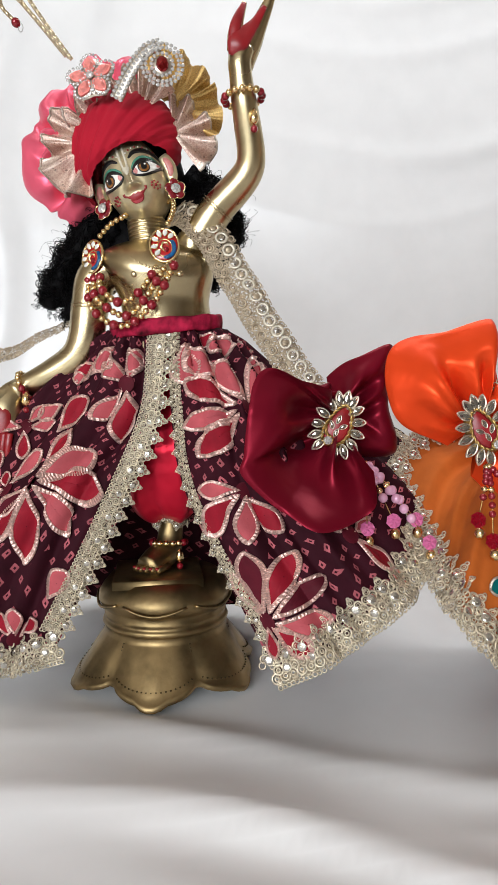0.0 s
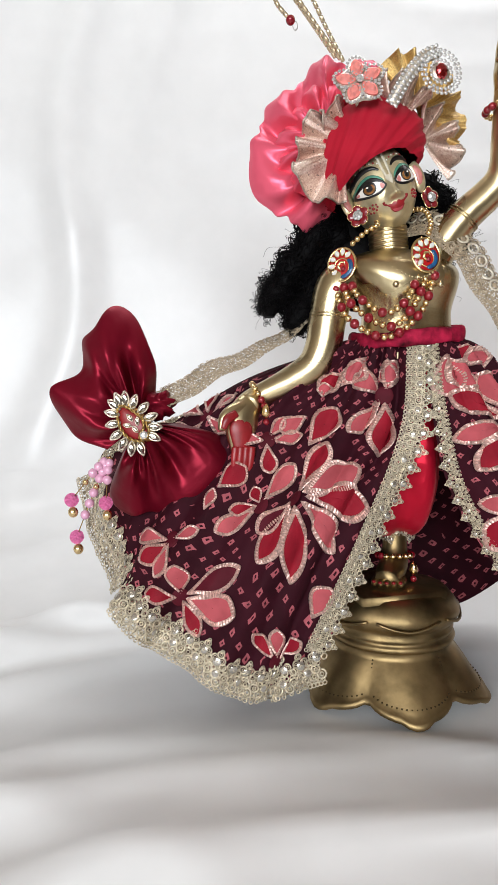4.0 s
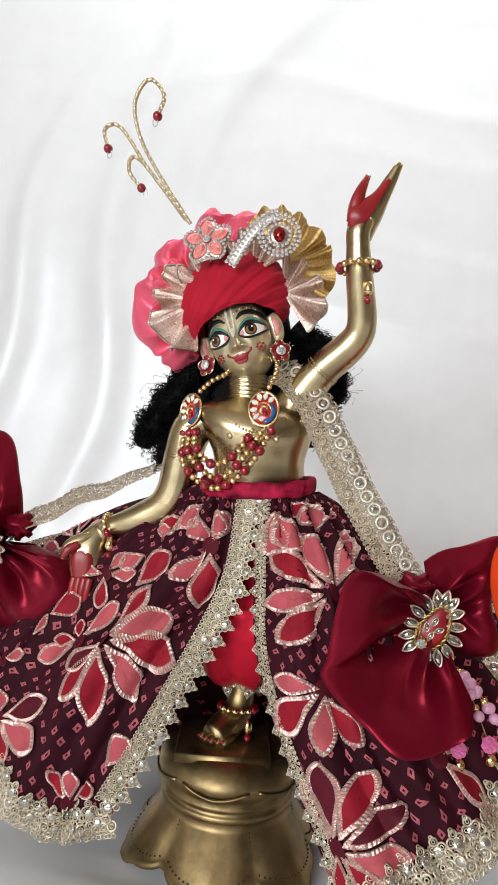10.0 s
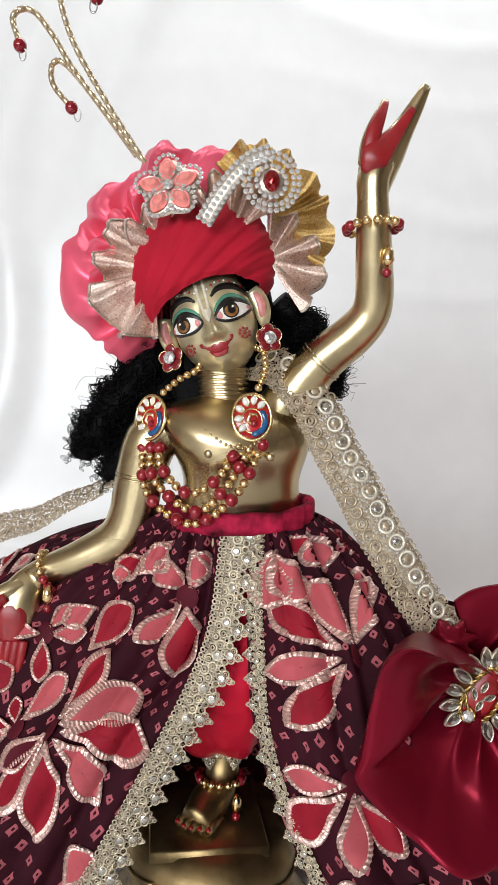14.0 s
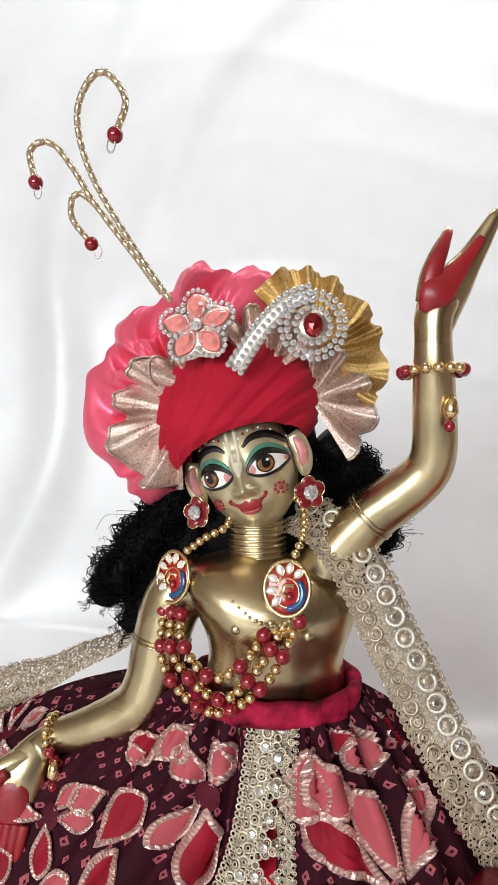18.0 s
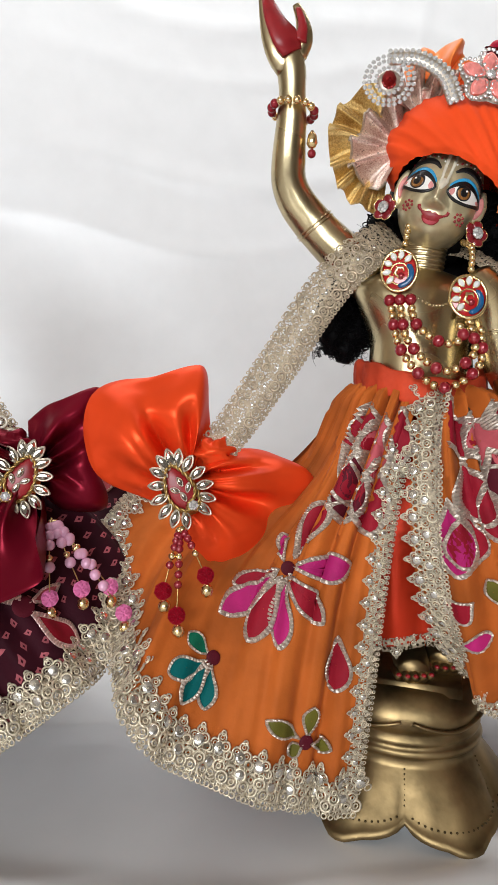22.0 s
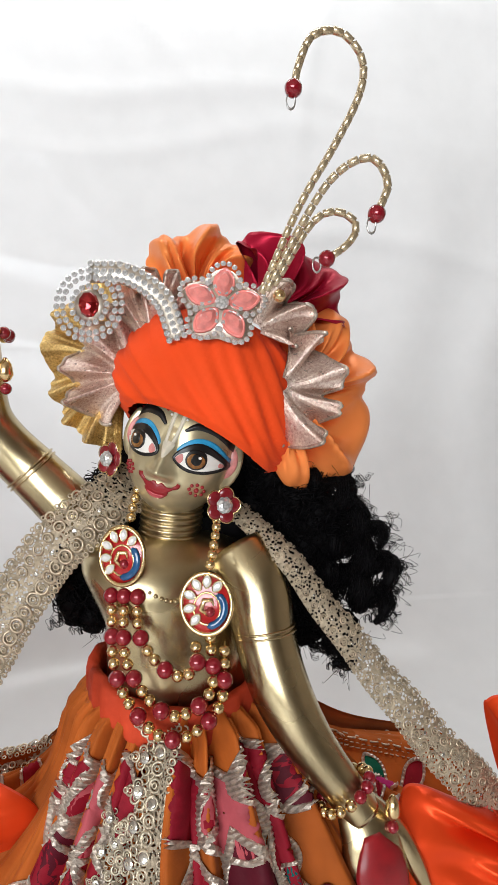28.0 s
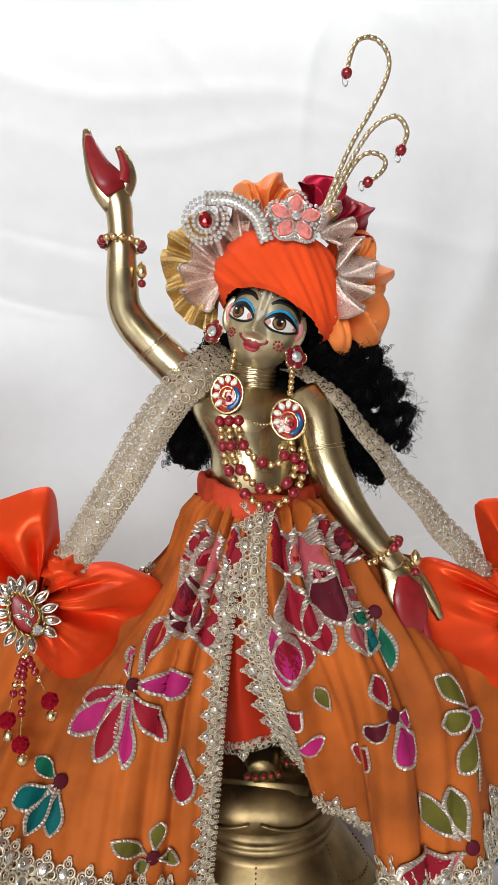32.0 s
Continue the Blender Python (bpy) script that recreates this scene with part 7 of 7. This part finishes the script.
flower(skirt_b, SBL, 0.80, 0.42, [(40, 0.030, 0.45, DEEP_RED), (120, 0.028, 0.45, ROSE), (200, 0.030, 0.42, MAGENTA), (300, 0.030, 0.42, DEEP_RED)])


# ---- jewellery ----
def pendant(parent, c, x, facing):
    """An oval enamelled pendant: gold rim, red ground, white stones above and a blue curve below."""
    g = Geo()
    M = basis(c, x, facing)
    V, F = disc_shape(0.0118, 0.0018, 28)
    g.add(V * (0.92, 1.1, 1), F, 0, M=M)
    for R, r in ((0.0118, 0.0011), (0.0062, 0.0006)):
        V, F = ring_shape(R, r, 28, 6)
        g.add(V * (0.92, 1.1, 1), F, 1, M=M @ Matrix.Translation((0, -0.002 if R < 0.01 else 0, 0.0015)))
    p = part("pendant", g, [RED_ENAMEL, GOLD], parent, "oval gold pendant with red and blue enamel")
    A = np.array(M)
    w = lambda a, b, h=0.0022: A[:3, :3] @ np.array((a, b, h)) + A[:3, 3]
    for k in range(6):
        a = radians(45 + 180 * k / 5)
        q = w(0.0076 * math.cos(a), 0.0092 * math.sin(a) + 0.0005)
        piece("kundan_stone", KUNDAN, basis(q, A[:3, :3] @ np.array((math.cos(a), math.sin(a), 0)), facing), p)
    g = Geo()
    tube(g, [w(0.0075 * math.cos(radians(a)), -0.002 + 0.0075 * math.sin(radians(a)), 0.0018) for a in range(265, 420, 12)], [0.0006] + [0.0017] * 11 + [0.0006], 8, 0, flat=0.5, up=facing)
    part("peacock_curve", g, BLUE_ENAMEL, p, "blue enamel curve")
    g = Geo()
    tube(g, [w(0.0005, -0.005, 0.002), w(-0.0025, -0.002, 0.0026), w(-0.001, 0.0016, 0.0026), w(0.0025, 0.0015, 0.0024), w(0.003, -0.001, 0.0022)], [0.0007, 0.0013, 0.0012, 0.0010, 0.0004], 7)
    part("gold_curl", g, GOLD, p)
    bead(p, BEAD_RED, w(0.0012, -0.0035, 0.0018), 0.0022)
    return w


def bead_strand(parent, pts, pattern, label=""):
    """Beads threaded along a curve, touching one another."""
    P = catmull(pts, 400)
    s = np.concatenate([[0], np.cumsum(np.linalg.norm(np.diff(P, axis=0), axis=1))])
    g = Geo()
    tube(g, P[::8], 0.0003, 5)
    cord = part("cord", g, ANTIQUE_GOLD, parent)
    at_s, i = 0.0, 0
    while True:
        mesh, r = pattern[i % len(pattern)]
        at_s += r
        if at_s > s[-1]:
            break
        p = [float(np.interp(at_s, s, P[:, k])) for k in range(3)]
        bead(cord, mesh, p, r)
        at_s += r
        i += 1


RG = [(BEAD_RED, 0.0038), (BEAD_GOLD, 0.0026), (BEAD_GOLD, 0.0026)]


def necklace(label, base, left, right, fl, fr, lows, chains):
    nk = thing("necklace", base, label, "necklace", "bead necklaces")
    wl = pendant(nk, left, (0.95, -0.25, 0.0), fl)
    wr = pendant(nk, right, (0.97, 0.1, 0.05), fr)
    for k, (low, bl, br) in enumerate(lows):
        a, b = wl((k - 1) * 0.0065, -0.0145, -0.001), wr((1 - k) * 0.0065, -0.0145, -0.001)
        bead_strand(nk, [a, bl, low, br, b], RG)
    for ch in chains:
        bead_strand(nk, ch, [(BEAD_GOLD, 0.0022)])


necklace("red and gold bead necklace with two enamelled pendants", (-0.09, 0.49, 0.30), (-0.121, 0.510, 0.342), (-0.063, 0.491, 0.346), (-0.55, -0.85, 0.15), (0.05, -0.97, 0.2),
         [((-0.094, 0.484, 0.2855), (-0.120, 0.494, 0.300), (-0.070, 0.480, 0.303)), ((-0.092, 0.482, 0.293), (-0.116, 0.492, 0.308), (-0.075, 0.480, 0.308)), ((-0.096, 0.482, 0.303), (-0.112, 0.492, 0.315), (-0.080, 0.482, 0.312))],
         [[(-0.061, 0.490, 0.361), (-0.057, 0.496, 0.372), (-0.058, 0.508, 0.384), (-0.066, 0.525, 0.388)], [(-0.116, 0.505, 0.356), (-0.105, 0.501, 0.3655), (-0.096, 0.503, 0.371), (-0.094, 0.515, 0.378)]])
necklace("red and gold bead necklace with two enamelled pendants", (0.31, 0.40, 0.30), (0.294, 0.425, 0.346), (0.329, 0.404, 0.328), (-0.45, -0.88, 0.1), (-0.2, -0.96, 0.15),
         [((0.311, 0.397, 0.2735), (0.291, 0.409, 0.295), (0.332, 0.392, 0.287)), ((0.312, 0.397, 0.2835), (0.295, 0.410, 0.302), (0.329, 0.393, 0.294)), ((0.313, 0.400, 0.300), (0.301, 0.412, 0.312), (0.323, 0.396, 0.303))],
         [[(0.297, 0.426, 0.361), (0.299, 0.427, 0.37), (0.302, 0.433, 0.379), (0.305, 0.445, 0.383)], [(0.330, 0.403, 0.343), (0.3325, 0.407, 0.352), (0.335, 0.414, 0.361), (0.337, 0.43, 0.368)]])


def earring(c, x, facing):
    """A dark red enamelled flower with a gold rim and a large crystal."""
    er = thing("earring", c, "dark red flower earring with a round crystal", "earring", "flower earrings")
    M = np.array(basis(c, x, facing))
    for k in range(5):
        a = radians(90 + 72 * k)
        d = M[:3, :3] @ np.array((math.cos(a), math.sin(a), 0))
        g = Geo()
        V, F = disc_shape(0.0037, 0.0012, 14)
        Mp = basis(np.array(c) + d * 0.0047, d, unit(facing) + d * -0.25)
        g.add(V, F, 0, M=Mp)
        V, F = ring_shape(0.0037, 0.0004, 16, 5)
        g.add(V, F, 1, M=Mp)
        part("petal", g, [WINE_ENAMEL, GOLD], er)
    piece("rhinestone", STONE, basis(np.array(c) + unit(facing) * 0.002, x, facing, 0.0040), er, "round cut crystal")


earring((-0.0555, 0.503, 0.3915), (1, 0, 0.2), (0.35, -0.93, 0.1))
earring((-0.1105, 0.503, 0.377), (1, 0, 0.2), (-0.5, -0.86, 0.1))
earring((0.2885, 0.440, 0.389), (1, -0.2, -0.3), (-0.75, -0.65, 0.1))
earring((0.338, 0.415, 0.369), (1, -0.2, -0.3), (0.2, -0.96, 0.1))


def bracelet(kind, c, axis, r, drop, label, base=None):
    br = thing(kind, c if base is None else base, label, kind, "bead bangles")
    n = int(2 * math.pi * r / 0.0054)
    for k, p in enumerate(ring_points(c, (0.9, -0.4, 0.0), axis, r, n)):
        red = k % 8 in (0, 1, 2)
        bead(br, BEAD_RED if red else BEAD_GOLD, p, 0.0030 if red else 0.0026)
    d = np.array(drop)
    g = Geo()
    tube(g, [d + (0, 0, 0.013), d + (0, 0, 0.010), d + (0, 0, 0.005), d + (0, 0, 0.0025), d + (0, 0, 0.0015)], [0.0008, 0.0028, 0.0036, 0.0022, 0.0006], 12)
    part("gold_drop", g, GOLD, br)
    bead(br, BEAD_RED, d - (0, 0, 0.0015), 0.0028)


bracelet("bracelet", (-0.0024, 0.4918, 0.4537), (-0.1, 0.05, 1), 0.0142, (0.0055, 0.4845, 0.4300), "red and gold bead bracelet on the raised wrist")
bracelet("bracelet", (-0.183, 0.5285, 0.2405), (-0.85, 0.05, -0.45), 0.0132, (-0.180, 0.514, 0.224), "red and gold bead bracelet on the lowered wrist")
bracelet("bracelet", (0.2288, 0.4505, 0.4485), (0.1, 0.05, 1), 0.0138, (0.2412, 0.4475, 0.4235), "red and gold bead bracelet on the raised wrist")
bracelet("bracelet", (0.3905, 0.399, 0.2405), (0.55, -0.15, -0.8), 0.0132, (0.409, 0.389, 0.229), "red and gold bead bracelet on the lowered wrist")
bracelet("anklet", (-0.0695, 0.5335, 0.1085), (0, 0.15, 1), 0.0142, (-0.0585, 0.518, 0.0935), "red and gold bead anklet on the foot")


# ---- brooches and tassels of the bows ----
def rope(g, P, r, mi=0):
    """A twisted cord."""
    for o in (0, math.pi):
        T, N, B = frames_along(P)
        a = np.arange(len(P)) * 1.1 + o
        tube(g, P + (N * np.cos(a)[:, None] + B * np.sin(a)[:, None]) * r * 0.5, r * 0.62, 6, mi)


def paisley(bow, c, tilt, mirror, facing):
    """A drop-shaped brooch: boat-cut stones round a gold cord, a red ground and a small spray of stones."""
    ca, sa = math.cos(radians(tilt)), math.sin(radians(tilt))
    A = np.array(basis(c, (ca, 0, sa), facing))
    w = lambda a, b, h=0.0: A[:3, :3] @ np.array((a * mirror, b, h)) + A[:3, 3]
    t = np.linspace(0, 2 * np.pi, 60, endpoint=False)
    drop = np.stack([0.0088 * np.cos(t) * (1 - 0.28 * np.sin(t)), 0.0150 * np.sin(t) + 0.002 - 0.0028 * np.cos(t)], -1)
    g = Geo()
    V = np.concatenate([[w(0, 0.001, 0.003)], [w(a * 0.6, b * 0.6, 0.0028) for a, b in drop], [w(a, b, 0.001) for a, b in drop], [w(a * 1.3, b * 1.25, -0.003) for a, b in drop]])
    F = [(0, 1 + i, 1 + (i + 1) % 60) for i in range(60)] + [(1 + j * 60 + i, 61 + j * 60 + i, 61 + j * 60 + (i + 1) % 60, 1 + j * 60 + (i + 1) % 60) for j in (0, 1) for i in range(60)]
    g.add(V, F)
    g.m = [0] * 120 + [1] * 60
    b = part("brooch", g, [RED_PAINT, ANTIQUE_GOLD], bow, "paisley brooch with foiled glass stones")
    g = Geo()
    Q = np.array([w(a, b2, 0.0025) for a, b2 in drop])
    rope(g, np.vstack([Q, Q[:2]]), 0.0014)
    curl = [w(0.008, -0.011, 0.0035), w(0.004, -0.0135, 0.004), w(0.0, -0.011, 0.004), w(0.002, -0.008, 0.004), w(0.006, -0.006, 0.0035), w(0.009, 0.0, 0.003)]
    rope(g, catmull(curl, 24), 0.0013)
    part("gold_cord", g, ANTIQUE_GOLD, b, "twisted gold cord")
    for k in range(14):
        a = radians(-58 + 316 * k / 13)
        r1, r2 = 0.0142, 0.0200
        q = w(r1 * math.cos(a) * (1 - 0.2 * math.sin(a)), r2 * math.sin(a) + 0.002, 0.0015)
        d = A[:3, :3] @ np.array((math.cos(a) * mirror, math.sin(a), -0.1))
        piece("stone", NAVETTE, basis(q, d, unit(facing), 1.12), b)
    for a, b2, ang in ((0.001, 0.006, 100), (-0.0035, 0.002, 140), (0.0045, 0.001, 60), (0.0, -0.0035, 100)):
        d = A[:3, :3] @ np.array((math.cos(radians(ang)) * mirror, math.sin(radians(ang)), 0))
        piece("stone", NAVETTE, basis(w(a, b2, 0.003), d, facing, 0.62), b)
    piece("rhinestone", STONE, basis(w(0.0035, -0.0105, 0.004), (1, 0, 0), facing, 0.0034), b)
    return w


def ribbon_flower_mesh(name, mat):
    g = Geo()
    for lay, (R, n, h, lean) in enumerate(((1.0, 7, 0.0, 0.5), (0.72, 6, 0.28, 0.9), (0.42, 4, 0.55, 1.5))):
        for k in range(n):
            a = 2 * math.pi * k / n + lay * 0.45
            q = np.linspace(-1, 1, 7)
            f = np.linspace(0, 1, 5)[:, None]
            x = R * f * (1 - 0.10 * q ** 2)
            y = 0.52 * R * q * f ** 0.6
            z = h + 0.30 * R * f * lean + 0.20 * R * f * np.cos(2.5 * q) - 0.16 * R * f ** 4
            P = np.stack([x + 0 * q, y + 0 * f, z + 0 * q], -1)
            M = basis((0, 0, 0), (math.cos(a), math.sin(a), 0), (0, 0, 1))
            g.add(P.reshape(-1, 3), grid_faces(5, 7), 0, M=M)
    return g.mesh(name, [mat])


PINK_FLOWER = ribbon_flower_mesh("ribbon_flower", PINK_RIBBON)
RED_FLOWER = ribbon_flower_mesh("ribbon_flower", CRIMSON_SATIN)


def tassels(bow, top, ends, mesh, flower_mesh, r):
    for e in ends:
        e, tp = np.array(e), np.array(top)
        g = Geo()
        P = catmull([tp, tp * 0.6 + e * 0.4 + (0, -0.004, 0.002), e], 12)
        tube(g, P, 0.0004, 5)
        cord = part("tassel", g, ANTIQUE_GOLD, bow, "string of beads with a ribbon flower")
        L = float(np.linalg.norm(e - tp))
        s, i = 0.1, 0
        while s < 0.8:
            p = catmull([tp, tp * 0.6 + e * 0.4 + (0, -0.004, 0.002), e], 101)[int(s * 100)]
            gold = i in (0, 4)
            bead(cord, BEAD_GOLD if gold else mesh, p, 0.0023 if gold else r)
            s += (2 * (0.0023 if gold else r)) / L
            i += 1
        piece("ribbon_flower", flower_mesh, basis(e, (1, 0, 0.3), (0.1, -1, 0.2), 0.0052), cord)
        piece("bell", BEAD_GOLD, Matrix.Translation([float(k) for k in e + (0.001, -0.001, -0.009)]) @ Matrix.Diagonal((0.0038, 0.0038, 0.0042, 1)), cord, "small gold bell")


paisley(bow_ar, (0.0625, 0.4530, 0.209), -20, -1, (0.0, -1, 0.08))
tassels(bow_ar, (0.081, 0.458, 0.186), [(0.083, 0.444, 0.138), (0.102, 0.446, 0.143), (0.128, 0.447, 0.127), (0.119, 0.45, 0.143)], BEAD_PINK, PINK_FLOWER, 0.0036)
paisley(bow_al, (-0.281, 0.504, 0.222), 30, 1, (-0.15, -1, 0.05))
tassels(bow_al, (-0.299, 0.505, 0.199), [(-0.328, 0.503, 0.167), (-0.303, 0.503, 0.164), (-0.325, 0.503, 0.139)], BEAD_PINK, PINK_FLOWER, 0.0036)
paisley(bow_bl, (0.1625, 0.438, 0.206), 22, 1, (0.0, -1, 0.08))
tassels(bow_bl, (0.162, 0.432, 0.185), [(0.152, 0.418, 0.149), (0.16, 0.412, 0.136), (0.177, 0.418, 0.158)], BEAD_RED, RED_FLOWER, 0.0025)
paisley(bow_br, (0.4845, 0.380, 0.192), 15, 1, (-0.1, -1, 0.05))
tassels(bow_br, (0.497, 0.382, 0.170), [(0.500, 0.378, 0.135), (0.512, 0.378, 0.128)], BEAD_RED, RED_FLOWER, 0.0025)
